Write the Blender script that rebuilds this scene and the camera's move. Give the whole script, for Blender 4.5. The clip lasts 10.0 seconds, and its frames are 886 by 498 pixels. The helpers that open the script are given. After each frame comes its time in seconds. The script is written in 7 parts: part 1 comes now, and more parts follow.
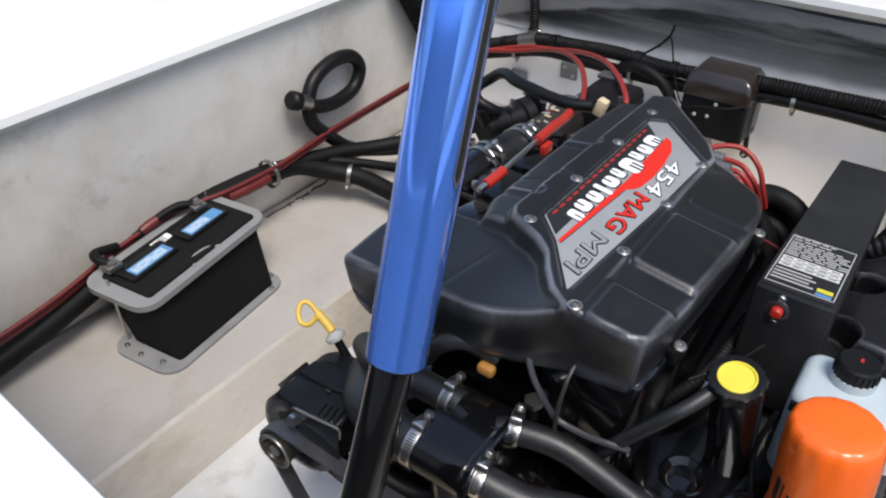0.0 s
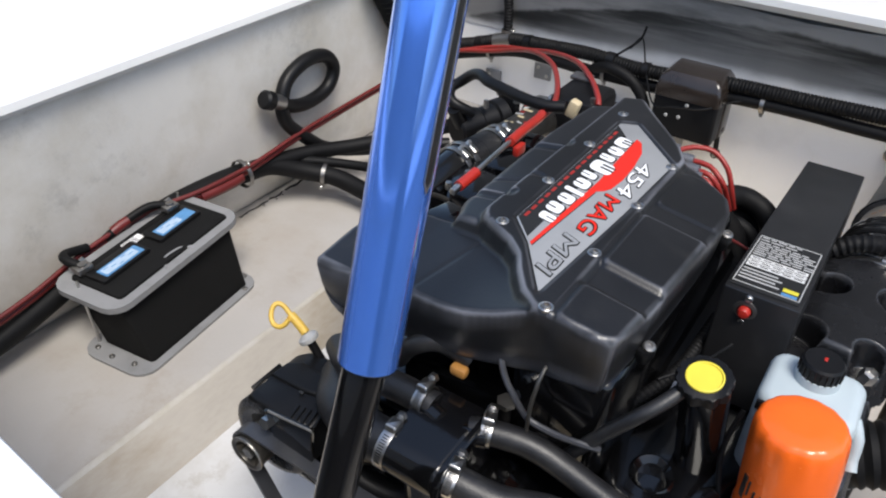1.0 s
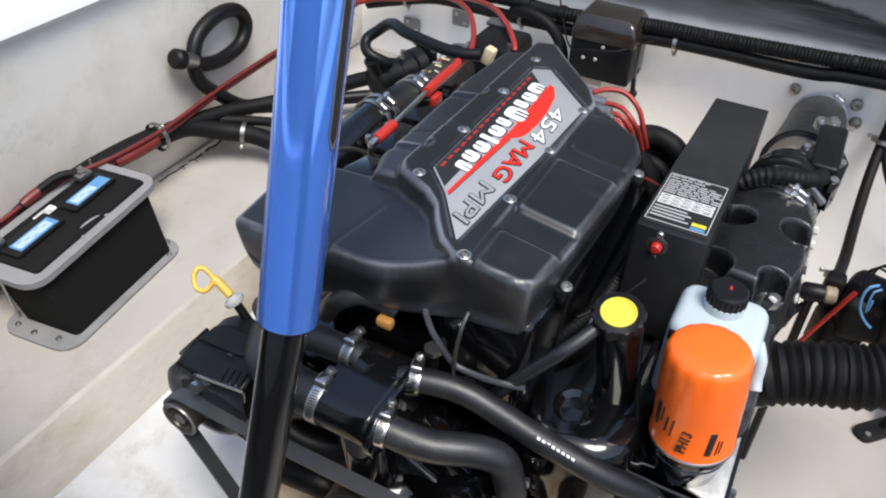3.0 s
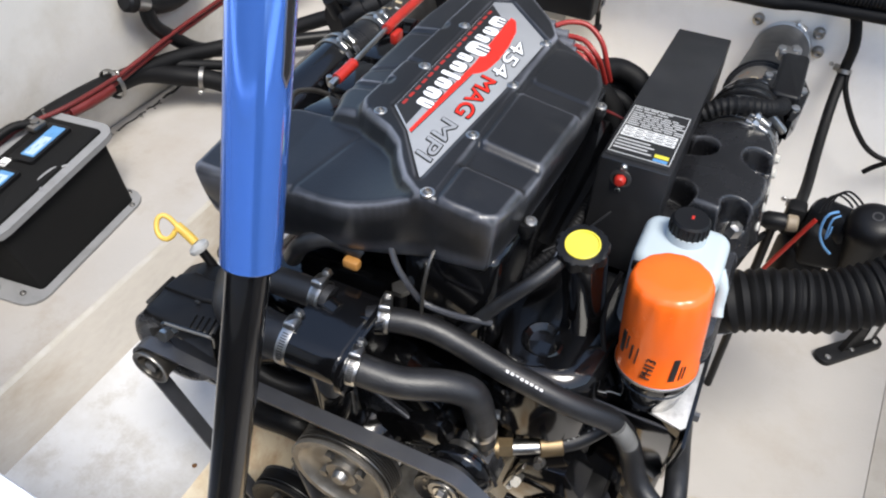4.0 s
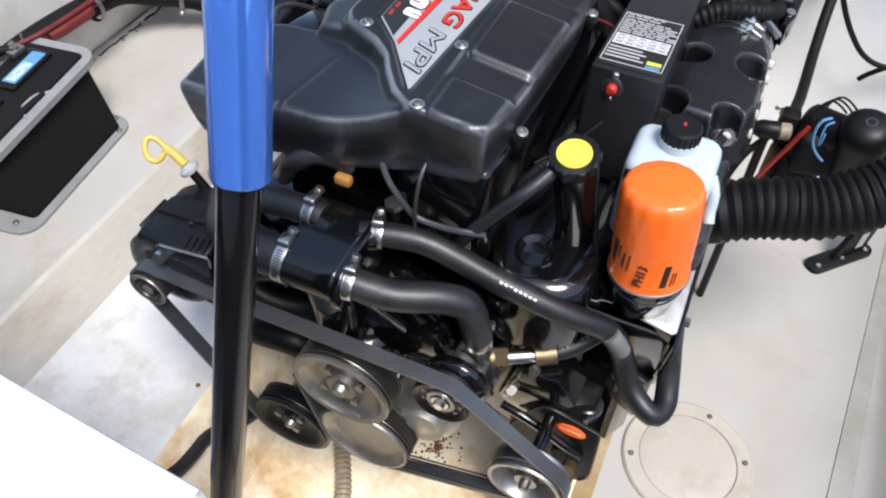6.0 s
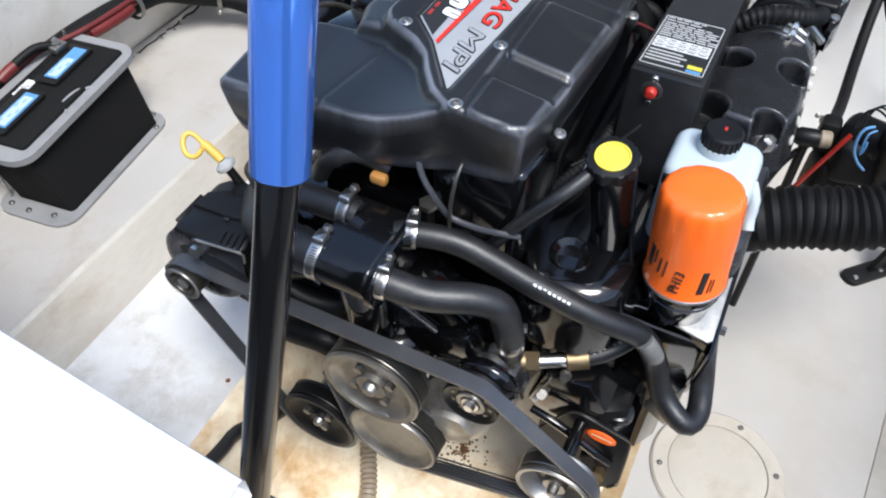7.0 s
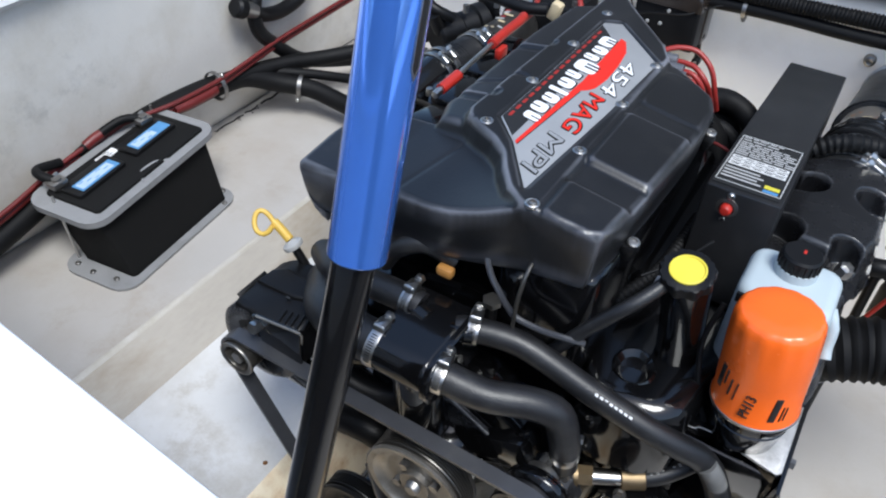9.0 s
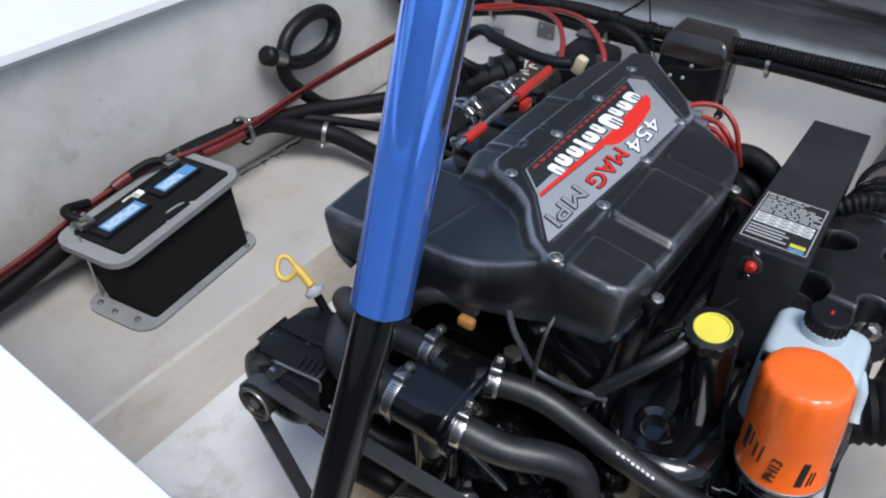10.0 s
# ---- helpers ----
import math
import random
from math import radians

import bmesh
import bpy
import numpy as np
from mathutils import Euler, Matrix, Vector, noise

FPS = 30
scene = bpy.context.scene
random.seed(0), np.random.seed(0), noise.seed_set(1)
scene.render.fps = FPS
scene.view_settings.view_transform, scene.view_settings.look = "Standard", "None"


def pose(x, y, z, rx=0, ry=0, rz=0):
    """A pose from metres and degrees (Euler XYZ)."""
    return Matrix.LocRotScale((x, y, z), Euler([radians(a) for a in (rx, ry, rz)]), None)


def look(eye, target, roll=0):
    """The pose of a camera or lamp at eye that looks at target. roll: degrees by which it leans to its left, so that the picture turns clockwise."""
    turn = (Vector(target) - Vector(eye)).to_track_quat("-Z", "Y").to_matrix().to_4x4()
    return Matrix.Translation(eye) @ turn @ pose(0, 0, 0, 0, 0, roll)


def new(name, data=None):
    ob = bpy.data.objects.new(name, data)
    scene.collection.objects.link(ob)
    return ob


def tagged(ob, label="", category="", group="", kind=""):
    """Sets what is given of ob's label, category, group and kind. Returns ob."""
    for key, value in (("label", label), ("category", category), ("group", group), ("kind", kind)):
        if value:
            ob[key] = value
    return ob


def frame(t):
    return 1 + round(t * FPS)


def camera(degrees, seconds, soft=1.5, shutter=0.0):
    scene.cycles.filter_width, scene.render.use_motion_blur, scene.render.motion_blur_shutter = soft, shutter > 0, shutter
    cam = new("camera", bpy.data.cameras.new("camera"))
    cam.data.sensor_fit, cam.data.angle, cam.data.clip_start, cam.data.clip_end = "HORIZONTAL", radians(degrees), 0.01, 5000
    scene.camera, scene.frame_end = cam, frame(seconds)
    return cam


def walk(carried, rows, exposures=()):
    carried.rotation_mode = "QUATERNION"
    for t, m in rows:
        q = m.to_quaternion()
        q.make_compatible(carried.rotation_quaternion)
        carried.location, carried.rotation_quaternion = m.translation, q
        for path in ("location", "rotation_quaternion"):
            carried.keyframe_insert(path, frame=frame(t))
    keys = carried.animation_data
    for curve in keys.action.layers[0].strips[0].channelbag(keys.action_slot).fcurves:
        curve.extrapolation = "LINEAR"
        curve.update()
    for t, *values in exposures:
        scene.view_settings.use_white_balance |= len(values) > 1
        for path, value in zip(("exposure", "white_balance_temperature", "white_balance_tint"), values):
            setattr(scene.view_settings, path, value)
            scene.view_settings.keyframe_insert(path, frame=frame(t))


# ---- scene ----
cam = camera(61.0, 10.0, soft=2.1)
PATH = [
    (0.0, pose(0.0013, 0.0011, 1.1007, 54.061, -0.011, 36.002)),
    (0.5, pose(0.0015, 0.0006, 1.1029, 54.112, -0.518, 35.512)),
    (1.0, pose(0.0045, 0.0031, 1.1061, 53.916, -0.971, 34.463)),
    (1.5, pose(0.0083, 0.0046, 1.1093, 53.516, -1.292, 33.077)),
    (2.0, pose(0.0126, 0.0048, 1.1115, 52.987, -1.339, 31.577)),
    (2.5, pose(0.0179, 0.0063, 1.1135, 51.935, -1.281, 30.105)),
    (4.0, pose(0.0310, 0.0078, 1.1075, 46.111, -1.281, 25.744)),
    (4.5, pose(0.0341, 0.0064, 1.1054, 43.973, -1.227, 24.685)),
    (5.0, pose(0.0363, 0.0044, 1.1035, 41.981, -1.092, 24.100)),
    (5.5, pose(0.0383, 0.0024, 1.1022, 40.474, -0.725, 23.985)),
    (7.0, pose(0.0296, -0.0039, 1.0957, 40.695, 0.109, 26.646)),
    (7.5, pose(0.0236, -0.0057, 1.0927, 42.092, -0.182, 28.106)),
    (8.0, pose(0.0171, -0.0081, 1.0898, 43.858, -0.579, 29.594)),
    (8.5, pose(0.0105, -0.0084, 1.0886, 45.865, -0.973, 31.121)),
    (9.0, pose(0.0049, -0.0119, 1.0870, 48.053, -1.323, 32.537)),
    (9.5, pose(0.0015, -0.0112, 1.0906, 49.732, -1.380, 33.725)),
    (10.0, pose(-0.0017, -0.0115, 1.0918, 51.400, -1.520, 34.447)),
]
walk(cam, PATH, exposures=[(0.0, 0.52, 6650, 9), (2.5, 0.78, 6600, 8), (4.0, 0.95, 6600, 8), (5.5, 1.00, 6430, 9), (7.0, 1.04, 6200, 7), (8.5, 0.82, 6020, 6), (10.0, 0.42, 6080, 8)])

# ---- light: bright open sky over the uncovered bay ----
world = bpy.data.worlds.new("sky")
scene.world = world
world.use_nodes = True
wn = world.node_tree
wbg = wn.nodes["Background"]
sky = wn.nodes.new("ShaderNodeTexSky")
sky.sky_type = "NISHITA"
sky.sun_disc = False
sky.sun_elevation = radians(63.5)
sky.sun_rotation = radians(126)
sky.dust_density = 1.8
wn.links.new(sky.outputs[0], wbg.inputs[0])
wbg.inputs[1].default_value = 0.15
sun = new("sun", bpy.data.lights.new("sun", "SUN"))
sun.data.energy = 2.2
sun.data.angle = radians(24)
sun.data.color = (1.0, 0.97, 0.93)
sun.matrix_world = look((1.5, -0.55, 4.2), (-0.2, 0.7, 0.0))


# ---- materials ----
def material(name, color, rough=0.5, metal=0.0, var=0.12, scale=14.0, fine=160.0, bump=0.08, stain=None, stain_at=(0.55, 0.75),
             stain_scale=5.0, worn_sheen=None, coat=0.0, spec=0.5, streak=None, smudge=None):
    """A surface with broad and fine variation; stain: a second colour in uneven patches; a further colour along raised
    edges, worn and with sheen painted in; smudge: colour, thresholds and size of fine dirt.
    """
    m = bpy.data.materials.new(name)
    m.use_nodes = True
    t = m.node_tree
    n, l = t.nodes, t.links
    b = n["Principled BSDF"]
    b.inputs["Metallic"].default_value = metal
    b.inputs["Specular IOR Level"].default_value = spec
    b.inputs["Coat Weight"].default_value = coat
    b.inputs["Coat Roughness"].default_value = 0.08
    co = n.new("ShaderNodeTexCoord")
    src = co.outputs["Object"]
    if streak:
        mp = n.new("ShaderNodeMapping")
        mp.inputs["Scale"].default_value = streak
        l.new(src, mp.inputs["Vector"])
        src = mp.outputs["Vector"]

    def noise_node(s, detail=4.0, rough_=0.55):
        x = n.new("ShaderNodeTexNoise")
        x.inputs["Scale"].default_value = s
        x.inputs["Detail"].default_value = detail
        x.inputs["Roughness"].default_value = rough_
        l.new(src, x.inputs["Vector"])
        return x.outputs["Fac"]

    def mix(fac, a, c):
        x = n.new("ShaderNodeMix")
        x.data_type = "RGBA"
        for sock, val in ((x.inputs[0], fac), (x.inputs[6], a), (x.inputs[7], c)):
            if isinstance(val, (tuple, float, int)):
                sock.default_value = val
            else:
                l.new(val, sock)
        return x.outputs[2]

    def ramp(fac, lo, hi):
        x = n.new("ShaderNodeMapRange")
        x.inputs[1].default_value, x.inputs[2].default_value = lo, hi
        l.new(fac, x.inputs[0])
        return x.outputs[0]

    c4 = (*color, 1.0)
    dark = tuple(c * (1 - var) for c in color) + (1.0,)
    lite = tuple(min(1.0, c * (1 + var)) for c in color) + (1.0,)
    broad, grain = noise_node(scale), noise_node(fine, 2.0)
    col = mix(ramp(broad, 0.3, 0.7), dark, lite)
    col = mix(ramp(grain, 0.35, 0.65), col, mix(0.5, col, c4))
    if stain:
        patch = noise_node(stain_scale, 6.0, 0.65)
        col = mix(ramp(patch, *stain_at), col, (*stain, 1.0))
    if smudge:
        dirt = noise_node(smudge[3], 9.0, 0.72)
        both = n.new("ShaderNodeMath")
        both.operation = "MULTIPLY"
        l.new(ramp(dirt, smudge[1], smudge[2]), both.inputs[0])
        l.new(ramp(noise_node(smudge[3] * 0.22, 3.0), 0.42, 0.66), both.inputs[1])
        col = mix(both.outputs[0], col, (*smudge[0], 1.0))
    if worn_sheen:
        geo = n.new("ShaderNodeNewGeometry")
        edge = ramp(geo.outputs["Pointiness"], 0.5070, 0.5210)
        mul = n.new("ShaderNodeMath")
        mul.operation = "MULTIPLY"
        l.new(edge, mul.inputs[0])
        l.new(ramp(broad, 0.3, 0.65), mul.inputs[1])
        col = mix(mul.outputs[0], col, (*worn_sheen, 1.0))
    l.new(col, b.inputs["Base Color"])
    rr = n.new("ShaderNodeMapRange")
    rr.inputs[3].default_value, rr.inputs[4].default_value = max(0.02, rough * 0.8), min(1.0, rough * 1.2)
    l.new(broad, rr.inputs[0])
    l.new(rr.outputs[0], b.inputs["Roughness"])
    if bump:
        bp = n.new("ShaderNodeBump")
        bp.inputs["Strength"].default_value = bump
        bp.inputs["Distance"].default_value = 0.002
        l.new(grain, bp.inputs["Height"])
        l.new(bp.outputs[0], b.inputs["Normal"])
    return m


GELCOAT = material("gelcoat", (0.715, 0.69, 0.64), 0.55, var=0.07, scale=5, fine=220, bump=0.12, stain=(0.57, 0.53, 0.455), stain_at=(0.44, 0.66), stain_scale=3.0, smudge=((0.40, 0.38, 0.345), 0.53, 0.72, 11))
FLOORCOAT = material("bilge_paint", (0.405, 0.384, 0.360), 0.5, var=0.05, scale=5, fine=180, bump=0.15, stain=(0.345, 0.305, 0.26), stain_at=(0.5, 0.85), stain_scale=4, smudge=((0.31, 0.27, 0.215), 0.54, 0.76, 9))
PLATECOAT = material("aged_plate_plastic", (0.42, 0.385, 0.335), 0.5, var=0.08, scale=9, fine=240, bump=0.1, stain=(0.34, 0.30, 0.24), stain_at=(0.5, 0.75), stain_scale=14)
LOWCOAT = material("bilge_paint_cool", (0.65, 0.64, 0.625), 0.45, var=0.06, scale=6, fine=180, bump=0.12, stain=(0.48, 0.45, 0.40), stain_at=(0.5, 0.8), smudge=((0.36, 0.31, 0.24), 0.50, 0.72, 12))
EDGELIGHT = material("pale_edge_highlight", (0.46, 0.44, 0.41), 0.5, var=0.1, scale=9, fine=120, bump=0.15, stain=(0.40, 0.37, 0.31), stain_at=(0.42, 0.6), stain_scale=10)
BROWN = material("bilge_film_brown", (0.405, 0.372, 0.325), 0.5, var=0.16, scale=9, fine=120, bump=0.15, stain=(0.265, 0.22, 0.16), stain_at=(0.44, 0.68), stain_scale=9, streak=(1, 0.35, 1))
OILEDGE = material("oil_stained_edge", (0.40, 0.28, 0.145), 0.45, var=0.2, scale=12, fine=120, bump=0.15, stain=(0.55, 0.46, 0.33), stain_at=(0.5, 0.75), stain_scale=9)
SUMP = material("oily_sump", (0.91, 0.79, 0.595), 0.4, var=0.12, scale=10, fine=90, bump=0.15, stain=(0.50, 0.275, 0.085), stain_at=(0.46, 0.68), stain_scale=7)
DECK = material("white_deck", (0.78, 0.78, 0.775), 0.4, var=0.02, scale=8, fine=200, bump=0.04)
DECKSIDE = material("chalky_white_deck", (0.66, 0.66, 0.65), 0.5, var=0.03, scale=5, fine=200, bump=0.05, stain=(0.60, 0.58, 0.55), stain_at=(0.5, 0.8), stain_scale=3)
WORNRUBBER = material("scuffed_rubber", (0.13, 0.13, 0.125), 0.7, var=0.25, scale=40, bump=0.1)
TRANSOM = material("transom_paint", (0.90, 0.895, 0.88), 0.5, var=0.03, scale=6, fine=200, bump=0.12, stain=(0.78, 0.77, 0.74), stain_at=(0.55, 0.9), stain_scale=5)
def smeared_paint():
    """Grey paint with a dark smear: sharp along its upper edge, thinning out downwards in streaks."""
    m = bpy.data.materials.new("smeared_band")
    m.use_nodes = True
    n, l = m.node_tree.nodes, m.node_tree.links
    b = n["Principled BSDF"]
    b.inputs["Roughness"].default_value = 0.6
    co = n.new("ShaderNodeTexCoord").outputs["Object"]

    def val(op, a, c, d=None):
        x = n.new("ShaderNodeMath")
        x.operation = op
        for sock, v in zip(x.inputs, (a, c, d)):
            if isinstance(v, (int, float)):
                sock.default_value = v
            elif v is not None:
                l.new(v, sock)
        return x.outputs[0]

    def cloud(scale, stretch, detail=6.0):
        mp = n.new("ShaderNodeMapping")
        mp.inputs["Scale"].default_value = stretch
        l.new(co, mp.inputs["Vector"])
        x = n.new("ShaderNodeTexNoise")
        x.inputs["Scale"].default_value, x.inputs["Detail"].default_value, x.inputs["Roughness"].default_value = scale, detail, 0.62
        l.new(mp.outputs[0], x.inputs["Vector"])
        return x.outputs["Fac"]

    def fade(v, lo, hi):
        x = n.new("ShaderNodeMapRange")
        x.interpolation_type = "SMOOTHSTEP"
        x.inputs[1].default_value, x.inputs[2].default_value = lo, hi
        l.new(v, x.inputs[0])
        return x.outputs[0]

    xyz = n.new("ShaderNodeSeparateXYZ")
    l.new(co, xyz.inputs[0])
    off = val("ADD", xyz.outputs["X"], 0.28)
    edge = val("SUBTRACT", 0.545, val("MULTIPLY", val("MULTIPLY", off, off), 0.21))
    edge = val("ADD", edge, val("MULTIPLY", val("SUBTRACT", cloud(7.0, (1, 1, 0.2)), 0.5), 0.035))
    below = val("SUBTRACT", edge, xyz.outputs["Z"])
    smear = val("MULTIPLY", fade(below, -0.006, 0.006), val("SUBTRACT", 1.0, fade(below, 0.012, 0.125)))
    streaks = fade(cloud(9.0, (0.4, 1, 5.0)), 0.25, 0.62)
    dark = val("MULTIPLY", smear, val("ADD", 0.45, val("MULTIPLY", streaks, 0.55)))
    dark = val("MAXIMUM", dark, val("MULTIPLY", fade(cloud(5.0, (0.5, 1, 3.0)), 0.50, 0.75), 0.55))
    # grey turns to white and the smear fades along the band's foot
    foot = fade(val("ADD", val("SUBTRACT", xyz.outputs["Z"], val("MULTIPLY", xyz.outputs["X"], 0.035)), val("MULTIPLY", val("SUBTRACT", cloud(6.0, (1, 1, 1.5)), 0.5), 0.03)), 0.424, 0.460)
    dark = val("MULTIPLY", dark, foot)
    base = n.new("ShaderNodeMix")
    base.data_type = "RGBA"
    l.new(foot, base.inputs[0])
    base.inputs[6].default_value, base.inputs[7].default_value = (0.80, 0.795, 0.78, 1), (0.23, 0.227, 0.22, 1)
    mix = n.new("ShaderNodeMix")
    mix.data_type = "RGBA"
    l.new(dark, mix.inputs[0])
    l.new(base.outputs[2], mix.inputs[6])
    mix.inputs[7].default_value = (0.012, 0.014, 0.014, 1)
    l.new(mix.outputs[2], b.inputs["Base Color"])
    return m


SMEARED = smeared_paint()
# paler bluish edges: worn plastic plus sky sheen put into the colour
COVER = material("cover_plastic", (0.0080, 0.0082, 0.0092), 0.34, var=0.2, scale=9, fine=420, bump=0.10, worn_sheen=(0.15, 0.155, 0.175), stain=(0.015, 0.015, 0.0165), stain_at=(0.46, 0.74), stain_scale=8, smudge=((0.030, 0.029, 0.027), 0.56, 0.74, 22), spec=0.58)
BLACK = material("gloss_black_paint", (0.0030, 0.0030, 0.0034), 0.11, var=0.25, scale=24, fine=160, bump=0.05, coat=0.4, spec=0.4)
SATIN = material("satin_black", (0.0055, 0.0055, 0.006), 0.42, var=0.25, scale=25, fine=300, bump=0.08, spec=0.25)
RUBBER = material("hose_rubber", (0.0105, 0.0106, 0.0118), 0.42, var=0.25, scale=30, fine=400, bump=0.15, stain=(0.036, 0.036, 0.036), stain_at=(0.50, 0.78), stain_scale=18, spec=0.52)
BELT = material("belt_rubber", (0.036, 0.037, 0.042), 0.34, var=0.25, scale=20, fine=300, bump=0.1, spec=0.75, stain=(0.065, 0.063, 0.060), stain_at=(0.52, 0.75), stain_scale=9)
FLATBLACK = material("battery_box_black", (0.0052, 0.0052, 0.0052), 0.75, var=0.2, scale=20, fine=500, bump=0.25, spec=0.2)
GREY = material("grey_frame_paint", (0.225, 0.226, 0.230), 0.5, var=0.08, scale=25, fine=300, bump=0.08, stain=(0.17, 0.17, 0.17), stain_at=(0.52, 0.8), stain_scale=18)
STEEL = material("stainless_steel", (0.52, 0.51, 0.49), 0.3, 1.0, var=0.15, scale=60, fine=400, bump=0.05)
PALEMETAL = material("pale_reflection_metal", (0.55, 0.54, 0.52), 0.5, 0.7, var=0.25, scale=50, fine=300, bump=0.15, stain=(0.30, 0.28, 0.26), stain_at=(0.5, 0.75), stain_scale=40)
DULLSTEEL = material("dull_steel", (0.30, 0.29, 0.275), 0.42, 1.0, var=0.2, scale=40, fine=300, bump=0.08, stain=(0.22, 0.16, 0.1), stain_at=(0.6, 0.85), stain_scale=30)
WORNSTEEL = material("worn_pulley_steel", (0.235, 0.225, 0.208), 0.36, 0.75, var=0.25, scale=30, fine=300, bump=0.06, stain=(0.15, 0.125, 0.095), stain_at=(0.48, 0.72), stain_scale=22)
PULLEY = material("dark_pulley_steel", (0.115, 0.109, 0.100), 0.30, 0.75, var=0.3, scale=30, fine=300, bump=0.06, stain=(0.075, 0.065, 0.052), stain_at=(0.45, 0.7), stain_scale=16)
BRASS = material("brass", (0.29, 0.215, 0.125), 0.50, 1.0, var=0.2, scale=40, bump=0.05)
BLUE = material("blue_anodised", (0.098, 0.268, 0.87), 0.12, 0.70, var=0.04, scale=12, fine=300, bump=0.0, coat=0.6)
RODBLACK = material("rod_black", (0.005, 0.005, 0.0055), 0.10, 0.0, var=0.2, scale=20, bump=0.01, coat=0.3, streak=(1, 1, 0.1), spec=0.4)
ORANGE = material("orange_enamel", (0.92, 0.145, 0.014), 0.26, var=0.05, scale=20, fine=300, bump=0.03, coat=0.35)
YELLOW = material("yellow_plastic", (0.70, 0.585, 0.055), 0.4, var=0.05, scale=30, bump=0.04)
DIPYELLOW = material("faded_yellow_plastic", (0.72, 0.47, 0.085), 0.45, var=0.1, scale=50, bump=0.05)
RED = material("red_plastic", (0.40, 0.022, 0.014), 0.4, var=0.1, scale=40, bump=0.05)
LEADRED = material("red_lead_sheath", (0.27, 0.022, 0.017), 0.4, var=0.12, scale=40, bump=0.04)
REDWIRE = material("red_cable", (0.12, 0.012, 0.011), 0.45, var=0.2, scale=40, bump=0.06)
MILKY = material("milky_bottle", (0.43, 0.495, 0.52), 0.32, var=0.05, scale=20, bump=0.03)
SILVER = material("silver_badge", (0.38, 0.385, 0.39), 0.38, 0.35, var=0.06, scale=30, fine=400, bump=0.02)
WHITE = material("white_print", (0.82, 0.82, 0.82), 0.45, var=0.03, bump=0.0)
PRINTBLACK = material("black_print", (0.012, 0.012, 0.012), 0.5, var=0.1, bump=0.0)
DIMRED = material("dim_red_print", (0.30, 0.02, 0.015), 0.4, var=0.05, bump=0.0)
BADGERED = material("red_print", (0.68, 0.022, 0.012), 0.4, var=0.05, bump=0.0)
SMOKE = material("smoked_brown_plastic", (0.026, 0.020, 0.0165), 0.2, var=0.25, scale=20, bump=0.02, coat=0.3)
AMBER = material("amber_plastic", (0.34, 0.16, 0.04), 0.4, var=0.15, scale=60, bump=0.05)
LABELBLUE = material("blue_label", (0.085, 0.24, 0.46), 0.4, var=0.08, scale=60, bump=0.0)
LABELPALE = material("pale_label", (0.38, 0.49, 0.62), 0.45, var=0.1, scale=90, bump=0.0)
LABELGREY = material("label_print", (0.42, 0.42, 0.41), 0.5, var=0.1, scale=90, bump=0.0)
LABELLIGHT = material("label_light_panel", (0.60, 0.60, 0.585), 0.5, var=0.15, scale=120, bump=0.0)
LABELYELLOW = material("label_yellow", (0.62, 0.55, 0.05), 0.5, var=0.1, bump=0.0)
BLUEWIRE = material("blue_wire", (0.10, 0.24, 0.45), 0.4, var=0.1, bump=0.0)
TAN = material("tan_tag", (0.55, 0.45, 0.28), 0.5, var=0.15, scale=40, bump=0.05)
BOXBLACK = material("box_paint", (0.010, 0.010, 0.0108), 0.33, var=0.25, scale=12, fine=300, bump=0.05, stain=(0.022, 0.022, 0.023), stain_at=(0.5, 0.75), stain_scale=14, spec=0.6)
CAST = material("casting_black", (0.007, 0.007, 0.0080), 0.27, var=0.3, scale=30, fine=240, bump=0.05, worn_sheen=(0.045, 0.046, 0.05), spec=0.6)
ALLOY = material("stained_cast_alloy", (0.50, 0.48, 0.44), 0.45, 0.75, var=0.15, scale=30, fine=260, bump=0.15, stain=(0.22, 0.17, 0.10), stain_at=(0.52, 0.8), stain_scale=16)
BOLTCREAM = material("cream_bolt_paint", (0.52, 0.50, 0.45), 0.4, var=0.1, scale=60, bump=0.05)
LOOM = material("loom_tape", (0.0048, 0.0048, 0.0052), 0.6, var=0.3, scale=30, fine=300, bump=0.1, spec=0.2)
BROWNHOSE = material("brown_hose", (0.26, 0.21, 0.15), 0.5, var=0.2, scale=30, bump=0.05)
RUST = material("rust_specks", (0.16, 0.07, 0.02), 0.8, var=0.4, scale=60, bump=0.3)

SLEEVE = material("scuffed_sleeve_metal", (0.30, 0.27, 0.235), 0.42, 0.7, var=0.2, scale=14, fine=200, bump=0.1, stain=(0.17, 0.12, 0.075), stain_at=(0.48, 0.7), stain_scale=12)
RUSTPRINT = material("faded_orange_print", (0.42, 0.13, 0.05), 0.55, var=0.2, scale=60, bump=0.0)
WORNALLOY = material("worn_grey_alloy", (0.25, 0.24, 0.22), 0.42, 0.6, var=0.15, scale=40, fine=260, bump=0.08, stain=(0.20, 0.18, 0.155), stain_at=(0.5, 0.75), stain_scale=30)
ADDEDGREY = material("added_wall_grey", (0.22, 0.21, 0.195), 0.6, var=0.08, scale=6, fine=160, bump=0.1)
GUTTER = material("darker_gutter_paint", (0.345, 0.325, 0.295), 0.55, var=0.12, scale=10, fine=150, bump=0.15, stain=(0.27, 0.245, 0.21), stain_at=(0.45, 0.75), stain_scale=8)
UNSEENGREY = material("unseen_grey", (0.15, 0.15, 0.152), 0.9, var=0.15, scale=8, fine=200, bump=0.2, stain=(0.11, 0.11, 0.108), stain_at=(0.5, 0.8))


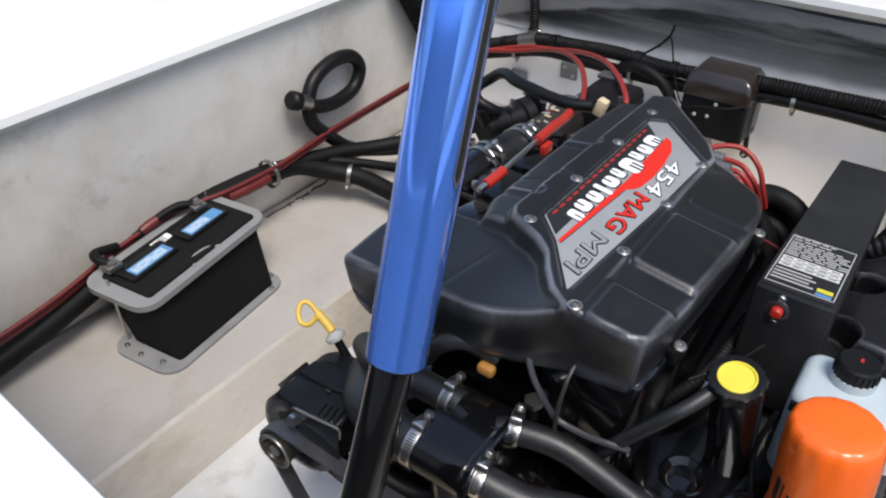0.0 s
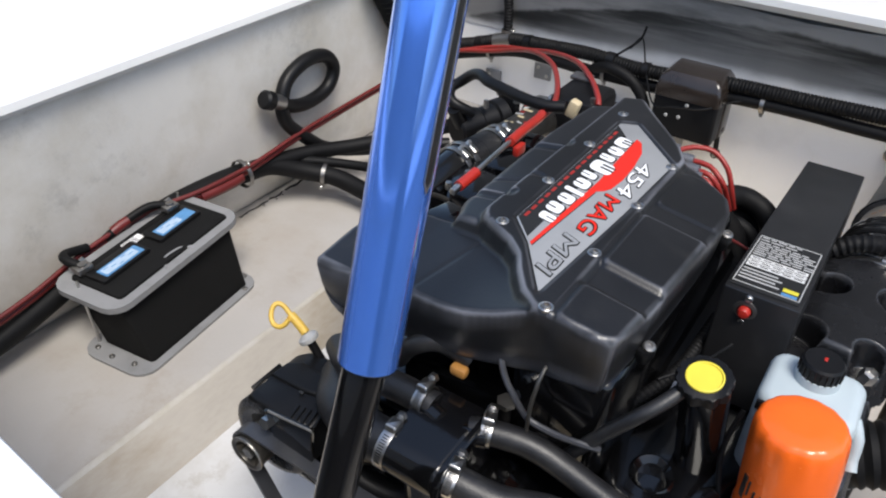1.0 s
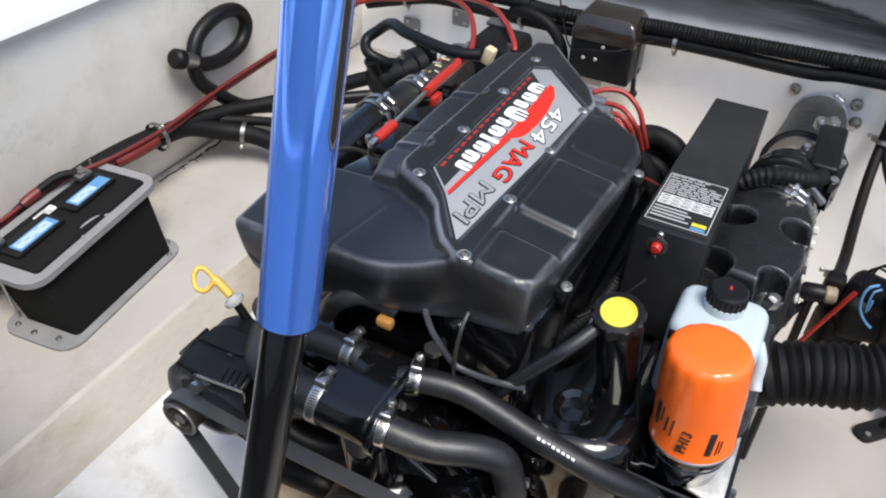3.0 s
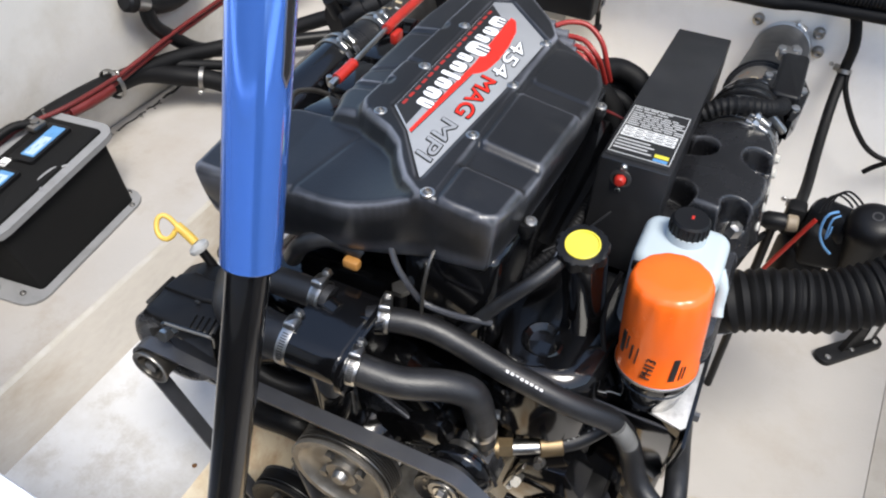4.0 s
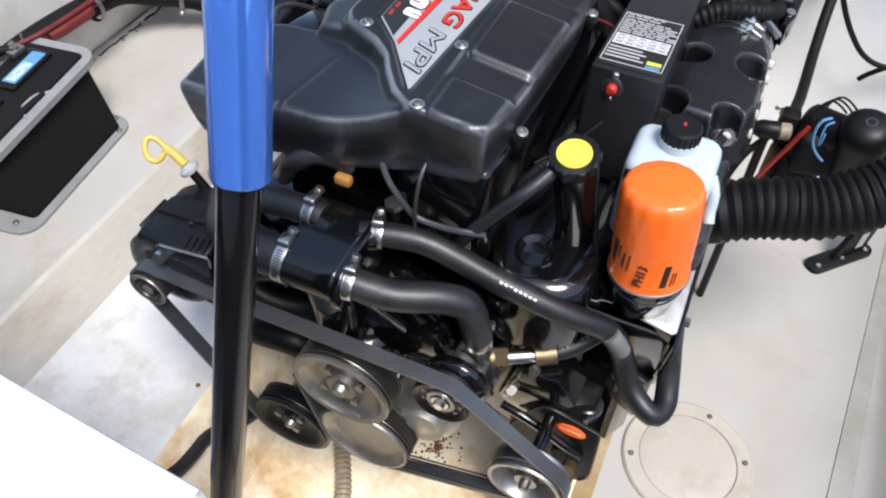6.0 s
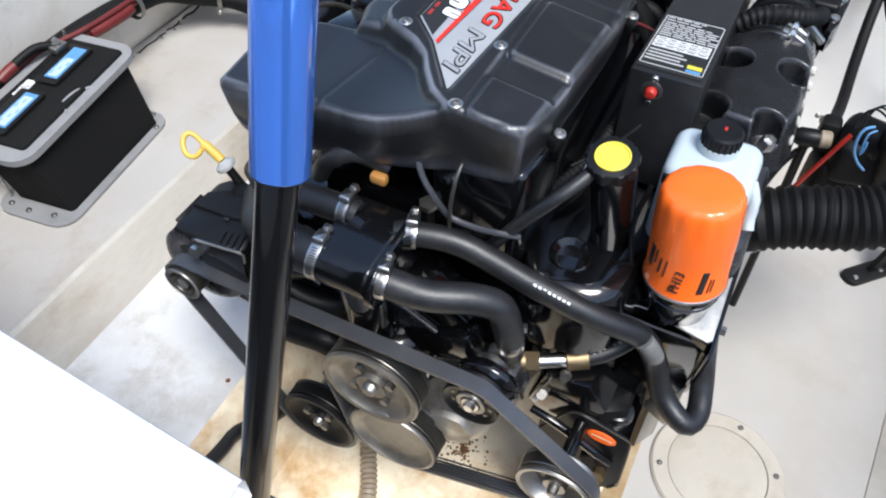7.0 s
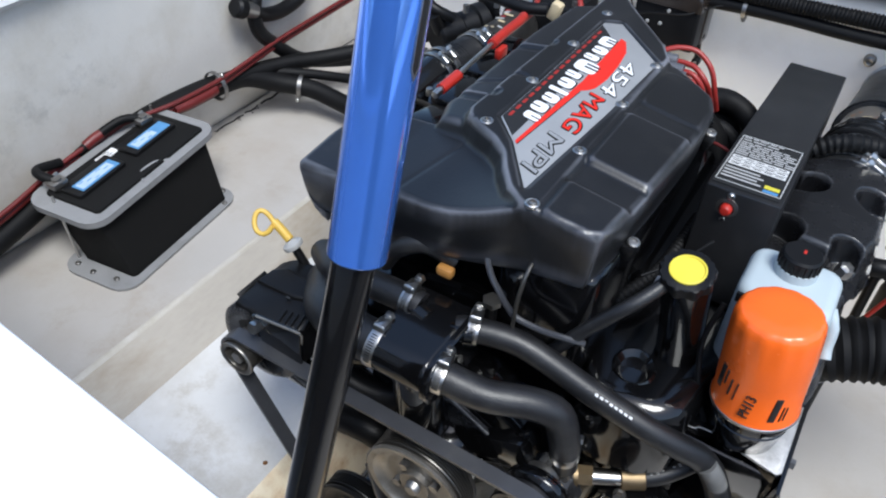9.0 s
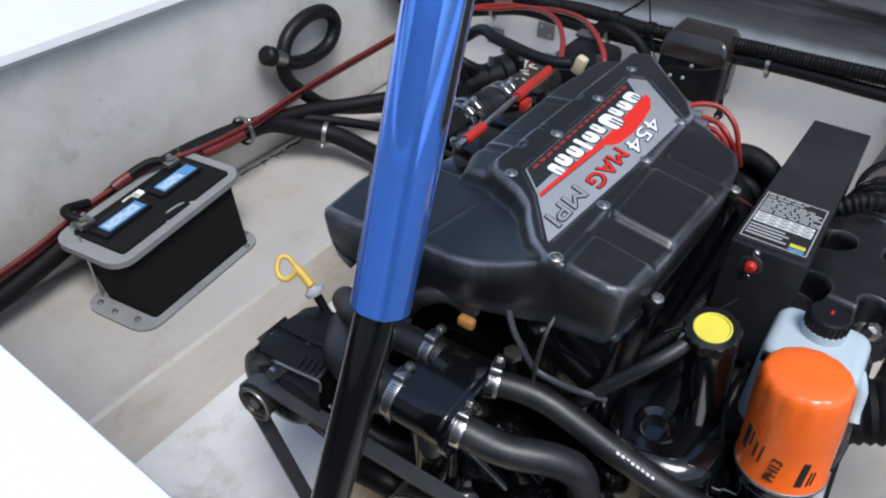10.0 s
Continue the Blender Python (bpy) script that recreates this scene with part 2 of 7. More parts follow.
# ---- shaping helpers ----
def thing(name, label, category, base, group="", kind=""):
    e = new(name)
    e.location = base
    e.empty_display_size = 0.03
    return tagged(e, label, category, group, kind)


def base_of(ob):
    while ob.parent:
        ob = ob.parent
    return ob.location


def finish(name, bm, mat, off=None, sharp=38):
    if off is not None:
        bmesh.ops.translate(bm, verts=bm.verts, vec=[-c for c in off])
    bmesh.ops.recalc_face_normals(bm, faces=bm.faces)
    me = bpy.data.meshes.new(name)
    bm.to_mesh(me)
    bm.free()
    me.polygons.foreach_set("use_smooth", [True] * len(me.polygons))
    me.set_sharp_from_angle(angle=radians(sharp))
    me.materials.append(mat)
    return me


def part(name, bm, mat, parent, label="", sharp=38):
    ob = new(name, finish(name, bm, mat, base_of(parent), sharp))
    ob.parent = parent
    return tagged(ob, label)


def solo(name, bm, mat, label, category, group="", kind="", sharp=38):
    return tagged(new(name, finish(name, bm, mat, None, sharp)), label, category, group, kind)


def frame_from(axis):
    """A turn whose z points along axis."""
    return Vector(axis).to_track_quat("Z", "Y").to_matrix().to_4x4()


def box(bm, c, s, bev=0.0, m=None, seg=2):
    r = bmesh.ops.create_cube(bm, size=1.0)
    vs = r["verts"]
    bmesh.ops.scale(bm, verts=vs, vec=s)
    if bev:
        es = {e for v in vs for e in v.link_edges}
        out = bmesh.ops.bevel(bm, geom=list(es), offset=bev, segments=seg, affect="EDGES", profile=0.5)
        vs = list({v for f in out["faces"] for v in f.verts} | {v for v in vs if v.is_valid})
    full = Matrix.Translation(c) @ (m if m is not None else Matrix())
    bmesh.ops.transform(bm, verts=vs, matrix=full)
    return bm


def lathe(bm, p, axis, profile, n=28):
    """Turn (radius, height) pairs about the axis through p."""
    m = Matrix.Translation(p) @ frame_from(axis)
    rings = []
    for r, h in profile:
        if r < 1e-6:
            rings.append([bm.verts.new(m @ Vector((0, 0, h)))])
        else:
            rings.append([bm.verts.new(m @ Vector((r * math.cos(a), r * math.sin(a), h))) for a in (2 * math.pi * k / n for k in range(n))])
    for a, b in zip(rings, rings[1:]):
        for k in range(n):
            q = [a[k % len(a)], a[(k + 1) % len(a)], b[(k + 1) % len(b)], b[k % len(b)]]
            q = list(dict.fromkeys(q))
            if len(q) > 2:
                bm.faces.new(q)
    return bm


def cyl(bm, p0, p1, r, r1=None, n=20, bev=0.0):
    r1 = r if r1 is None else r1
    p0, p1 = Vector(p0), Vector(p1)
    h = (p1 - p0).length
    prof = [(0, 0), (r - bev, 0), (r, bev), (r1, h - bev), (r1 - bev, h), (0, h)] if bev else [(0, 0), (r, 0), (r1, h), (0, h)]
    return lathe(bm, p0, p1 - p0, prof, n)


def curve_points(pts, step):
    """Points along a smooth line through pts, about step apart."""
    p = [Vector(q) for q in pts]
    p = [p[0] * 2 - p[1]] + p + [p[-1] * 2 - p[-2]]
    out = []
    for a, b, c, d in zip(p, p[1:], p[2:], p[3:]):
        k = max(2, int((c - b).length / step))
        for i in range(k):
            t = i / k
            out.append(0.5 * (2 * b + (c - a) * t + (2 * a - 5 * b + 4 * c - d) * t * t + (3 * b - a - 3 * c + d) * t ** 3))
    return out + [p[-2]]


def sweep(bm, pts, r, n=12, step=0.008, rib=0.0, rib_pitch=0.01, flat=1.0):
    """A round hose along pts; rib: depth of its corrugation."""
    line = curve_points(pts, rib_pitch / 4 if rib else step)
    up = Vector((0.12, 0.2, 1)).normalized()
    rings, run = [], 0.0
    for i, q in enumerate(line):
        d = (line[min(i + 1, len(line) - 1)] - line[max(i - 1, 0)]).normalized()
        side = d.cross(up)
        if side.length < 1e-3:
            side = d.cross(Vector((1, 0, 0)))
        side.normalize()
        up = side.cross(d).normalized()
        if i:
            run += (q - line[i - 1]).length
        rr = r - (rib * (0.5 + 0.5 * math.cos(2 * math.pi * run / rib_pitch)) if rib else 0.0)
        rings.append([bm.verts.new(q + rr * (math.cos(a) * side + flat * math.sin(a) * up)) for a in (2 * math.pi * k / n for k in range(n))])
    for a, b in zip(rings, rings[1:]):
        for k in range(n):
            bm.faces.new((a[k], a[(k + 1) % n], b[(k + 1) % n], b[k]))
    bm.faces.new(rings[0][::-1])
    bm.faces.new(rings[-1])
    return bm


def prism(bm, poly, z0, z1, bev=0.0, m=None, seg=2):
    """A flat outline raised from z0 to z1, its upper rim rounded."""
    lo = [bm.verts.new((x, y, z0)) for x, y in poly]
    hi = [bm.verts.new((x, y, z1)) for x, y in poly]
    bm.faces.new(lo[::-1])
    top = bm.faces.new(hi)
    k = len(poly)
    for i in range(k):
        bm.faces.new((lo[i], lo[(i + 1) % k], hi[(i + 1) % k], hi[i]))
    vs = lo + hi
    if bev:
        out = bmesh.ops.bevel(bm, geom=list(top.edges), offset=bev, segments=seg, affect="EDGES", profile=0.5)
        vs = list({v for f in out["faces"] for v in f.verts} | {v for v in vs if v.is_valid})
    if m is not None:
        bmesh.ops.transform(bm, verts=vs, matrix=m)
    return bm


def rounded(x0, y0, x1, y1, r, k=4):
    """A rectangle's outline with round corners."""
    out = []
    for cx, cy, a0 in ((x1 - r, y1 - r, 0), (x0 + r, y1 - r, 90), (x0 + r, y0 + r, 180), (x1 - r, y0 + r, 270)):
        out += [(cx + r * math.cos(radians(a0 + 90 * i / k)), cy + r * math.sin(radians(a0 + 90 * i / k))) for i in range(k + 1)]
    return out


def ring_prism(bm, outer, inner, z0, z1, m=None):
    """A frame between two outlines with the same number of points."""
    k = len(outer)
    lv = [[bm.verts.new((x, y, z)) for x, y in o] for o, z in ((outer, z0), (outer, z1), (inner, z1), (inner, z0))]
    for a, b in zip(lv, lv[1:] + lv[:1]):
        for i in range(k):
            bm.faces.new((a[i], a[(i + 1) % k], b[(i + 1) % k], b[i]))
    if m is not None:
        bmesh.ops.transform(bm, verts=[v for g in lv for v in g], matrix=m)
    return bm


def quads(bm, rows):
    """A sheet through rows of points."""
    vs = [[bm.verts.new(p) for p in r] for r in rows]
    for a, b in zip(vs, vs[1:]):
        for i in range(len(a) - 1):
            bm.faces.new((a[i], a[i + 1], b[i + 1], b[i]))
    return bm


B = bmesh.new


def lettering(text, size, m, depth=0.0006, shear=0.0):
    c = bpy.data.curves.new("words", "FONT")
    c.body, c.size, c.extrude, c.shear = text, size, depth, shear
    c.align_x, c.align_y = "CENTER", "CENTER"
    ob = bpy.data.objects.new("words", c)
    scene.collection.objects.link(ob)
    bpy.context.view_layer.update()
    me = bpy.data.meshes.new_from_object(ob.evaluated_get(bpy.context.evaluated_depsgraph_get()))
    bpy.data.objects.remove(ob)
    bpy.data.curves.remove(c)
    bm = B()
    bm.from_mesh(me)
    bpy.data.meshes.remove(me)
    bmesh.ops.transform(bm, verts=bm.verts, matrix=m)
    return bm


# ---- the hull: floors, sides, transom, deck ----
Y0, Y1 = -0.45, 1.75


def section(name, pts, y0, y1, mat, label, category, thick=0.02):
    """A moulding of the hull: an outline in x and z drawn along y, with thickness below it."""
    bm = B()
    k = 24
    top = [[(x, y0 + (y1 - y0) * j / k, z) for x, z in pts] for j in range(k + 1)]
    quads(bm, top)
    low = [[(x, y0 + (y1 - y0) * j / k, z - thick) for x, z in pts] for j in range(k + 1)]
    quads(bm, low)
    bm.verts.ensure_lookup_table()
    bmesh.ops.remove_doubles(bm, verts=bm.verts, dist=1e-5)
    return solo(name, bm, mat, label, category, kind="structure")


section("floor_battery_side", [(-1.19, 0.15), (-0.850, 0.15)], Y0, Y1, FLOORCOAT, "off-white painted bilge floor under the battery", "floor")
# highlight of the step's rounded edge, painted in as a paler strip
section("floor_edge_highlight", [(-0.850, 0.15), (-0.847, 0.1505), (-0.843, 0.149), (-0.84, 0.146)], Y0, Y1, EDGELIGHT, "pale strip for the highlight along the floor step", "floor")
section("floor_step", [(-0.84, 0.146), (-0.833, 0.14), (-0.775, 0.104), (-0.765, 0.1)], Y0, Y1, BROWN, "brown-stained sloping step in the bilge floor", "floor")
section("floor_ledge", [(-0.765, 0.1), (-0.56, 0.1), (-0.515, 0.098)], Y0, Y1, LOWCOAT, "pale grey painted ledge beside the sump", "floor")
section("sump_side", [(-0.515, 0.098), (-0.505, 0.09), (-0.455, -0.09), (-0.44, -0.1)], Y0, Y1, SUMP, "stained beige side of the engine sump", "floor")
section("sump_floor", [(-0.44, -0.1), (-0.25, -0.17), (0.035, -0.215)], Y0, Y1, SUMP, "oily tan sump floor under the engine", "floor")
section("sump_side_far", [(0.035, -0.215), (0.055, -0.205), (0.07, -0.2)], Y0, Y1, OILEDGE, "stained edge of the engine sump", "floor")
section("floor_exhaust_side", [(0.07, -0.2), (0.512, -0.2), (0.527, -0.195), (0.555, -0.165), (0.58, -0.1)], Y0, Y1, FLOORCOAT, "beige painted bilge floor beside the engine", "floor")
# a slightly raised, darker strip stands in for a sunk gutter
bm = B()
rows = []
for k in range(25):
    y = Y0 + (Y1 - Y0) * k / 24
    x = 0.4527 + 0.0865 * (y - 0.79)
    w = min(0.046, max(0.020, 0.037 - 0.026 * (y - 0.79)))
    rows.append([(x - 0.002, y, -0.2035), (x, y, -0.1972), (x + 0.3 * w, y, -0.1968), (x + 0.7 * w, y, -0.1966), (x + w, y, -0.1972), (x + w + 0.006, y, -0.2035)])
quads(bm, rows)
solo("floor_gutter_strip", bm, GUTTER, "darker grey strip along the edge of the bilge floor", "floor", kind="structure")
section("wall_exhaust_side", [(0.58, -0.1), (0.85, 0.56)], Y0, Y1, GELCOAT, "off-white hull side", "wall")
section("wall_battery_side", [(-1.19, 0.15), (-1.178, 0.165), (-1.172, 0.2), (-1.157, 0.585)], Y0, Y1, GELCOAT, "grey-white bare hull side with faint stains", "wall", thick=0.0)
bm = box(B(), (-1.21, (Y0 + Y1) / 2, 0.35), (0.03, Y1 - Y0, 0.46))
solo("wall_battery_side_core", bm, GELCOAT, "outer skin of the hull side", "wall", kind="structure")

bm = box(B(), (-0.17, Y1 + 0.03, 0.1), (2.2, 0.06, 0.72))
solo("wall_transom", bm, TRANSOM, "white painted transom wall", "wall", kind="structure")
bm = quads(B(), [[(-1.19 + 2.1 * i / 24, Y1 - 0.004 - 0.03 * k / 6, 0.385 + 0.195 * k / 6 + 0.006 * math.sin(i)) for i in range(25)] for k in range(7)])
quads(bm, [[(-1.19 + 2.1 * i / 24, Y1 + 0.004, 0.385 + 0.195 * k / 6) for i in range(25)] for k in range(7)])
solo("transom_upper_band", bm, SMEARED, "grey upper transom band with a black streaked smear", "wall", kind="structure")
# unseen bulkhead, dark grey so the ram's rod reflects less light
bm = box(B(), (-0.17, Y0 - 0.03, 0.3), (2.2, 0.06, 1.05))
solo("wall_front", bm, UNSEENGREY, "plain front bulkhead, unseen, dark grey to tone down reflections", "wall", kind="structure")

bm = box(B(), (1.06, -1.2, 0.58), (2.3, 1.44, 0.05), 0.012)
solo("deck_cockpit", bm, DECK, "plain white cockpit deck", "deck", kind="structure")

# deck round the opening
prof = [(-2.2, 0.60), (-1.16, 0.60), (-1.142, 0.594), (-1.138, 0.582), (-1.146, 0.572), (-1.2, 0.565), (-2.2, 0.565)]
bm = B()
quads(bm, [[(x, -1.5, z) for x, z in prof], [(x, 3.0, z) for x, z in prof]])
solo("deck_battery_side", bm, DECKSIDE, "bright white deck edge over the hull side", "deck", kind="structure")
prof = [(Y1 + 1.4, 0.62), (Y1 - 0.03, 0.62), (Y1 - 0.05, 0.614), (Y1 - 0.052, 0.6), (Y1 - 0.04, 0.585), (Y1 + 1.4, 0.585)]
bm = B()
quads(bm, [[(-1.2, y, z) for y, z in prof], [(1.1, y, z) for y, z in prof]])
solo("deck_stern", bm, DECKSIDE, "bright white deck edge over the transom", "deck", kind="structure")
bm = box(B(), (1.5, 0.75, 0.59), (1.25, 4.5, 0.05), 0.012)
solo("deck_exhaust_side", bm, DECKSIDE, "bright white deck beside the engine bay", "deck", kind="structure")
prof = [(-1.6, 0.829), (0.075, 0.829), (0.0775, 0.828), (0.0785, 0.8255), (0.0785, 0.812), (0.05, 0.80), (0.05, 0.56), (0.0, 0.56), (0.0, 0.5)]
bm = B()
quads(bm, [[(x, y - 0.06 * x - 0.016, z) for y, z in prof] for x in (-2.2, -1.2, -0.6, -0.3, -0.09)])
solo("cockpit_sill", bm, DECK, "bright white cockpit sill before the engine bay", "deck", kind="structure")
# unseen wall added behind the camera, closing the place and darkening front reflections
bm = box(B(), (0.0, -2.05, 1.02), (4.6, 0.10, 0.90), 0.02)
solo("wall_added", bm, ADDEDGREY, "plain grey wall behind the cockpit, unseen, added to darken reflections", "wall", kind="structure")
# unseen raised hatch, added astern to close the bay and darken the cover's reflections
bm = box(B(), (-0.12, 1.98, 1.42), (2.3, 0.05, 1.6), 0.015, Matrix.Rotation(radians(-8), 4, "X"))
solo("unseen_hatch_lid", bm, UNSEENGREY, "plain grey raised hatch, unseen, added to darken reflections", "hatch", kind="structure")

# ---- small fittings used on many things ----
def screw(parent, p, axis, r=0.006, mat=None, name="screw"):
    bm = lathe(B(), p, axis, [(0, -0.002), (r, -0.002), (r * 1.02, 0.0008), (r * 0.8, 0.0022), (r * 0.5, 0.0024), (r * 0.42, 0.0008), (0, 0.0006)], 14)
    return part(name, bm, mat or STEEL, parent)


def hose_clamp(parent, p, axis, r, wide=0.013, up=(-0.15, 0.12, 1.0), name="hose_clamp"):
    """A slotted steel band with its worm screw housing on the side that up names."""
    ez = Vector(axis).normalized()
    ex = (Vector(up) - ez * ez.dot(Vector(up))).normalized()
    ey = ez.cross(ex)
    if ey.y < 0:
        ez, ey = -ez, -ey
    m = Matrix.Translation(p) @ Matrix((ex, ey, ez)).transposed().to_4x4()
    bm = lathe(B(), m @ Vector((0, 0, -wide / 2)), ez, [(r, 0), (r + 0.0014, 0.0003), (r + 0.0016, 0.001), (r + 0.0016, wide - 0.001), (r + 0.0014, wide - 0.0003), (r, wide)], 32)
    band = part(name, bm, STEEL, parent, "bright stainless band clamp")
    bm = B()
    for k in range(12):
        a = radians(28 + 6.2 * k) * (-1)
        box(bm, m @ Vector(((r + 0.0013) * math.cos(a), (r + 0.0013) * math.sin(a), 0)), (0.0016, 0.0011, wide * 0.52), 0.0, m.to_3x3().to_4x4() @ Matrix.Rotation(a, 4, "Z"))
    part("slot_strip", bm, PRINTBLACK, band)
    bm = prism(B(), rounded(-0.0085, -wide * 0.52, 0.0085, wide * 0.52, 0.002), 0.0, 0.0075, 0.003, Matrix(((0, 0, 1, 0), (1, 0, 0, 0), (0, 1, 0, 0), (0, 0, 0, 1))), 3)
    bmesh.ops.transform(bm, verts=bm.verts, matrix=m @ Matrix.Translation((r + 0.001, 0, 0)))
    part("screw_housing", bm, STEEL, band)
    bm = lathe(B(), m @ Vector((r + 0.0052, 0.0075, 0)), ey, [(0, 0), (0.0036, 0), (0.0036, 0.003), (0.0060, 0.0035), (0.0060, 0.0085), (0.0050, 0.0095), (0, 0.0095)], 6)
    part("clamp_screw", bm, STEEL, band)
    return band


def hose(name, pts, r, label, category="hose", mat=None, group="", clamps=(), rib=0.0, pitch=0.01, n=14, part_name="tube"):
    """A hose with its clamps, by the index of the point where each sits."""
    t = thing(name, label, category, pts[0], group)
    part(part_name, sweep(B(), pts, r, n, rib=rib, rib_pitch=pitch), mat or RUBBER, t)
    for i in clamps:
        a, b = Vector(pts[max(i - 1, 0)]), Vector(pts[min(i + 1, len(pts) - 1)])
        hose_clamp(t, pts[i], b - a, r + 0.0006)
    return t


def p_clip(p, axis, r, foot, group="hose clips"):
    """A clip that holds a hose to the hull: a band and a screwed foot."""
    t = thing("hose_clip", "small metal clip holding a hose to the hull", "clip", p, group)
    part("band", lathe(B(), Vector(p) - Vector(axis).normalized() * 0.006, axis, [(r, 0), (r + 0.0018, 0), (r + 0.0018, 0.009), (r, 0.009), (r, 0)], 20), DULLSTEEL, t)
    bm = box(B(), Vector(p) + Vector(foot) * 0.6, (0.012, 0.012, 0.012), 0.002)
    part("foot", bm, DULLSTEEL, t)
    screw(t, Vector(p) + Vector(foot), (0, -1, 0.2) if abs(foot[2]) > 0.01 else (1, 0, 0.2), 0.005)
    return t


# ---- engine: block and castings ----
engine = thing("boat_engine", "black painted marine V8 engine in the sump", "engine", (-0.25, 0.7, -0.13))


def casting(name, poly, z0, z1, bev, label="", mat=BLACK, m=None):
    return part(name, prism(B(), poly, z0, z1, bev, m), mat, engine, label)


casting("engine_block", [(-0.40, 0.62), (-0.12, 0.62), (-0.08, 0.66), (-0.08, 1.15), (-0.42, 1.15), (-0.43, 0.66)], 0.06, 0.36, 0.02)
casting("oil_pan", rounded(-0.37, 0.66, -0.13, 1.10, 0.04), -0.12, 0.062, 0.01)
casting("front_housing", [(-0.40, 0.505), (-0.11, 0.505), (-0.09, 0.64), (-0.42, 0.64)], 0.215, 0.36, 0.02)
casting("adapter_casting", [(-0.10, 0.60), (0.055, 0.595), (0.075, 0.63), (0.075, 0.80), (-0.10, 0.80)], 0.02, 0.40, 0.02)
casting("pump_bracket", [(-0.125, 0.535), (-0.06, 0.515), (-0.015, 0.53), (0.0, 0.60), (-0.12, 0.61)], 0.10, 0.35, 0.015)
casting("lifter_rail", [(-0.155, 0.70), (-0.075, 0.72), (-0.075, 1.12), (-0.155, 1.08)], 0.28, 0.44, 0.02, mat=SATIN)
casting("side_housing", [(-0.44, 0.475), (-0.32, 0.475), (-0.30, 0.56), (-0.45, 0.60)], 0.33, 0.43, 0.015)
casting("intake_manifold", [(-0.40, 0.53), (-0.15, 0.53), (-0.135, 0.58), (-0.135, 0.98), (-0.40, 0.98)], 0.355, 0.475, 0.02, mat=BLACK)
# timing cover and water pump body
bm = prism(B(), [(-0.36, 0.21), (-0.18, 0.21), (-0.15, 0.25), (-0.155, 0.36), (-0.22, 0.42), (-0.31, 0.42), (-0.37, 0.36), (-0.385, 0.25)], 0, 0.05, 0.012, Matrix.Translation((0, 0.50, 0)) @ Matrix.Rotation(radians(90), 4, "X"))
part("timing_cover", bm, BLACK, engine)
bm = B()
cyl(bm, (-0.263, 0.46, 0.293), (-0.263, 0.40, 0.293), 0.05, 0.042, 24, 0.004)
box(bm, (-0.20, 0.46, 0.335), (0.11, 0.05, 0.05), 0.012, Matrix.Rotation(radians(-25), 4, "Y"))
box(bm, (-0.33, 0.46, 0.335), (0.10, 0.05, 0.05), 0.012, Matrix.Rotation(radians(25), 4, "Y"))
part("water_pump", bm, BLACK, engine)
# cylinder head fronts on both banks
for x, s in ((-0.43, 1), (-0.10, -1)):
    bm = box(B(), (x, 0.82, 0.38), (0.12, 0.58, 0.07), 0.015, Matrix.Rotation(radians(-32 * s), 4, "Y"))
    part("valve_cover", bm, BLACK, engine, "gloss black valve cover")
# intake body under the cover
part("intake_body", prism(B(), rounded(-0.25, 0.512, -0.137, 0.90, 0.018), 0.44, 0.575, 0.01, seg=3), BLACK, engine)
# filler casting under the yellow cap, with a round boss
bm = prism(B(), [(-0.128, 0.492), (-0.085, 0.488), (-0.045, 0.497), (-0.022, 0.515), (0.0, 0.60), (-0.02, 0.70), (-0.13, 0.70), (-0.15, 0.58)], 0.345, 0.452, 0.024, seg=4)
part("front_cover_casting", bm, BLACK, engine)
bm = lathe(B(), (-0.088, 0.545, 0.449), (0.05, -0.25, 1), [(0, 0), (0.024, 0), (0.024, 0.006), (0.021, 0.009), (0.018, 0.007), (0.014, 0.0035), (0, 0.003)], 24)
part("round_boss", bm, BLACK, engine)
# tensioner body between the pump and the idler
bm = B()
lathe(bm, (-0.176, 0.455, 0.208), (0.1, -1, 0), [(0, 0), (0.048, 0), (0.050, 0.006), (0.050, 0.026), (0.044, 0.036), (0.034, 0.042), (0.031, 0.05), (0.018, 0.054), (0, 0.054)], 32)
sweep(bm, [(-0.172, 0.437, 0.205), (-0.163, 0.436, 0.235), (-0.156, 0.437, 0.262)], 0.022, 16)
part("tensioner", bm, ALLOY, engine, "cast aluminium belt tensioner")
# struts and ribs on the front
for (a, b, r) in (((-0.30, 0.45, 0.43), (-0.42, 0.43, 0.38), 0.02), ((-0.44, 0.44, 0.40), (-0.33, 0.45, 0.33), 0.016)):
    part("brace", cyl(B(), a, b, r, n=12), BLACK, engine)
part("idler_bracket", prism(B(), [(-0.2611, 0.3866), (-0.2213, 0.3654), (-0.1986, 0.3531), (-0.1759, 0.3431), (-0.1497, 0.3357), (-0.1240, 0.3331), (-0.1037, 0.3239), (-0.0912, 0.2925), (-0.1050, 0.2388), (-0.1368, 0.2473), (-0.1694, 0.2691), (-0.2014, 0.2841), (-0.2416, 0.2932), (-0.2809, 0.3279)], -0.475, -0.446, 0.004, Matrix.Rotation(radians(90), 4, "X")), CAST, engine, "black curved idler bracket")
part("bracket_lip", sweep(B(), [(-0.2611, 0.4445, 0.3866), (-0.2213, 0.4445, 0.3654), (-0.1986, 0.4445, 0.3531), (-0.1759, 0.4445, 0.3431), (-0.1497, 0.4445, 0.3357), (-0.1240, 0.4445, 0.3331), (-0.1037, 0.4445, 0.3239), (-0.0912, 0.4445, 0.2925)], 0.0034, 10), CAST, engine)
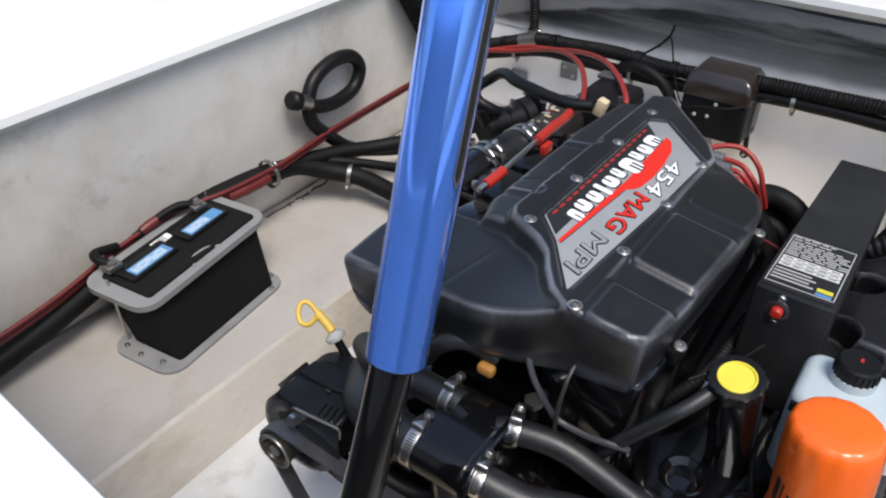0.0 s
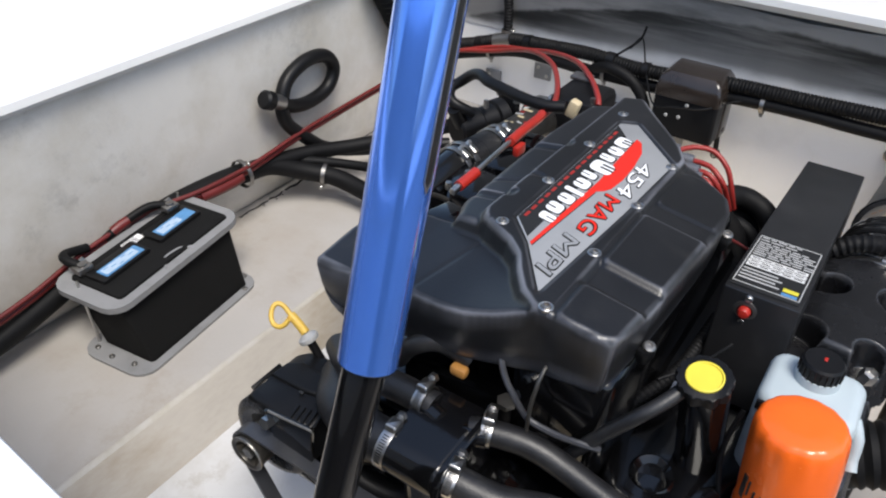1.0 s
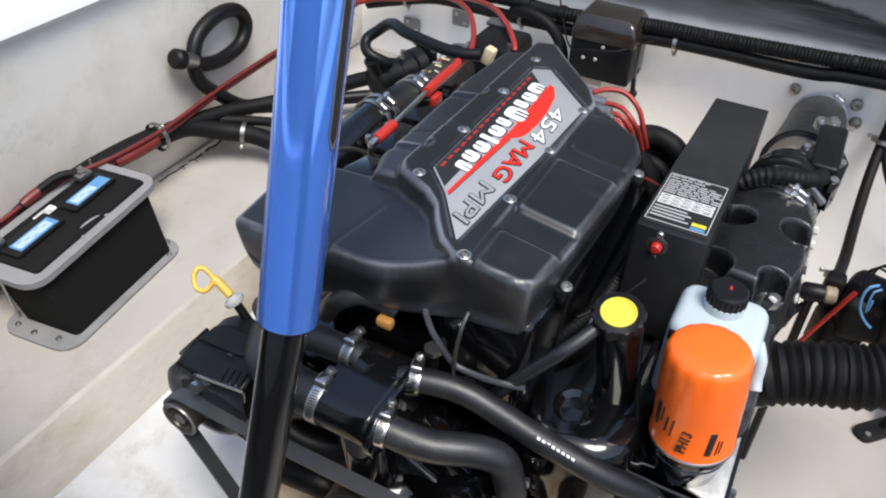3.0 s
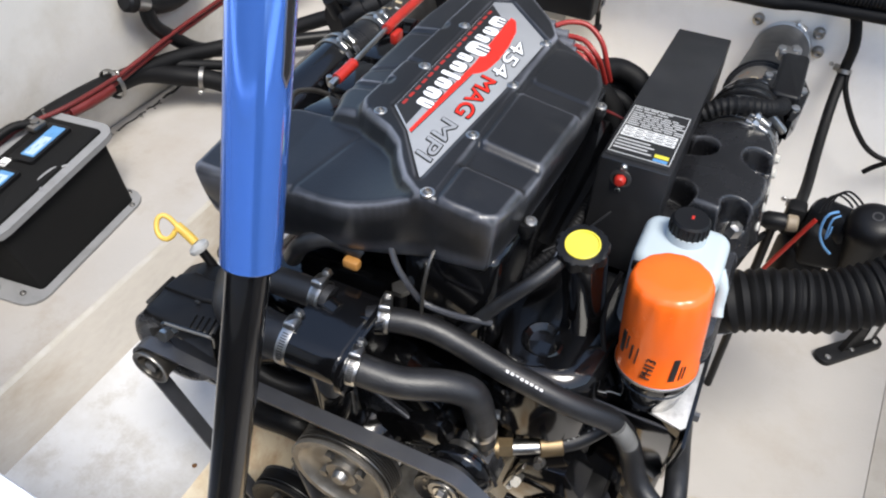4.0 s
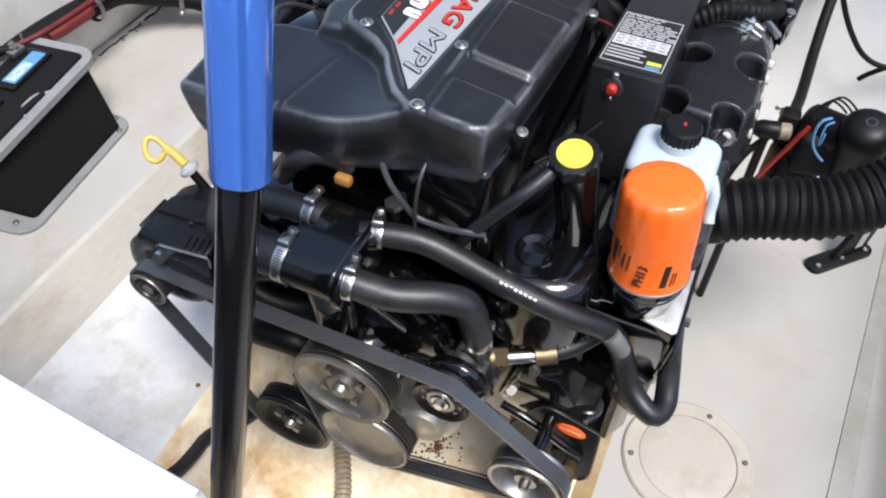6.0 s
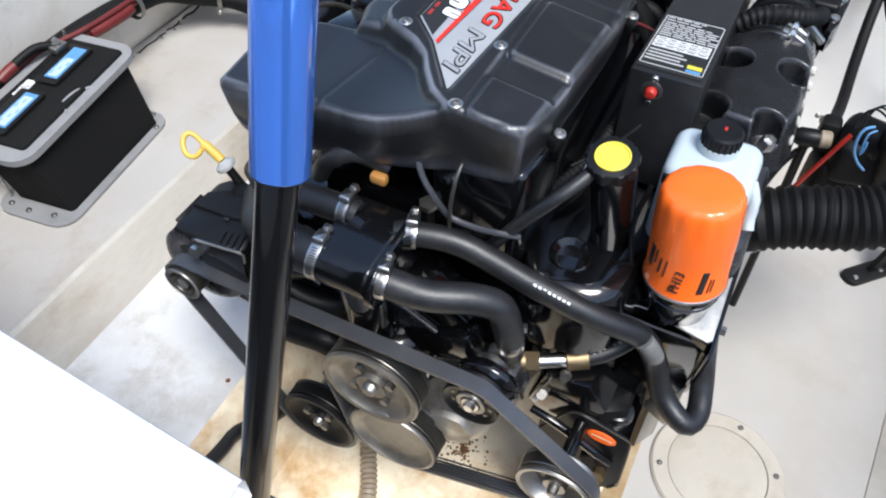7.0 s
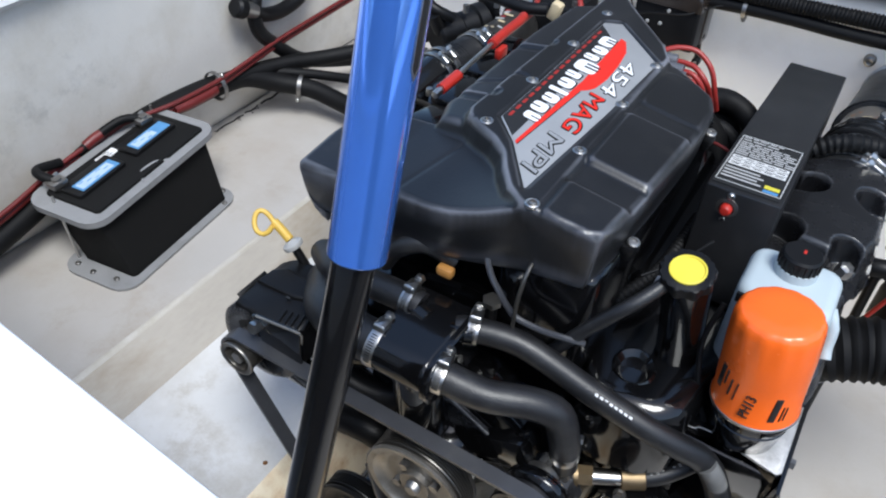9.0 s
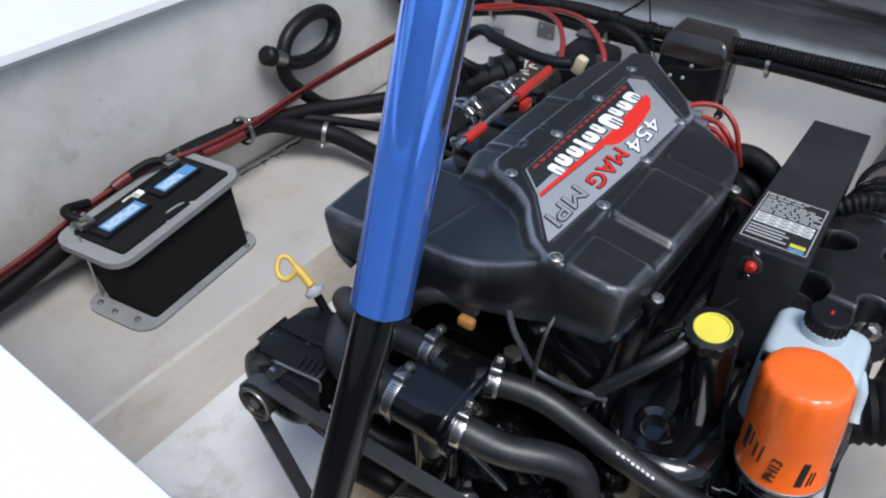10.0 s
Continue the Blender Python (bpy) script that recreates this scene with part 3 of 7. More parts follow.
casting("front_lower_casting", [(-0.075, 0.495), (-0.02, 0.50), (0.03, 0.53), (0.03, 0.62), (-0.075, 0.62)], -0.14, 0.215, 0.015, mat=SATIN)
bm = sweep(B(), [(-0.46, 0.45, 0.40), (-0.40, 0.42, 0.36), (-0.34, 0.43, 0.345), (-0.29, 0.45, 0.36)], 0.02)
part("bypass_pipe", bm, SATIN, engine)


def pulley(x, z, y, r, wide, group_ribs=6, dish=0.02, hub=0.02, name="pulley", bolts=4, label="dark steel ribbed pulley", mat=None, cup=False):
    """A ribbed pulley facing the bow, its dished face with a hub and bolts."""
    prof = [(0, dish * 0.35), (hub, dish * 0.35), (hub * 1.05, dish * 0.9), (r * 0.62, dish), (r * 0.80, dish * 0.55), (r * 0.86, 0.001), (r * 0.97, 0.0), (r, 0.002), (r, 0.004)]
    if cup:
        prof = [(0, dish), (r * 0.70, dish), (r * 0.80, dish * 0.85), (r * 0.86, dish * 0.5), (r * 0.90, 0.003), (r * 0.93, 0.0), (r * 0.985, 0.0), (r, 0.002), (r, 0.004)]
    face = list(prof)
    prof = [(0, dish + 0.004), (r * 0.8, dish + 0.004), (r - 0.005, 0.004), (r - 0.005, 0.0085), (r - 0.0005, 0.009), (r, 0.0105)]
    for k in range(group_ribs):
        a = 0.0115 + (wide - 0.0155) * k / group_ribs
        prof += [(r - 0.0042, a), (r - 0.0042, a + (wide - 0.0155) / group_ribs * 0.4), (r - 0.0005, a + (wide - 0.0155) / group_ribs * 0.6), (r - 0.0005, a + (wide - 0.0155) / group_ribs * 0.9)]
    prof += [(r, wide - 0.003), (r, wide), (0, wide)]
    ob = part(name, lathe(B(), (x, y, z), (0, 1, 0), prof, 48), mat or PULLEY, engine, label)
    part("face", lathe(B(), (x, y, z), (0, 1, 0), face + [(r - 0.001, 0.0055), (r - 0.005, 0.006)], 48), mat or WORNSTEEL, ob, "" if mat else "worn bare steel face")
    for k in range(bolts):
        a = 2 * math.pi * (k + 0.35) / bolts
        q = (x + hub * 1.5 * math.cos(a), y + dish * 0.95, z + hub * 1.5 * math.sin(a))
        part("bolt", cyl(B(), q, (q[0], q[1] - 0.008, q[2]), 0.006, n=6), DULLSTEEL, ob)
    if cup:
        return ob
    part("hub_cap", cyl(B(), (x, y + dish, z), (x, y - 0.004, z), hub * 0.55, hub * 0.45, 16, 0.002), DULLSTEEL, ob)
    return ob


PY = 0.37
pulley(-0.259, 0.297, PY - 0.002, 0.066, 0.036, dish=0.013, hub=0.02, name="pump_pulley")
pulley(-0.236, 0.183, PY, 0.064, 0.036, dish=0.010, hub=0.03, bolts=0, name="crank_pulley", label="worn dark steel cupped pulley", cup=True)
pulley(-0.354, 0.140, PY - 0.004, 0.057, 0.03, dish=0.012, hub=0.014, bolts=3, name="lower_pulley", mat=SATIN, label="black ribbed idler pulley")
pulley(-0.019, 0.240, PY + 0.003, 0.047, 0.03, hub=0.014, bolts=0, name="steering_pulley", mat=DULLSTEEL, label="worn bare steel ribbed pulley")
idler = pulley(-0.131, 0.347, PY + 0.008, 0.0345, 0.024, dish=0.006, hub=0.012, bolts=0, name="idler_pulley", group_ribs=2, mat=SATIN, label="black idler pulley with a bearing and steel bolt")
part("bearing_ring", lathe(B(), (-0.131, PY + 0.0135, 0.347), (0, -1, 0), [(0.0125, 0), (0.0125, 0.003), (0.0175, 0.003), (0.0185, 0.001), (0.0185, 0)], 30), WORNSTEEL, idler)
part("bolt_washer", lathe(B(), (-0.131, PY + 0.0120, 0.347), (0, -1, 0), [(0, 0), (0.0105, 0), (0.0105, 0.003), (0, 0.0035)], 22), STEEL, idler)
part("idler_bolt", cyl(B(), (-0.131, PY + 0.010, 0.347), (-0.131, PY + 0.0035, 0.347), 0.0075, 0.0062, 6), STEEL, idler)
for k in range(9):
    a = 2 * math.pi * k / 9
    part("web_hole", lathe(B(), (-0.131 + 0.0245 * math.cos(a), PY + 0.0135, 0.347 + 0.0245 * math.sin(a)), (0, -1, 0), [(0, 0.0), (0.0034, 0.0), (0.0034, 0.0012), (0, 0.0012)], 12), PULLEY, idler)
part("backing_disc", lathe(B(), (-0.127, 0.424, 0.3440), (0.0, -1, 0.0), [(0, 0), (0.036, 0), (0.038, 0.002), (0.038, 0.004), (0.036, 0.005), (0.036, 0.0075), (0.0385, 0.0085), (0.0385, 0.012), (0.037, 0.014), (0.03, 0.021), (0, 0.018)], 36), BLACK, engine)
part("spacer", cyl(B(), (-0.131, 0.44, 0.347), (-0.131, 0.398, 0.347), 0.02, n=16), DULLSTEEL, engine)
part("pulley_shaft", cyl(B(), (-0.019, 0.40, 0.240), (-0.018, 0.476, 0.238), 0.009, n=16), BLACK, engine)
part("pulley_shaft", cyl(B(), (-0.354, 0.395, 0.140), (-0.354, 0.63, 0.140), 0.028, n=16), BLACK, engine)
part("pulley_shaft", cyl(B(), (-0.236, 0.40, 0.183), (-0.236, 0.63, 0.183), 0.035, n=16), BLACK, engine)


# ---- belt ----
def hull(circles, k=40):
    """The outline, counterclockwise, of a band stretched round circles (x, z, r)."""
    pts = [(x + (r + 0.0005) * math.cos(2 * math.pi * i / k), z + (r + 0.0005) * math.sin(2 * math.pi * i / k)) for x, z, r in circles for i in range(k)]
    pts = sorted(set((round(a, 5), round(b, 5)) for a, b in pts))

    def half(ps):
        h = []
        for p in ps:
            while len(h) > 1 and (h[-1][0] - h[-2][0]) * (p[1] - h[-2][1]) - (h[-1][1] - h[-2][1]) * (p[0] - h[-2][0]) <= 0:
                h.pop()
            h.append(p)
        return h[:-1]

    return half(pts) + half(pts[::-1])


def flat_band(path, y0, y1, thick):
    """A flat band along a path (x, z), thickened to its outer side."""
    bm = B()
    rings = []
    for i, (x, z) in enumerate(path):
        (ax, az), (cx, cz) = path[max(i - 1, 0)], path[min(i + 1, len(path) - 1)]
        d = math.hypot(cx - ax, cz - az)
        ox, oz = x + (cz - az) / d * thick, z - (cx - ax) / d * thick
        y = 0.042 * min(0.0, x + 0.13)  # the belt's plane stands a little aslant towards the alternator
        rings.append([bm.verts.new(q) for q in ((x, y0 + y, z), (ox, y0 + y, oz), (ox, y1 + y, oz), (x, y1 + y, z))])
    for p, q in zip(rings, rings[1:]):
        for k in range(4):
            bm.faces.new((p[k], p[(k + 1) % 4], q[(k + 1) % 4], q[k]))
    bm.faces.new(rings[0][::-1])
    bm.faces.new(rings[-1])
    bmesh.ops.recalc_face_normals(bm, faces=bm.faces)
    return bm


def arc(c, r, a0, a1, n=24):
    return [(c[0] + r * math.cos(a0 + (a1 - a0) * i / n), c[1] + r * math.sin(a0 + (a1 - a0) * i / n)) for i in range(n + 1)]


belt = thing("drive_belt", "worn black ribbed serpentine drive belt on the pulleys", "belt", (-0.25, 0.38, 0.27))
# tangent from the lower pulley's inner side up to the outer side of the pump pulley
pc, lc = Vector((-0.259, 0, 0.297)), Vector((-0.354, 0, 0.140))
away = (lc - pc).normalized()
spread_ = math.acos((0.066 + 0.057) / (lc - pc).length)
side_ = min((Matrix.Rotation(spread_, 3, "Y") @ away, Matrix.Rotation(-spread_, 3, "Y") @ away), key=lambda v: v.x)
ring = hull([(-0.5036, 0.381, 0.0245), (-0.131, 0.347, 0.0350), (-0.019, 0.240, 0.048), (-0.236, 0.183, 0.064), (-0.354, 0.140, 0.057)])
near = [math.hypot(x + 0.354, z - 0.140) < 0.059 for x, z in ring]
cut = max(i for i in range(len(ring)) if near[i] and not near[(i + 1) % len(ring)])
run = ring[cut + 1:] + ring[:cut + 1]
first, last = run[0], run[-1]
a_first = math.atan2(first[1] - 0.183, first[0] + 0.236)
a_last = math.atan2(last[1] - 0.140, last[0] + 0.354)
a_end = math.atan2(-side_.z, -side_.x)
run = arc((-0.236, 0.183), 0.0645, -math.pi * 1.05, a_first)[:-1] + run + arc((-0.354, 0.140), 0.0575, a_last, a_end)[1:]
part("band", flat_band(run, PY + 0.006, PY + 0.0245, 0.0042), BELT, belt)
# crossing strand between the pump pulley and the lower one, and the ribs on the inside of the low strand
s0, s1 = pc + side_ * 0.0675, lc - side_ * 0.0585
mid = (s0 + s1) / 2
turn = math.atan2(-(s1 - s0).z, (s1 - s0).x)
part("strand", box(B(), (mid.x, PY + 0.010, mid.z), ((s1 - s0).length + 0.006, 0.022, 0.004), 0.001, Matrix.Rotation(turn, 4, "Y")), BELT, belt)
b0, b1 = Vector((-0.213, 0, 0.1245)), Vector((0.001, 0, 0.1975))
turn = math.atan2(-(b1 - b0).z, (b1 - b0).x)
mid = (b0 + b1) / 2
for k in range(6):
    part("rib", box(B(), (mid.x, PY + 0.006 + 0.004 * k, mid.z + 0.0012), ((b1 - b0).length, 0.0022, 0.0026), 0.0006, Matrix.Rotation(turn, 4, "Y")), BELT, belt)

# ---- alternator ----
alt = thing("alternator", "black alternator with bracket and pulley beside the engine", "alternator", (-0.515, 0.42, 0.30))
AC = Vector((-0.499, 0.0, 0.380))
part("body", lathe(B(), (AC.x, 0.398, AC.z), (0, 1, 0), [(0, 0), (0.045, 0), (0.052, 0.006), (0.0565, 0.014), (0.0565, 0.034), (0.0535, 0.036), (0.0535, 0.044), (0.0565, 0.046), (0.0565, 0.085), (0.052, 0.095), (0, 0.097)], 36), SATIN, alt)
part("end_frame", lathe(B(), (AC.x, 0.386, AC.z), (0, 1, 0), [(0.030, 0.004), (0.044, 0.0), (0.053, 0.001), (0.0575, 0.005), (0.0575, 0.015), (0.053, 0.018), (0.030, 0.018)], 44), CAST, alt, "black end frame")
for k in range(8):
    a = radians(150 + 22 * k)
    part("cooling_fin", box(B(), (AC.x + 0.061 * math.cos(a), 0.440, AC.z + 0.061 * math.sin(a)), (0.006, 0.05, 0.004), 0.0012, Matrix.Rotation(-a, 4, "Y")), SATIN, alt)
part("pulley", lathe(B(), (-0.5036, 0.354, 0.381), (0, 1, 0), [(0, 0.008), (0.009, 0.008), (0.010, 0.011), (0.0165, 0.011), (0.0185, 0.001), (0.0205, 0.0), (0.0245, 0.0), (0.0250, 0.0015), (0.0240, 0.005), (0.0225, 0.007), (0.0225, 0.036), (0, 0.040)], 32), PULLEY, alt)
part("pulley_rim", lathe(B(), (-0.5036, 0.3535, 0.381), (0, 1, 0), [(0.0232, 0.0012), (0.0234, 0.0), (0.0247, 0.0), (0.0251, 0.0012)], 36), WORNSTEEL, alt, "worn bare rim")
part("shaft_nut", cyl(B(), (-0.5036, 0.366, 0.381), (-0.5036, 0.355, 0.381), 0.0085, n=6), DULLSTEEL, alt)
part("top_shroud", prism(B(), [(-0.513, 0.388), (-0.4833, 0.384), (-0.429, 0.391), (-0.428, 0.440), (-0.445, 0.458), (-0.4757, 0.464), (-0.507, 0.4645), (-0.5235, 0.4520), (-0.5255, 0.426), (-0.5305, 0.400), (-0.5270, 0.388)], 0.385, 0.4395, 0.008, seg=3), SATIN, alt, "black moulded rear shroud")
part("shroud_step", prism(B(), [(-0.5235, 0.452), (-0.507, 0.4645), (-0.445, 0.458), (-0.428, 0.440), (-0.470, 0.428), (-0.5255, 0.426)], 0.430, 0.4440, 0.0045, seg=3), SATIN, alt)
for k in range(5):
    q = Vector((-0.462 + 0.008 * k, 0.399 + 0.0014 * k, 0.4375))
    part("vent_rib", box(B(), q, (0.0036, 0.022, 0.009), 0.001, Matrix.Rotation(radians(12), 4, "Z")), SATIN, alt)
part("vent_slot", box(B(), (-0.473, 0.4235, 0.4440), (0.007, 0.004, 0.003), 0.001), PRINTBLACK, alt)
part("bracket", prism(B(), [(-0.488, 0.452), (-0.478, 0.456), (-0.419, 0.466), (-0.414, 0.462), (-0.420, 0.395), (-0.455, 0.385), (-0.476, 0.405)], 0.0, 0.004, 0.001, Matrix(((1, 0, 0, 0), (0, 0, -1, 0.381), (0, 1, 0, -0.006), (0, 0, 0, 1)))), BLACK, alt, "gloss black bracket plate with a bright upper edge")
part("bracket_edge", sweep(B(), [(-0.481, 0.378, 0.4490), (-0.462, 0.3775, 0.4525), (-0.435, 0.3775, 0.4570), (-0.4195, 0.378, 0.4592), (-0.4145, 0.380, 0.4545), (-0.4160, 0.380, 0.440)], 0.0016, 8, 0.004), WORNALLOY, alt)
part("bracket_bolt", cyl(B(), (-0.478, 0.382, 0.4360), (-0.478, 0.366, 0.4395), 0.0078, n=6), STEEL, alt)
part("lower_mount", box(B(), (-0.45, 0.41, 0.335), (0.075, 0.03, 0.03), 0.008), BLACK, alt)
part("adjuster_arm", sweep(B(), [(-0.4180, 0.4180, 0.2680), (-0.3947, 0.4150, 0.2764), (-0.3584, 0.4150, 0.2833), (-0.3370, 0.4200, 0.2711)], 0.0195, 18), SATIN, alt, "black adjuster arm")

# ---- engine cover: one moulded shell ----
def outline_distance(px_, py_, poly):
    """Distance to an outline, negative inside."""
    d = np.full(px_.shape, 1e9)
    inside = np.zeros(px_.shape, bool)
    for (ax, ay), (bx, by) in zip(poly, poly[1:] + poly[:1]):
        ex, ey = bx - ax, by - ay
        t = np.clip(((px_ - ax) * ex + (py_ - ay) * ey) / (ex * ex + ey * ey), 0, 1)
        d = np.minimum(d, np.hypot(px_ - ax - t * ex, py_ - ay - t * ey))
        cond = ((ay > py_) != (by > py_)) & (px_ < (bx - ax) * (py_ - ay) / (by - ay + 1e-12) + ax)
        inside ^= cond
    return np.where(inside, -d, d)


def dome(px_, py_, poly, top, r, steep=7.0):
    """Height of a raised form with rounded rim and steep sides."""
    d = outline_distance(px_, py_, poly)
    q = np.clip(d + r, 0, r * 0.8)
    return top - (r - np.sqrt(r * r - q * q)) - np.clip(d + 0.2 * r, 0, 0.2 * r) * 1.33 - np.clip(d, 0, None) * steep


def cover_shell():
    nx, ny = 300, 410
    gx, gy = np.meshgrid(np.linspace(-0.49, -0.085, nx), np.linspace(0.450, 1.01, ny), indexing="ij")
    ridge = [(-0.2035, 0.497), (-0.2035, 0.855), (-0.220, 0.885), (-0.285, 0.958), (-0.315, 0.995), (-0.345, 0.985), (-0.352, 0.62), (-0.345, 0.604), (-0.325, 0.592), (-0.300, 0.580), (-0.280, 0.563), (-0.266, 0.540), (-0.247, 0.515), (-0.226, 0.4995)]
    right = [(-0.235, 0.4995), (-0.185, 0.496), (-0.150, 0.499), (-0.138, 0.508), (-0.130, 0.60), (-0.124, 0.72), (-0.124, 0.795), (-0.136, 0.828), (-0.175, 0.856), (-0.23, 0.885)]
    left = [(-0.33, 0.600), (-0.382, 0.604), (-0.394, 0.64), (-0.396, 0.86), (-0.385, 0.968), (-0.33, 0.98)]
    arm = [(-0.4855, 0.481), (-0.4865, 0.56), (-0.440, 0.612), (-0.345, 0.620), (-0.27, 0.56), (-0.20, 0.53), (-0.155, 0.515), (-0.155, 0.4990), (-0.219, 0.4993), (-0.2437, 0.4935), (-0.275, 0.4875), (-0.303, 0.4842), (-0.335, 0.4855), (-0.3625, 0.4880), (-0.43, 0.4800)]
    h = dome(gx, gy, ridge, 0.6505 + 0 * gx, 0.0055)
    # the open side: a lower shoulder with two raised pads and a dip between them
    slope = 0.6450 - 0.15 * np.clip(gx + 0.20, 0, 1) - 0.05 * np.clip(gy - 0.73, 0, 1)
    side = dome(gx, gy, right, slope, 0.0075)
    soft = np.clip(-outline_distance(gx, gy, right) / 0.004, 0, 1)
    for pad, rise in ((rounded(-0.2055, 0.470, -0.110, 0.5600, 0.006), 0.0060), (rounded(-0.2055, 0.6020, -0.110, 0.7120, 0.008), 0.0058), (rounded(-0.2055, 0.745, -0.110, 0.842, 0.016), 0.0018)):
        lift = np.clip(0.5 - outline_distance(gx, gy, pad) / 0.0070, 0, 1)
        side += rise * soft * lift * lift * (3 - 2 * lift)
    side -= 0.0024 * np.exp(-((gx + 0.2025) / 0.0026) ** 2)
    h = np.maximum(h, side)
    # the battery side: two low pillows, each with a sunk slot
    h = np.maximum(h, dome(gx, gy, left, 0.6385 + 0.16 * (gx + 0.35), 0.010))
    for y in (0.664, 0.811):
        slot = outline_distance(gx, gy, rounded(-0.392, y - 0.0075, -0.340, y + 0.0075, 0.003))
        h -= 0.0042 * np.clip(0.5 - slot / 0.003, 0, 1)
    step_line = gy - 0.716 - 0.35 * np.clip(gx + 0.345, -0.05, 0)
    h -= 0.0026 * np.exp(-(step_line / 0.0035) ** 2) * np.clip((-0.327 - gx) / 0.006, 0, 1)
    top = 0.606 + 0.09 * np.clip(gx + 0.40, 0, 1) + 0.021 * np.clip((gx + 0.33) / 0.1, 0, 1) ** 2 + 0.010 * np.clip((gy - 0.49) / 0.12, 0, 1)
    top = np.where(gx > -0.235, np.minimum(top, 0.6455), top)
    h = np.maximum(h, dome(gx, gy, arm, top, 0.0070))
    # parting line across the arm
    line = (gx + 0.365) - 0.25 * (gy - 0.488)
    h -= 0.0016 * np.exp(-(line / 0.0016) ** 2) * (gx < -0.325) * (gy < 0.606)
    # shallow bay in the ridge for the badge
    bay = outline_distance(gx, gy, [(-0.23, 0.518), (-0.217, 0.70), (-0.212, 0.835), (-0.292, 0.915), (-0.314, 0.905), (-0.314, 0.62), (-0.278, 0.585)])
    h -= 0.003 * np.clip(0.5 - bay / 0.004, 0, 1)
    # outline of the whole moulding, with its corners eased
    rim = [(-0.4850, 0.4810), (-0.4820, 0.4785), (-0.43, 0.4800), (-0.3625, 0.4880), (-0.335, 0.4855), (-0.303, 0.4842), (-0.275, 0.4875), (-0.2437, 0.4935), (-0.219, 0.4990), (-0.185, 0.4965), (-0.150, 0.4990), (-0.1385, 0.507), (-0.130, 0.60), (-0.124, 0.72), (-0.124, 0.795), (-0.136, 0.828), (-0.175, 0.856), (-0.216, 0.880), (-0.285, 0.958), (-0.312, 0.995), (-0.345, 0.990), (-0.385, 0.968), (-0.395, 0.86), (-0.394, 0.64), (-0.388, 0.617), (-0.440, 0.611), (-0.4865, 0.56), (-0.4865, 0.49)]
    for _ in range(2):
        rim = [q for (x0, y0), (x1, y1) in zip(rim, rim[1:] + rim[:1]) for q in ((0.75 * x0 + 0.25 * x1, 0.75 * y0 + 0.25 * y1), (0.25 * x0 + 0.75 * x1, 0.25 * y0 + 0.75 * y1))]
    d = outline_distance(gx, gy, rim)

    def sample(sx, sy):
        """The height at other places of the sheet."""
        fx = np.clip((sx + 0.49) / (0.405 / (nx - 1)), 0, nx - 1.001)
        fy = np.clip((sy - 0.450) / (0.560 / (ny - 1)), 0, ny - 1.001)
        i, j = fx.astype(int), fy.astype(int)
        u, v = fx - i, fy - j
        return h[i, j] * (1 - u) * (1 - v) + h[i + 1, j] * u * (1 - v) + h[i, j + 1] * (1 - u) * v + h[i + 1, j + 1] * u * v

    ddx, ddy = np.gradient(d, gx[:, 0], gy[0])
    gl = np.hypot(ddx, ddy) + 1e-9
    cell = 0.0014
    h = np.maximum(h, 0.585)
    edge = np.abs(d) < 0.95 * cell
    hin = sample(gx - (d + 0.0012) * ddx / gl, gy - (d + 0.0012) * ddy / gl)
    ox, oy = (ddx / gl).ravel(), (ddy / gl).ravel()
    gx, gy = gx - np.where(edge, d + 0.0006, 0) * ddx / gl, gy - np.where(edge, d + 0.0006, 0) * ddy / gl
    top = np.where(edge, hin - 0.0006, h)
    keep = (d < 0.95 * cell).ravel()
    verts = np.stack([gx.ravel(), gy.ravel(), top.ravel()], 1)
    idx = np.arange(nx * ny).reshape(nx, ny)
    a, b, c, e = idx[:-1, :-1].ravel(), idx[1:, :-1].ravel(), idx[1:, 1:].ravel(), idx[:-1, 1:].ravel()
    full = keep[a] & keep[b] & keep[c] & keep[e]
    faces = np.stack([a, b, c, e], 1)[full].tolist()
    for p, q, r, out in ((a, b, c, e), (b, c, e, a), (c, e, a, b), (e, a, b, c)):
        faces += np.stack([p, q, r], 1)[keep[p] & keep[q] & keep[r] & ~keep[out]].tolist()
    me = bpy.data.meshes.new("shell")
    me.from_pydata(verts.tolist(), [], faces)
    bm = B()
    bm.from_mesh(me)
    bpy.data.meshes.remove(me)
    tag = bm.verts.layers.int.new("place")
    bm.verts.ensure_lookup_table()
    for k, v in enumerate(bm.verts):
        v[tag] = k
    bmesh.ops.delete(bm, geom=[v for v in bm.verts if not v.link_faces], context="VERTS")
    for _ in range(4):
        bmesh.ops.smooth_vert(bm, verts=[v for v in bm.verts if not v.is_boundary], factor=0.5, use_axis_x=False, use_axis_y=False, use_axis_z=True)
    rim_verts = [v for v in bm.verts if v.is_boundary]
    for _ in range(6):
        new_co = {v: sum((n.other_vert(v).co for n in v.link_edges if n.is_boundary), v.co * 2) / 4 for v in rim_verts if sum(n.is_boundary for n in v.link_edges) == 2}
        for v, co in new_co.items():
            v.co = co
    sheet = list(bm.verts)
    # the side wall, drawn down from the rim and rounding inward at its foot
    loop = [g for g in bm.edges if g.is_boundary]
    last_share, last_in = 0.0, 0.0
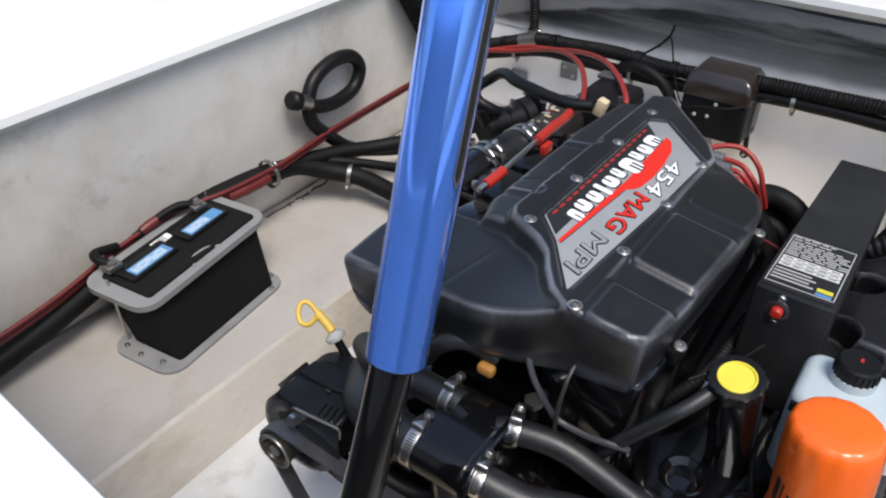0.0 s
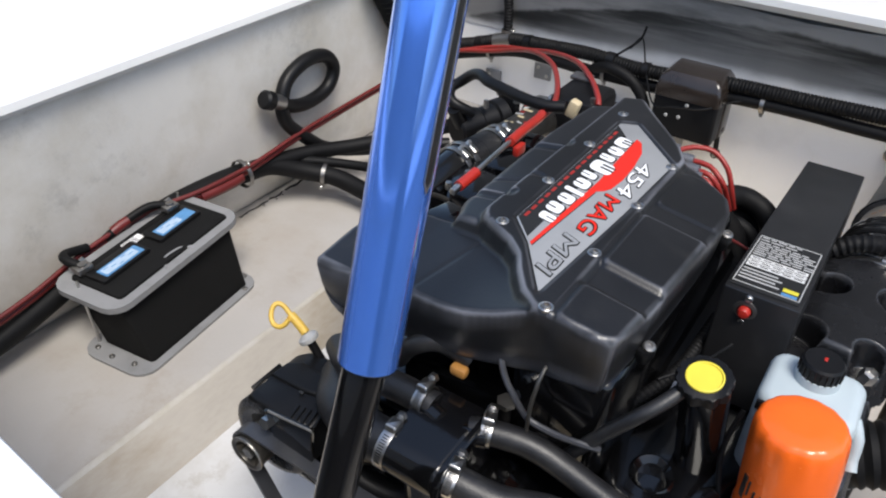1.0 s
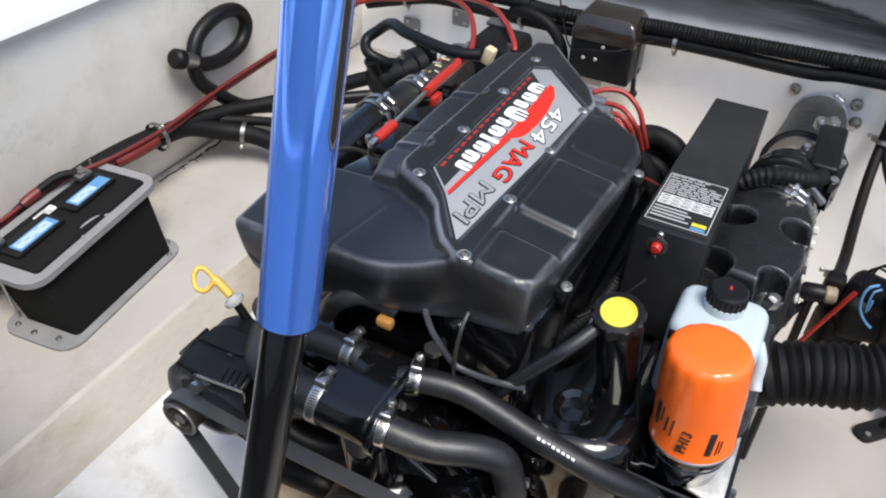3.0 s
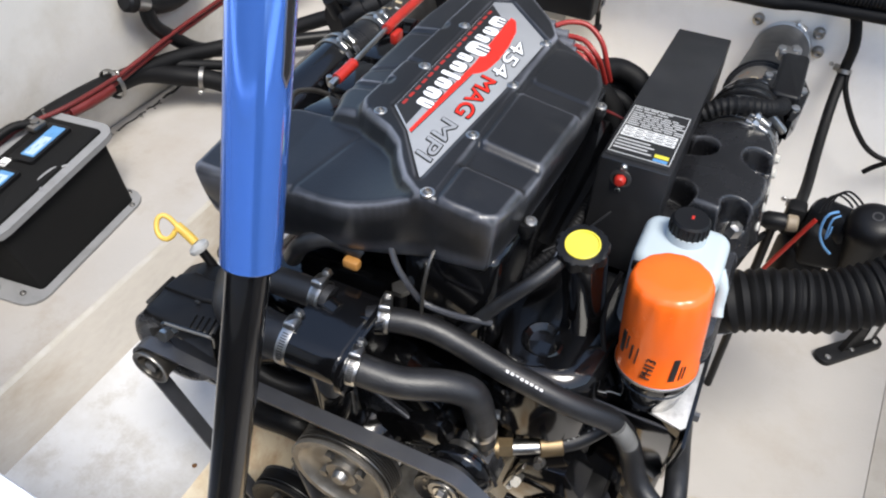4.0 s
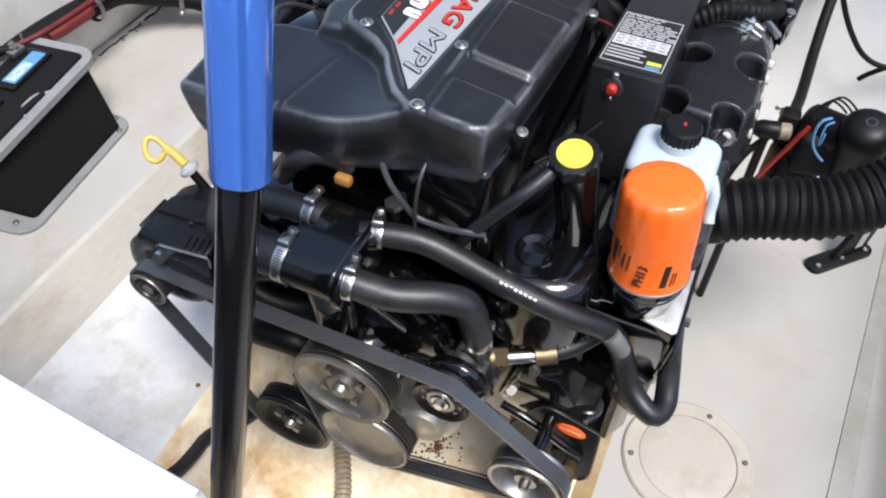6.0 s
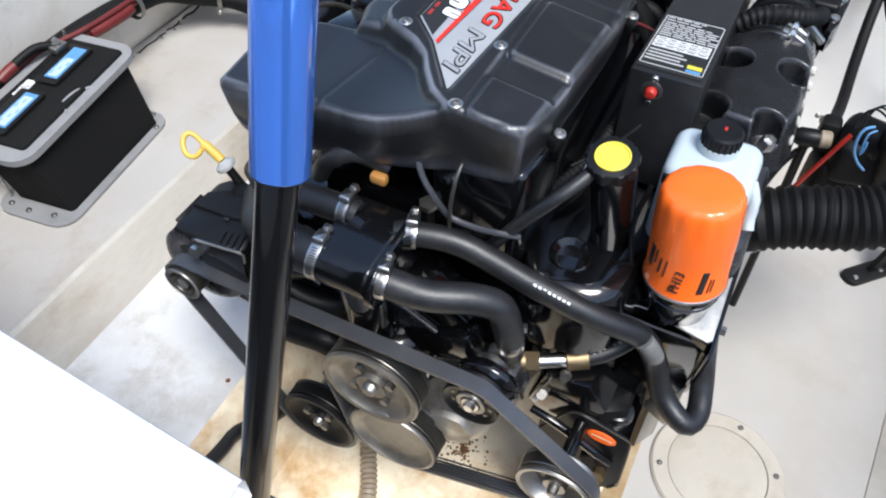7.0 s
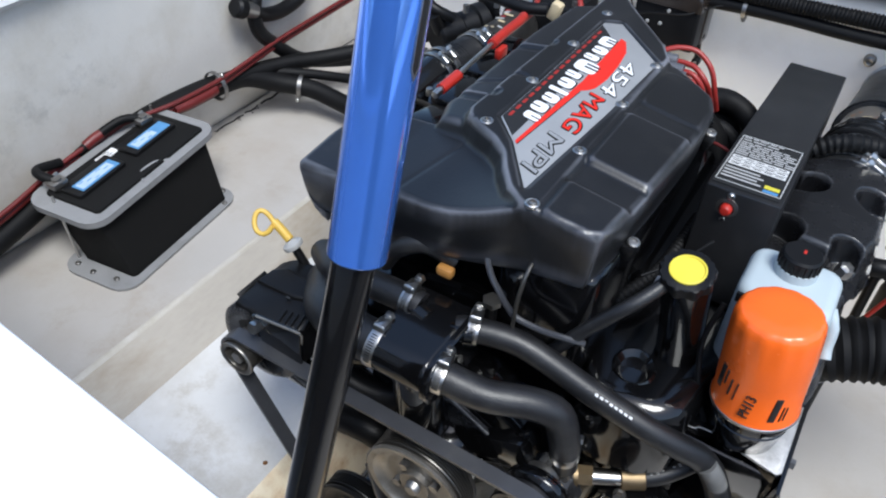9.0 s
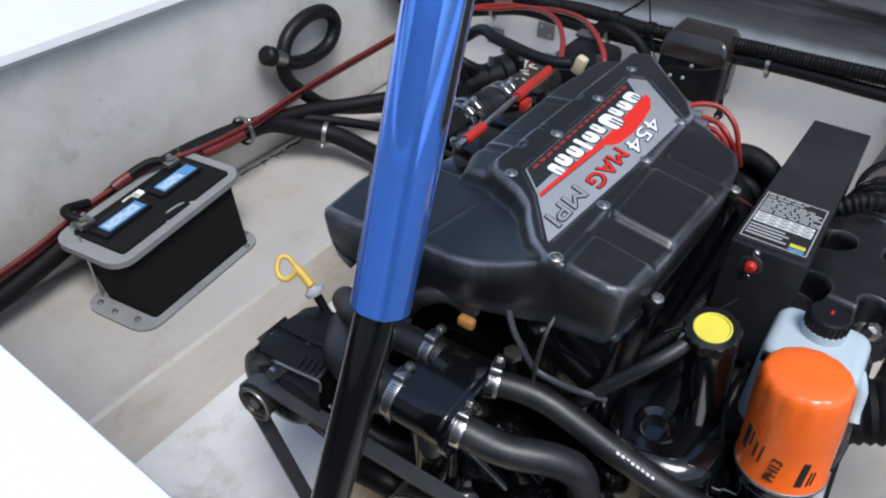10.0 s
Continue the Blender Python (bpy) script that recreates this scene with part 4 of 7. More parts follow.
    for share, inward in ((0.06, -0.0004), (0.35, 0.0012), (0.62, 0.0036), (0.80, 0.0062), (0.92, 0.0098), (1.0, 0.0145)):
        out = bmesh.ops.extrude_edge_only(bm, edges=loop)["geom"]
        loop = [g for g in out if isinstance(g, bmesh.types.BMEdge)]
        for v in (g for g in out if isinstance(g, bmesh.types.BMVert)):
            k = v[tag]
            foot = 0.524 + min(0.036, max(0.0, 0.16 * (v.co.x + 0.40)))
            tuck = 1.0 + 0.9 * min(1.0, max(0.0, (-0.40 - v.co.x) / 0.05))
            v.co.z += (foot - v.co.z) * (share - last_share) / (1.0 - last_share)
            v.co.x -= tuck * (inward - last_in) * ox[k]
            v.co.y -= tuck * (inward - last_in) * oy[k]
        last_share, last_in = share, inward
    for _ in range(4):
        bmesh.ops.smooth_vert(bm, verts=sheet, factor=0.5, use_axis_x=True, use_axis_y=True, use_axis_z=True)
    return bm


cover = thing("engine_cover", "black plastic engine cover with worn edges and silver badge", "engine cover", (-0.28, 0.72, 0.49))
part("shell", cover_shell(), COVER, cover, sharp=80)
for x, y, z in ((-0.213, 0.504, 0.650), (-0.213, 0.609, 0.650), (-0.212, 0.720, 0.650), (-0.212, 0.828, 0.650), (-0.320, 0.604, 0.650), (-0.320, 0.710, 0.650), (-0.320, 0.822, 0.650), (-0.320, 0.929, 0.650)):
    s = screw(cover, (x, y, z + 0.0008), (0, 0, 1), 0.0046, DULLSTEEL, name="cover_screw")
    part("washer", lathe(B(), (x, y, z), (0, 0, 1), [(0.0074, -0.002), (0.0074, 0.0008), (0.0062, 0.0015), (0.0045, 0.0008), (0.0045, -0.002)], 18), STEEL, s)
for x, y, z in ((-0.124, 0.572, 0.592), (-0.119, 0.795, 0.603)):
    part("lug", lathe(B(), (x - 0.008, y, z - 0.05), (0, 0, 1), [(0, 0.030), (0.006, 0.030), (0.0110, 0.043), (0.0110, 0.047), (0.010, 0.05), (0, 0.05)], 18), SATIN, cover)
    screw(cover, (x - 0.004, y, z + 0.002), (0.15, -0.1, 1), 0.0068, DULLSTEEL, name="flange_bolt")

# badge plate
ZB = 0.6482
badge_poly = [(-0.2305, 0.521), (-0.2185, 0.70), (-0.2135, 0.833), (-0.291, 0.912), (-0.3125, 0.903), (-0.3125, 0.622), (-0.2785, 0.587)]
badge = part("badge", prism(B(), badge_poly, ZB - 0.0008, ZB + 0.0006, 0.0002), SILVER, cover, "silver badge with white, red and black lettering")
ZT = ZB + 0.0009
# dark wedge beside the red stripe, then the stripe and swoosh
part("dark_field", prism(B(), [(-0.3118, 0.624), (-0.2845, 0.596), (-0.2845, 0.78), (-0.29, 0.87), (-0.3118, 0.895)], ZT - 0.0004, ZT - 0.0001), PRINTBLACK, badge)
part("red_stripe", prism(B(), [(-0.2775, 0.589), (-0.2735, 0.585), (-0.264, 0.722), (-0.2570, 0.728), (-0.2520, 0.737), (-0.2490, 0.765), (-0.2505, 0.800), (-0.2560, 0.840), (-0.2670, 0.866), (-0.2760, 0.872), (-0.2740, 0.80), (-0.2715, 0.745)], ZT - 0.0002, ZT), BADGERED, badge)
part("stripe_line", prism(B(), [(-0.2735, 0.585), (-0.2725, 0.584), (-0.263, 0.72), (-0.264, 0.72)], ZT - 0.0002, ZT + 0.0001), PRINTBLACK, badge)
for k, (y, wid, tall, at) in enumerate(((0.853, 0.024, 0.021, 0), (0.826, 0.018, 0.020, 0), (0.804, 0.013, 0.020, 0), (0.778, 0.026, 0.030, 0.003), (0.752, 0.013, 0.020, 0), (0.729, 0.020, 0.020, 0), (0.708, 0.008, 0.026, 0.002), (0.688, 0.018, 0.020, 0), (0.664, 0.019, 0.020, 0), (0.642, 0.014, 0.020, 0))):
    # the maker's word as plain rounded strokes
    c = Vector((-0.2865 + at + (0.0015 if k % 2 else -0.0005), y, 0))
    for rim, mat, z in ((0.0022, PRINTBLACK, ZT - 0.00005), (0.0, WHITE, ZT + 0.0002)):
        pol = rounded(c.x - tall / 2 - rim, c.y - wid / 2 - rim * 0.6, c.x + tall / 2 + rim, c.y + wid / 2 + rim * 0.6, min(wid, tall) * 0.30)
        pol = [(x, yy - 0.22 * (x - c.x)) for x, yy in pol]
        part("stroke" if not rim else "stroke_edge", prism(B(), pol, z - 0.0002, z), mat, badge)
    for cut in ((0.0,) if wid > 0.012 else ()) + ((0.28,) if wid > 0.022 else ()):
        side = -1 if k % 3 else 1
        x0, x1 = sorted((c.x + side * tall * 0.55, c.x - side * tall * 0.08))
        pol = rounded(x0, c.y + wid * (cut - 0.10), x1, c.y + wid * (cut + 0.04), 0.0008)
        part("stroke_gap", prism(B(), [(x, yy - 0.22 * (x - c.x)) for x, yy in pol], ZT + 0.0002, ZT + 0.0004), PRINTBLACK, badge)
for k in range(16):
    y = 0.872 - 0.0158 * k
    part("small_print", prism(B(), rounded(-0.3080, y - 0.0058, -0.3042, y + 0.0048, 0.0008), ZT, ZT + 0.0002), DIMRED, badge)
for word, y, x, wide, mat, back in (("454", 0.7775, -0.2385, 0.087, WHITE, PRINTBLACK), ("MAG", 0.6830, -0.2420, 0.090, BADGERED, PRINTBLACK), ("MPI", 0.5910, -0.2450, 0.078, SILVER, PRINTBLACK)):
    size = 0.029
    across = lettering(word, size, Matrix(), 0.0003, 0.25)
    span = max(v.co.x for v in across.verts) - min(v.co.x for v in across.verts)
    across.free()
    for k, (mm, grow, z) in enumerate(((back, 1.0, ZT), (mat, 0.93, ZT + 0.0006))):
        turn = Matrix.Translation((x, y, z)) @ Matrix.Rotation(radians(-88), 4, "Z") @ Matrix.Diagonal((wide / span, 1.0, 1, 1))
        bm = lettering(word, size, turn, 0.0003, 0.25)
        if not k:
            lo = [(dx, dy) for dx in (-0.0011, 0, 0.0011) for dy in (-0.0011, 0, 0.0011) if dx or dy]
            src = bm.copy()
            for dx, dy in lo[:4] + lo[4:]:
                tmp = src.copy()
                bmesh.ops.translate(tmp, verts=tmp.verts, vec=(dx, dy, 0))
                me = bpy.data.meshes.new("tmp")
                tmp.to_mesh(me)
                tmp.free()
                bm.from_mesh(me)
                bpy.data.meshes.remove(me)
            src.free()
        part("lettering" if k else "lettering_edge", bm, mm, badge)

# ---- thermostat housing and water hoses ----
therm = thing("thermostat_housing", "gloss black thermostat housing on the front of the engine", "thermostat housing", (-0.28, 0.42, 0.42))
def nose(grow):
    """The housing's side outline, in depth and height, with a round front."""
    arc_ = [(0.401 + (0.025 + grow) * math.cos(radians(a)), 0.478 + (0.025 + grow) * math.sin(radians(a))) for a in range(95, 281, 10)]
    return [(0.48 + grow, 0.445 - grow), (0.48 + grow, 0.503 + grow)] + arc_ + [(0.43, 0.445 - grow)]


along = Matrix(((0, 0, 1, 0), (1, 0, 0, 0), (0, 1, 0, 0), (0, 0, 0, 1)))
part("casting", prism(B(), nose(0.0), -0.322, -0.25, 0.008, along, 3), BLACK, therm)
part("neck", cyl(B(), (-0.285, 0.43, 0.34), (-0.285, 0.425, 0.46), 0.03, 0.034, 22), BLACK, therm)
part("flange", prism(B(), nose(0.005), -0.2515, -0.2435, 0.003, along, 3), BLACK, therm)
for q, axis, r in (((-0.245, 0.455, 0.492), (1, 0.35, 0.1), 0.015), ((-0.245, 0.398, 0.482), (1, 0.1, -0.05), 0.019), ((-0.315, 0.405, 0.472), (-1, 0.05, 0.05), 0.023), ((-0.31, 0.450, 0.498), (-1, 0.2, 0.1), 0.014)):
    part("spigot", cyl(B(), Vector(q) - Vector(axis) * 0.02, Vector(q) + Vector(axis) * 0.006, r - 0.002, n=18), BLACK, therm)

hose("water_hose", [(-0.258, 0.457, 0.492), (-0.243, 0.463, 0.494), (-0.19, 0.478, 0.487), (-0.105, 0.487, 0.453), (-0.036, 0.499, 0.424), (0.012, 0.521, 0.391), (0.036, 0.532, 0.345), (0.058, 0.520, 0.30), (0.0921, 0.506, 0.2792), (0.1049, 0.526, 0.2749), (0.1003, 0.565, 0.2794), (0.0949, 0.64, 0.2477), (0.094, 0.72, 0.195), (0.094, 0.80, 0.13)], 0.0141,
     "long black rubber water hose looping under the oil filter", group="engine hoses", clamps=(1,), n=18)
hose("water_hose", [(-0.262, 0.397, 0.482), (-0.243, 0.399, 0.484), (-0.198, 0.409, 0.474), (-0.155, 0.432, 0.466), (-0.130, 0.445, 0.450), (-0.120, 0.449, 0.415), (-0.117, 0.452, 0.392)], 0.0172,
     "thick black rubber water hose bending down to the pump", group="engine hoses", clamps=(1,), n=20)
neck = part("hose_neck", lathe(B(), (-0.1175, 0.4515, 0.396), (0.003, 0.004, -0.035), [(0, -0.003), (0.0172, -0.002), (0.0170, 0.001), (0.0150, 0.004), (0.0140, 0.006), (0.0140, 0.040), (0, 0.040)], 26), RUBBER, engine)
hose_clamp(neck, (-0.1165, 0.4530, 0.383), (0.003, 0.004, -0.035), 0.0146)
hose("water_hose", [(-0.30, 0.405, 0.474), (-0.322, 0.402, 0.478), (-0.36, 0.402, 0.478), (-0.41, 0.42, 0.47), (-0.45, 0.47, 0.45)], 0.0245,
     "thick black rubber water hose behind the lifting ram", group="engine hoses", clamps=(1,), n=20)
hose("water_hose", [(-0.306, 0.4558, 0.4985), (-0.318, 0.456, 0.500), (-0.35, 0.457, 0.498), (-0.394, 0.458, 0.493), (-0.43, 0.462, 0.487), (-0.47, 0.49, 0.47)], 0.0165,
     "black rubber hose running under the engine cover", group="engine hoses", clamps=(1,), n=18)
hose("vent_hose", [(-0.385, 0.50, 0.49), (-0.36, 0.49, 0.53), (-0.33, 0.50, 0.545), (-0.295, 0.51, 0.53)], 0.011, "short black hose tucked under the engine cover", group="engine hoses")
tag = solo("wiring_tag", box(B(), (-0.298, 0.492, 0.527), (0.020, 0.012, 0.013), 0.004), AMBER, "small amber plastic connector under the engine cover", "connector")
part("scuffed_patch", sweep(B(), [(0.018, 0.5155, 0.3925), (0.0245, 0.5165, 0.3845), (0.0305, 0.5195, 0.3735), (0.035, 0.522, 0.3625)], 0.0112, 16, 0.004), WORNRUBBER, bpy.data.objects["water_hose"], "pale scuffed patch")
# part number print along the long hose
num = thing("hose_print", "worn white part number on the hose", "marking", (-0.11, 0.49, 0.475))
for k, tall in enumerate((0.0062, 0.0058, 0.0016, 0.0062, 0.0060, 0.0058, 0.0062, 0.0060)):
    q = Vector((-0.1045, 0.4795, 0.4645)).lerp(Vector((-0.0665, 0.4847, 0.4488)), k / 7) + Vector((0.0, -0.0004, 0.0011))
    part("print_bar", box(B(), q, (0.0040, tall * 1.15, 0.0012), 0.0003, Matrix.Rotation(radians(20), 4, "Y") @ Matrix.Rotation(radians(-22), 4, "X")), WHITE, num)

# ---- oil filter, bottle, filler, dipstick ----
filt = thing("oil_filter", "orange spin-on oil filter with black printing, on its bracket", "oil filter", (0.042, 0.551, 0.445))
FA = Vector((-0.012, 0.004, 0.128)).normalized()
FP = Vector((0.034, 0.574, 0.450))
can = lathe(B(), FP, FA, [(0, 0.002), (0.044, 0.002), (0.0465, 0.005), (0.0465, 0.010), (0.0448, 0.013), (0.0452, 0.06), (0.0452, 0.082), (0.0450, 0.090), (0.0447, 0.104), (0.0442, 0.114), (0.0430, 0.1215), (0.0400, 0.1262), (0.0365, 0.1280), (0.02, 0.1290), (0, 0.1292)], 112)
flute = (Matrix.Translation(FP) @ frame_from(FA))
back = flute.inverted()
for v in can.verts:
    q = back @ v.co
    w = min(1.0, max(0.0, (q.z - 0.092) / 0.014)) * min(1.0, max(0.0, (math.hypot(q.x, q.y) - 0.030) / 0.008))
    k = 0.957 - w * 0.020 * abs(math.cos(7 * math.atan2(q.y, q.x))) ** 3
    v.co = flute @ Vector((q.x * k, q.y * k, q.z))
part("can", can, ORANGE, filt, sharp=60)
part("gasket_ring", lathe(B(), FP, FA, [(0, -0.012), (0.039, -0.012), (0.0405, -0.006), (0.0405, 0.003), (0, 0.003)], 32), BLACK, filt)
part("crimped_rim", lathe(B(), FP, FA, [(0.0440, 0.003), (0.0452, 0.0045), (0.0452, 0.0075), (0.0440, 0.009)], 40), STEEL, filt)


def on_can(angle, h, turn=0.0):
    """A frame on the can's side: x to the right round it, y along its height, z outwards."""
    m = Matrix.Translation(FP) @ frame_from(FA)
    ex = Vector((math.cos(radians(angle)), math.sin(radians(angle)), 0))
    ez = Vector((0, 0, 1))
    et = ez.cross(ex)
    rot = Matrix((et, ez, ex)).transposed().to_4x4()
    return m @ Matrix.Translation(ex * 0.0436 + ez * h) @ rot @ Matrix.Rotation(radians(turn), 4, "Z")


f0 = frame_from(FA).inverted() @ Vector((0, -1, 0))
front = math.degrees(math.atan2(f0.y, f0.x))
part("lettering", lettering("PH13", 0.0145, on_can(front - 2, 0.034, 82), 0.0005), PRINTBLACK, filt)
for a, h, ln, wd in ((-50, 0.050, 0.032, 0.006), (-40, 0.054, 0.020, 0.002), (-31, 0.046, 0.022, 0.0022), (-22, 0.045, 0.024, 0.0014), (32, 0.036, 0.032, 0.0065), (42, 0.030, 0.020, 0.0013), (47, 0.030, 0.018, 0.0013)):
    bm = box(B(), (0, 0, 0), (ln, wd, 0.0012), 0.0003)
    bmesh.ops.transform(bm, verts=bm.verts, matrix=on_can(front + a, h, 84))
    part("print_bar", bm, PRINTBLACK, filt)

mount = thing("filter_bracket", "gloss black filter bracket with its bright edge highlight built in", "bracket", (0.05, 0.58, 0.3))
part("head", cyl(B(), (0.034, 0.574, 0.404), (0.034, 0.574, 0.440), 0.036, 0.040, 28, 0.003), BLACK, mount)
part("shelf", prism(B(), [(-0.040, 0.548), (-0.034, 0.543), (-0.004, 0.543), (0.002, 0.550), (0.014, 0.550), (0.020, 0.545), (0.050, 0.546), (0.081, 0.532), (0.086, 0.537), (0.086, 0.66), (-0.04, 0.66)], 0.392, 0.405, 0.0025), BLACK, mount)
part("side_plate", prism(B(), [(0.512, 0.406), (0.530, 0.36), (0.565, 0.28), (0.598, 0.205), (0.625, 0.20), (0.70, 0.27), (0.86, 0.36), (0.86, 0.410), (0.70, 0.409)], 0.0, 0.004, 0.001, Matrix(((0, 0, 1, 0.0862), (1, 0, 0, 0), (0, 1, 0, 0), (0, 0, 0, 1)))), BLACK, mount)
# pale metal patch: the shelf's bright sky reflection put into the colour
part("bright_face", prism(B(), [(0.040, 0.5425), (0.081, 0.534), (0.0858, 0.539), (0.0858, 0.66), (0.079, 0.66), (0.079, 0.60), (0.066, 0.556)], 0.4035, 0.4065, 0.001), PALEMETAL, mount, "pale metal face for the shelf's sky reflection")
# the black shelf's edge highlight, drawn as a thin steel strip
part("shelf_highlight", sweep(B(), [(-0.0335, 0.5435, 0.4052), (-0.0232, 0.5432, 0.4056), (-0.009, 0.5440, 0.4056), (-0.0055, 0.5475, 0.4056), (0.0, 0.5490, 0.4056), (0.0143, 0.5490, 0.4056), (0.0250, 0.5450, 0.4056), (0.0461, 0.5445, 0.4056), (0.0481, 0.5510, 0.4056)], 0.0010, 6, 0.003), DULLSTEEL, mount, "thin steel strip for the front edge's highlight")
part("rear_web", prism(B(), [(0.030, 0.602), (0.083, 0.602), (0.083, 0.66), (0.030, 0.66)], 0.175, 0.393, 0.004), BLACK, mount)
part("corner_lug", box(B(), (0.03, 0.548, 0.398), (0.012, 0.012, 0.026), 0.003), BLACK, mount)
part("corner_lug", box(B(), (-0.03, 0.552, 0.404), (0.012, 0.012, 0.026), 0.003), BLACK, mount)
part("side_bolt", cyl(B(), (0.089, 0.585, 0.372), (0.099, 0.585, 0.372), 0.006, n=6), DULLSTEEL, mount)
part("lower_web", prism(B(), [(-0.035, 0.56), (0.048, 0.562), (0.05, 0.62), (-0.03, 0.64)], 0.21, 0.394, 0.004), BLACK, mount)
bm = prism(B(), [(-0.030, 0.0), (0.0855, 0.0), (0.0855, -0.203), (0.052, -0.203)], 0.0, 0.004, 0.001, Matrix.Translation((0, 0.5405, 0.394)) @ Matrix.Rotation(radians(109), 4, "X"))
part("front_web", bm, BLACK, mount, "gloss black slanted web")

bottle = thing("coolant_bottle", "milky pale-blue plastic bottle with a black ribbed cap", "bottle", (0.02, 0.65, 0.44))
part("body", prism(B(), rounded(-0.026, 0.612, 0.068, 0.698, 0.018), 0.44, 0.556, 0.012, seg=4), MILKY, bottle)
part("neck", cyl(B(), (0.02, 0.668, 0.552), (0.02, 0.668, 0.566), 0.022, n=24), MILKY, bottle)
bm = lathe(B(), (0.02, 0.668, 0.562), (0, 0, 1), [(0, 0), (0.0205, 0), (0.0205, 0.018), (0.0185, 0.0205), (0.0, 0.020)], 32)
cap = part("cap", bm, SATIN, bottle, "black ribbed screw cap")
for k in range(22):
    a = 2 * math.pi * k / 22
    part("grip_rib", box(B(), (0.02 + 0.0207 * math.cos(a), 0.668 + 0.0207 * math.sin(a), 0.571), (0.002, 0.002, 0.015), 0.0006, Matrix.Rotation(a, 4, "Z")), SATIN, cap)
part("cap_mark", box(B(), (0.021, 0.670, 0.5825), (0.003, 0.006, 0.0006), 0.0002), RED, cap)
part("strap", box(B(), (0.02, 0.611, 0.545), (0.085, 0.004, 0.012), 0.001), SATIN, bottle)
part("spout", sweep(B(), [(0.064, 0.645, 0.545), (0.073, 0.636, 0.53), (0.075, 0.63, 0.51), (0.078, 0.622, 0.50)], 0.006), MILKY, bottle)

fill = thing("oil_filler", "black oil filler tube with a yellow scalloped cap", "oil filler", (-0.067, 0.58, 0.44))
part("tube", sweep(B(), [(-0.055, 0.60, 0.43), (-0.06, 0.585, 0.50), (-0.066, 0.563, 0.585)], 0.024, 20), BLACK, fill)
ax = Vector((-0.06, -0.22, 1)).normalized()
fm = Matrix.Translation((-0.067, 0.559, 0.587)) @ frame_from(ax)
pol = [((0.0254 + 0.0020 * math.cos(9 * a)) * math.cos(a), (0.0254 + 0.0020 * math.cos(9 * a)) * math.sin(a)) for a in (2 * math.pi * k / 64 for k in range(64))]
fc = part("cap", prism(B(), pol, 0, 0.013, 0.0025, fm), SATIN, fill, "black scalloped cap with a yellow face")
part("yellow_face", lathe(B(), (-0.067, 0.559, 0.587), ax, [(0, 0.0115), (0.0178, 0.0115), (0.0178, 0.0148), (0.0165, 0.0152), (0.0155, 0.0142), (0.0155, 0.0136), (0, 0.0138)], 32), YELLOW, fc)
part("neck_nut", cyl(B(), (-0.092, 0.575, 0.545), (-0.089, 0.57, 0.56), 0.009, n=6), DULLSTEEL, fill)
hose("breather_hose", [(-0.083, 0.545, 0.582), (-0.094, 0.527, 0.573), (-0.110, 0.512, 0.558), (-0.139, 0.50, 0.521), (-0.167, 0.50, 0.473), (-0.185, 0.51, 0.44)], 0.0072, "thin black breather hose from the filler neck", group="engine hoses")

dip = thing("dipstick", "yellow looped dipstick handle in its tube", "dipstick", (-0.47, 0.5, 0.38))
part("tube", cyl(B(), (-0.4979, 0.4889, 0.4234), (-0.5194, 0.4895, 0.4536), 0.0058, n=12), SATIN, dip)
part("collar", lathe(B(), (-0.5204, 0.4884, 0.4579), (-0.5, -0.1, 0.86), [(0.004, -0.004), (0.0125, -0.004), (0.0135, -0.001), (0.0125, 0.002), (0.0085, 0.003), (0.006, 0.006), (0.003, 0.007)], 20), LABELGREY, dip, "pale plated washer collar")
part("stem", sweep(B(), [(-0.5242, 0.4886, 0.4636), (-0.5358, 0.4890, 0.4730), (-0.5478, 0.4888, 0.4818)], 0.0060, 12, 0.004), DIPYELLOW, dip)
part("handle", sweep(B(), [(-0.5358, 0.4890, 0.4730), (-0.5478, 0.4888, 0.4818), (-0.5577, 0.4892, 0.4900), (-0.5649, 0.4866, 0.4933), (-0.5684, 0.4807, 0.4905), (-0.5660, 0.4733, 0.4823), (-0.5589, 0.4690, 0.4747), (-0.5499, 0.4709, 0.4728), (-0.5446, 0.4761, 0.4770), (-0.5428, 0.4803, 0.4822)], 0.0033, 10, 0.004), DIPYELLOW, dip)

# ---- electrical box beside the cover ----
ebox = thing("electrical_box", "black steel electrical box with a printed label and red button", "electrical box", (-0.06, 0.93, 0.40))
em = Matrix.Translation((-0.0605, 0.735, 0.578)) @ Matrix.Rotation(radians(-6.3), 4, "X")
part("body", prism(B(), rounded(-0.0415, 0.0, 0.0425, 0.468, 0.003, 2), -0.15, 0.0, 0.002, em), BOXBLACK, ebox)
part("lid_seam", box(B(), em @ Vector((0.0415, 0.2, -0.02)), (0.002, 0.39, 0.003), 0.0005, Matrix.Rotation(radians(-6.3), 4, "X")), BLACK, ebox)
lab = part("label", prism(B(), rounded(-0.038, 0.010, 0.038, 0.156, 0.002, 2), 0.0003, 0.001, 0.0, em), PRINTBLACK, ebox, "black label with rows of white print")
random.seed(4)
rows = [(0.146, 0.05), (0.139, 0.042)] + [(0.131 - 0.0058 * k, 0.06) for k in range(7)]
for y, w in rows:
    x = -0.034
    while x < -0.034 + w:
        q = random.uniform(0.006, 0.016)
        part("print_bar", prism(B(), [(x, y), (x + q, y), (x + q, y + 0.0026), (x, y + 0.0026)], 0.001, 0.0014, 0.0, em), LABELGREY, lab)
        x += q + 0.0022
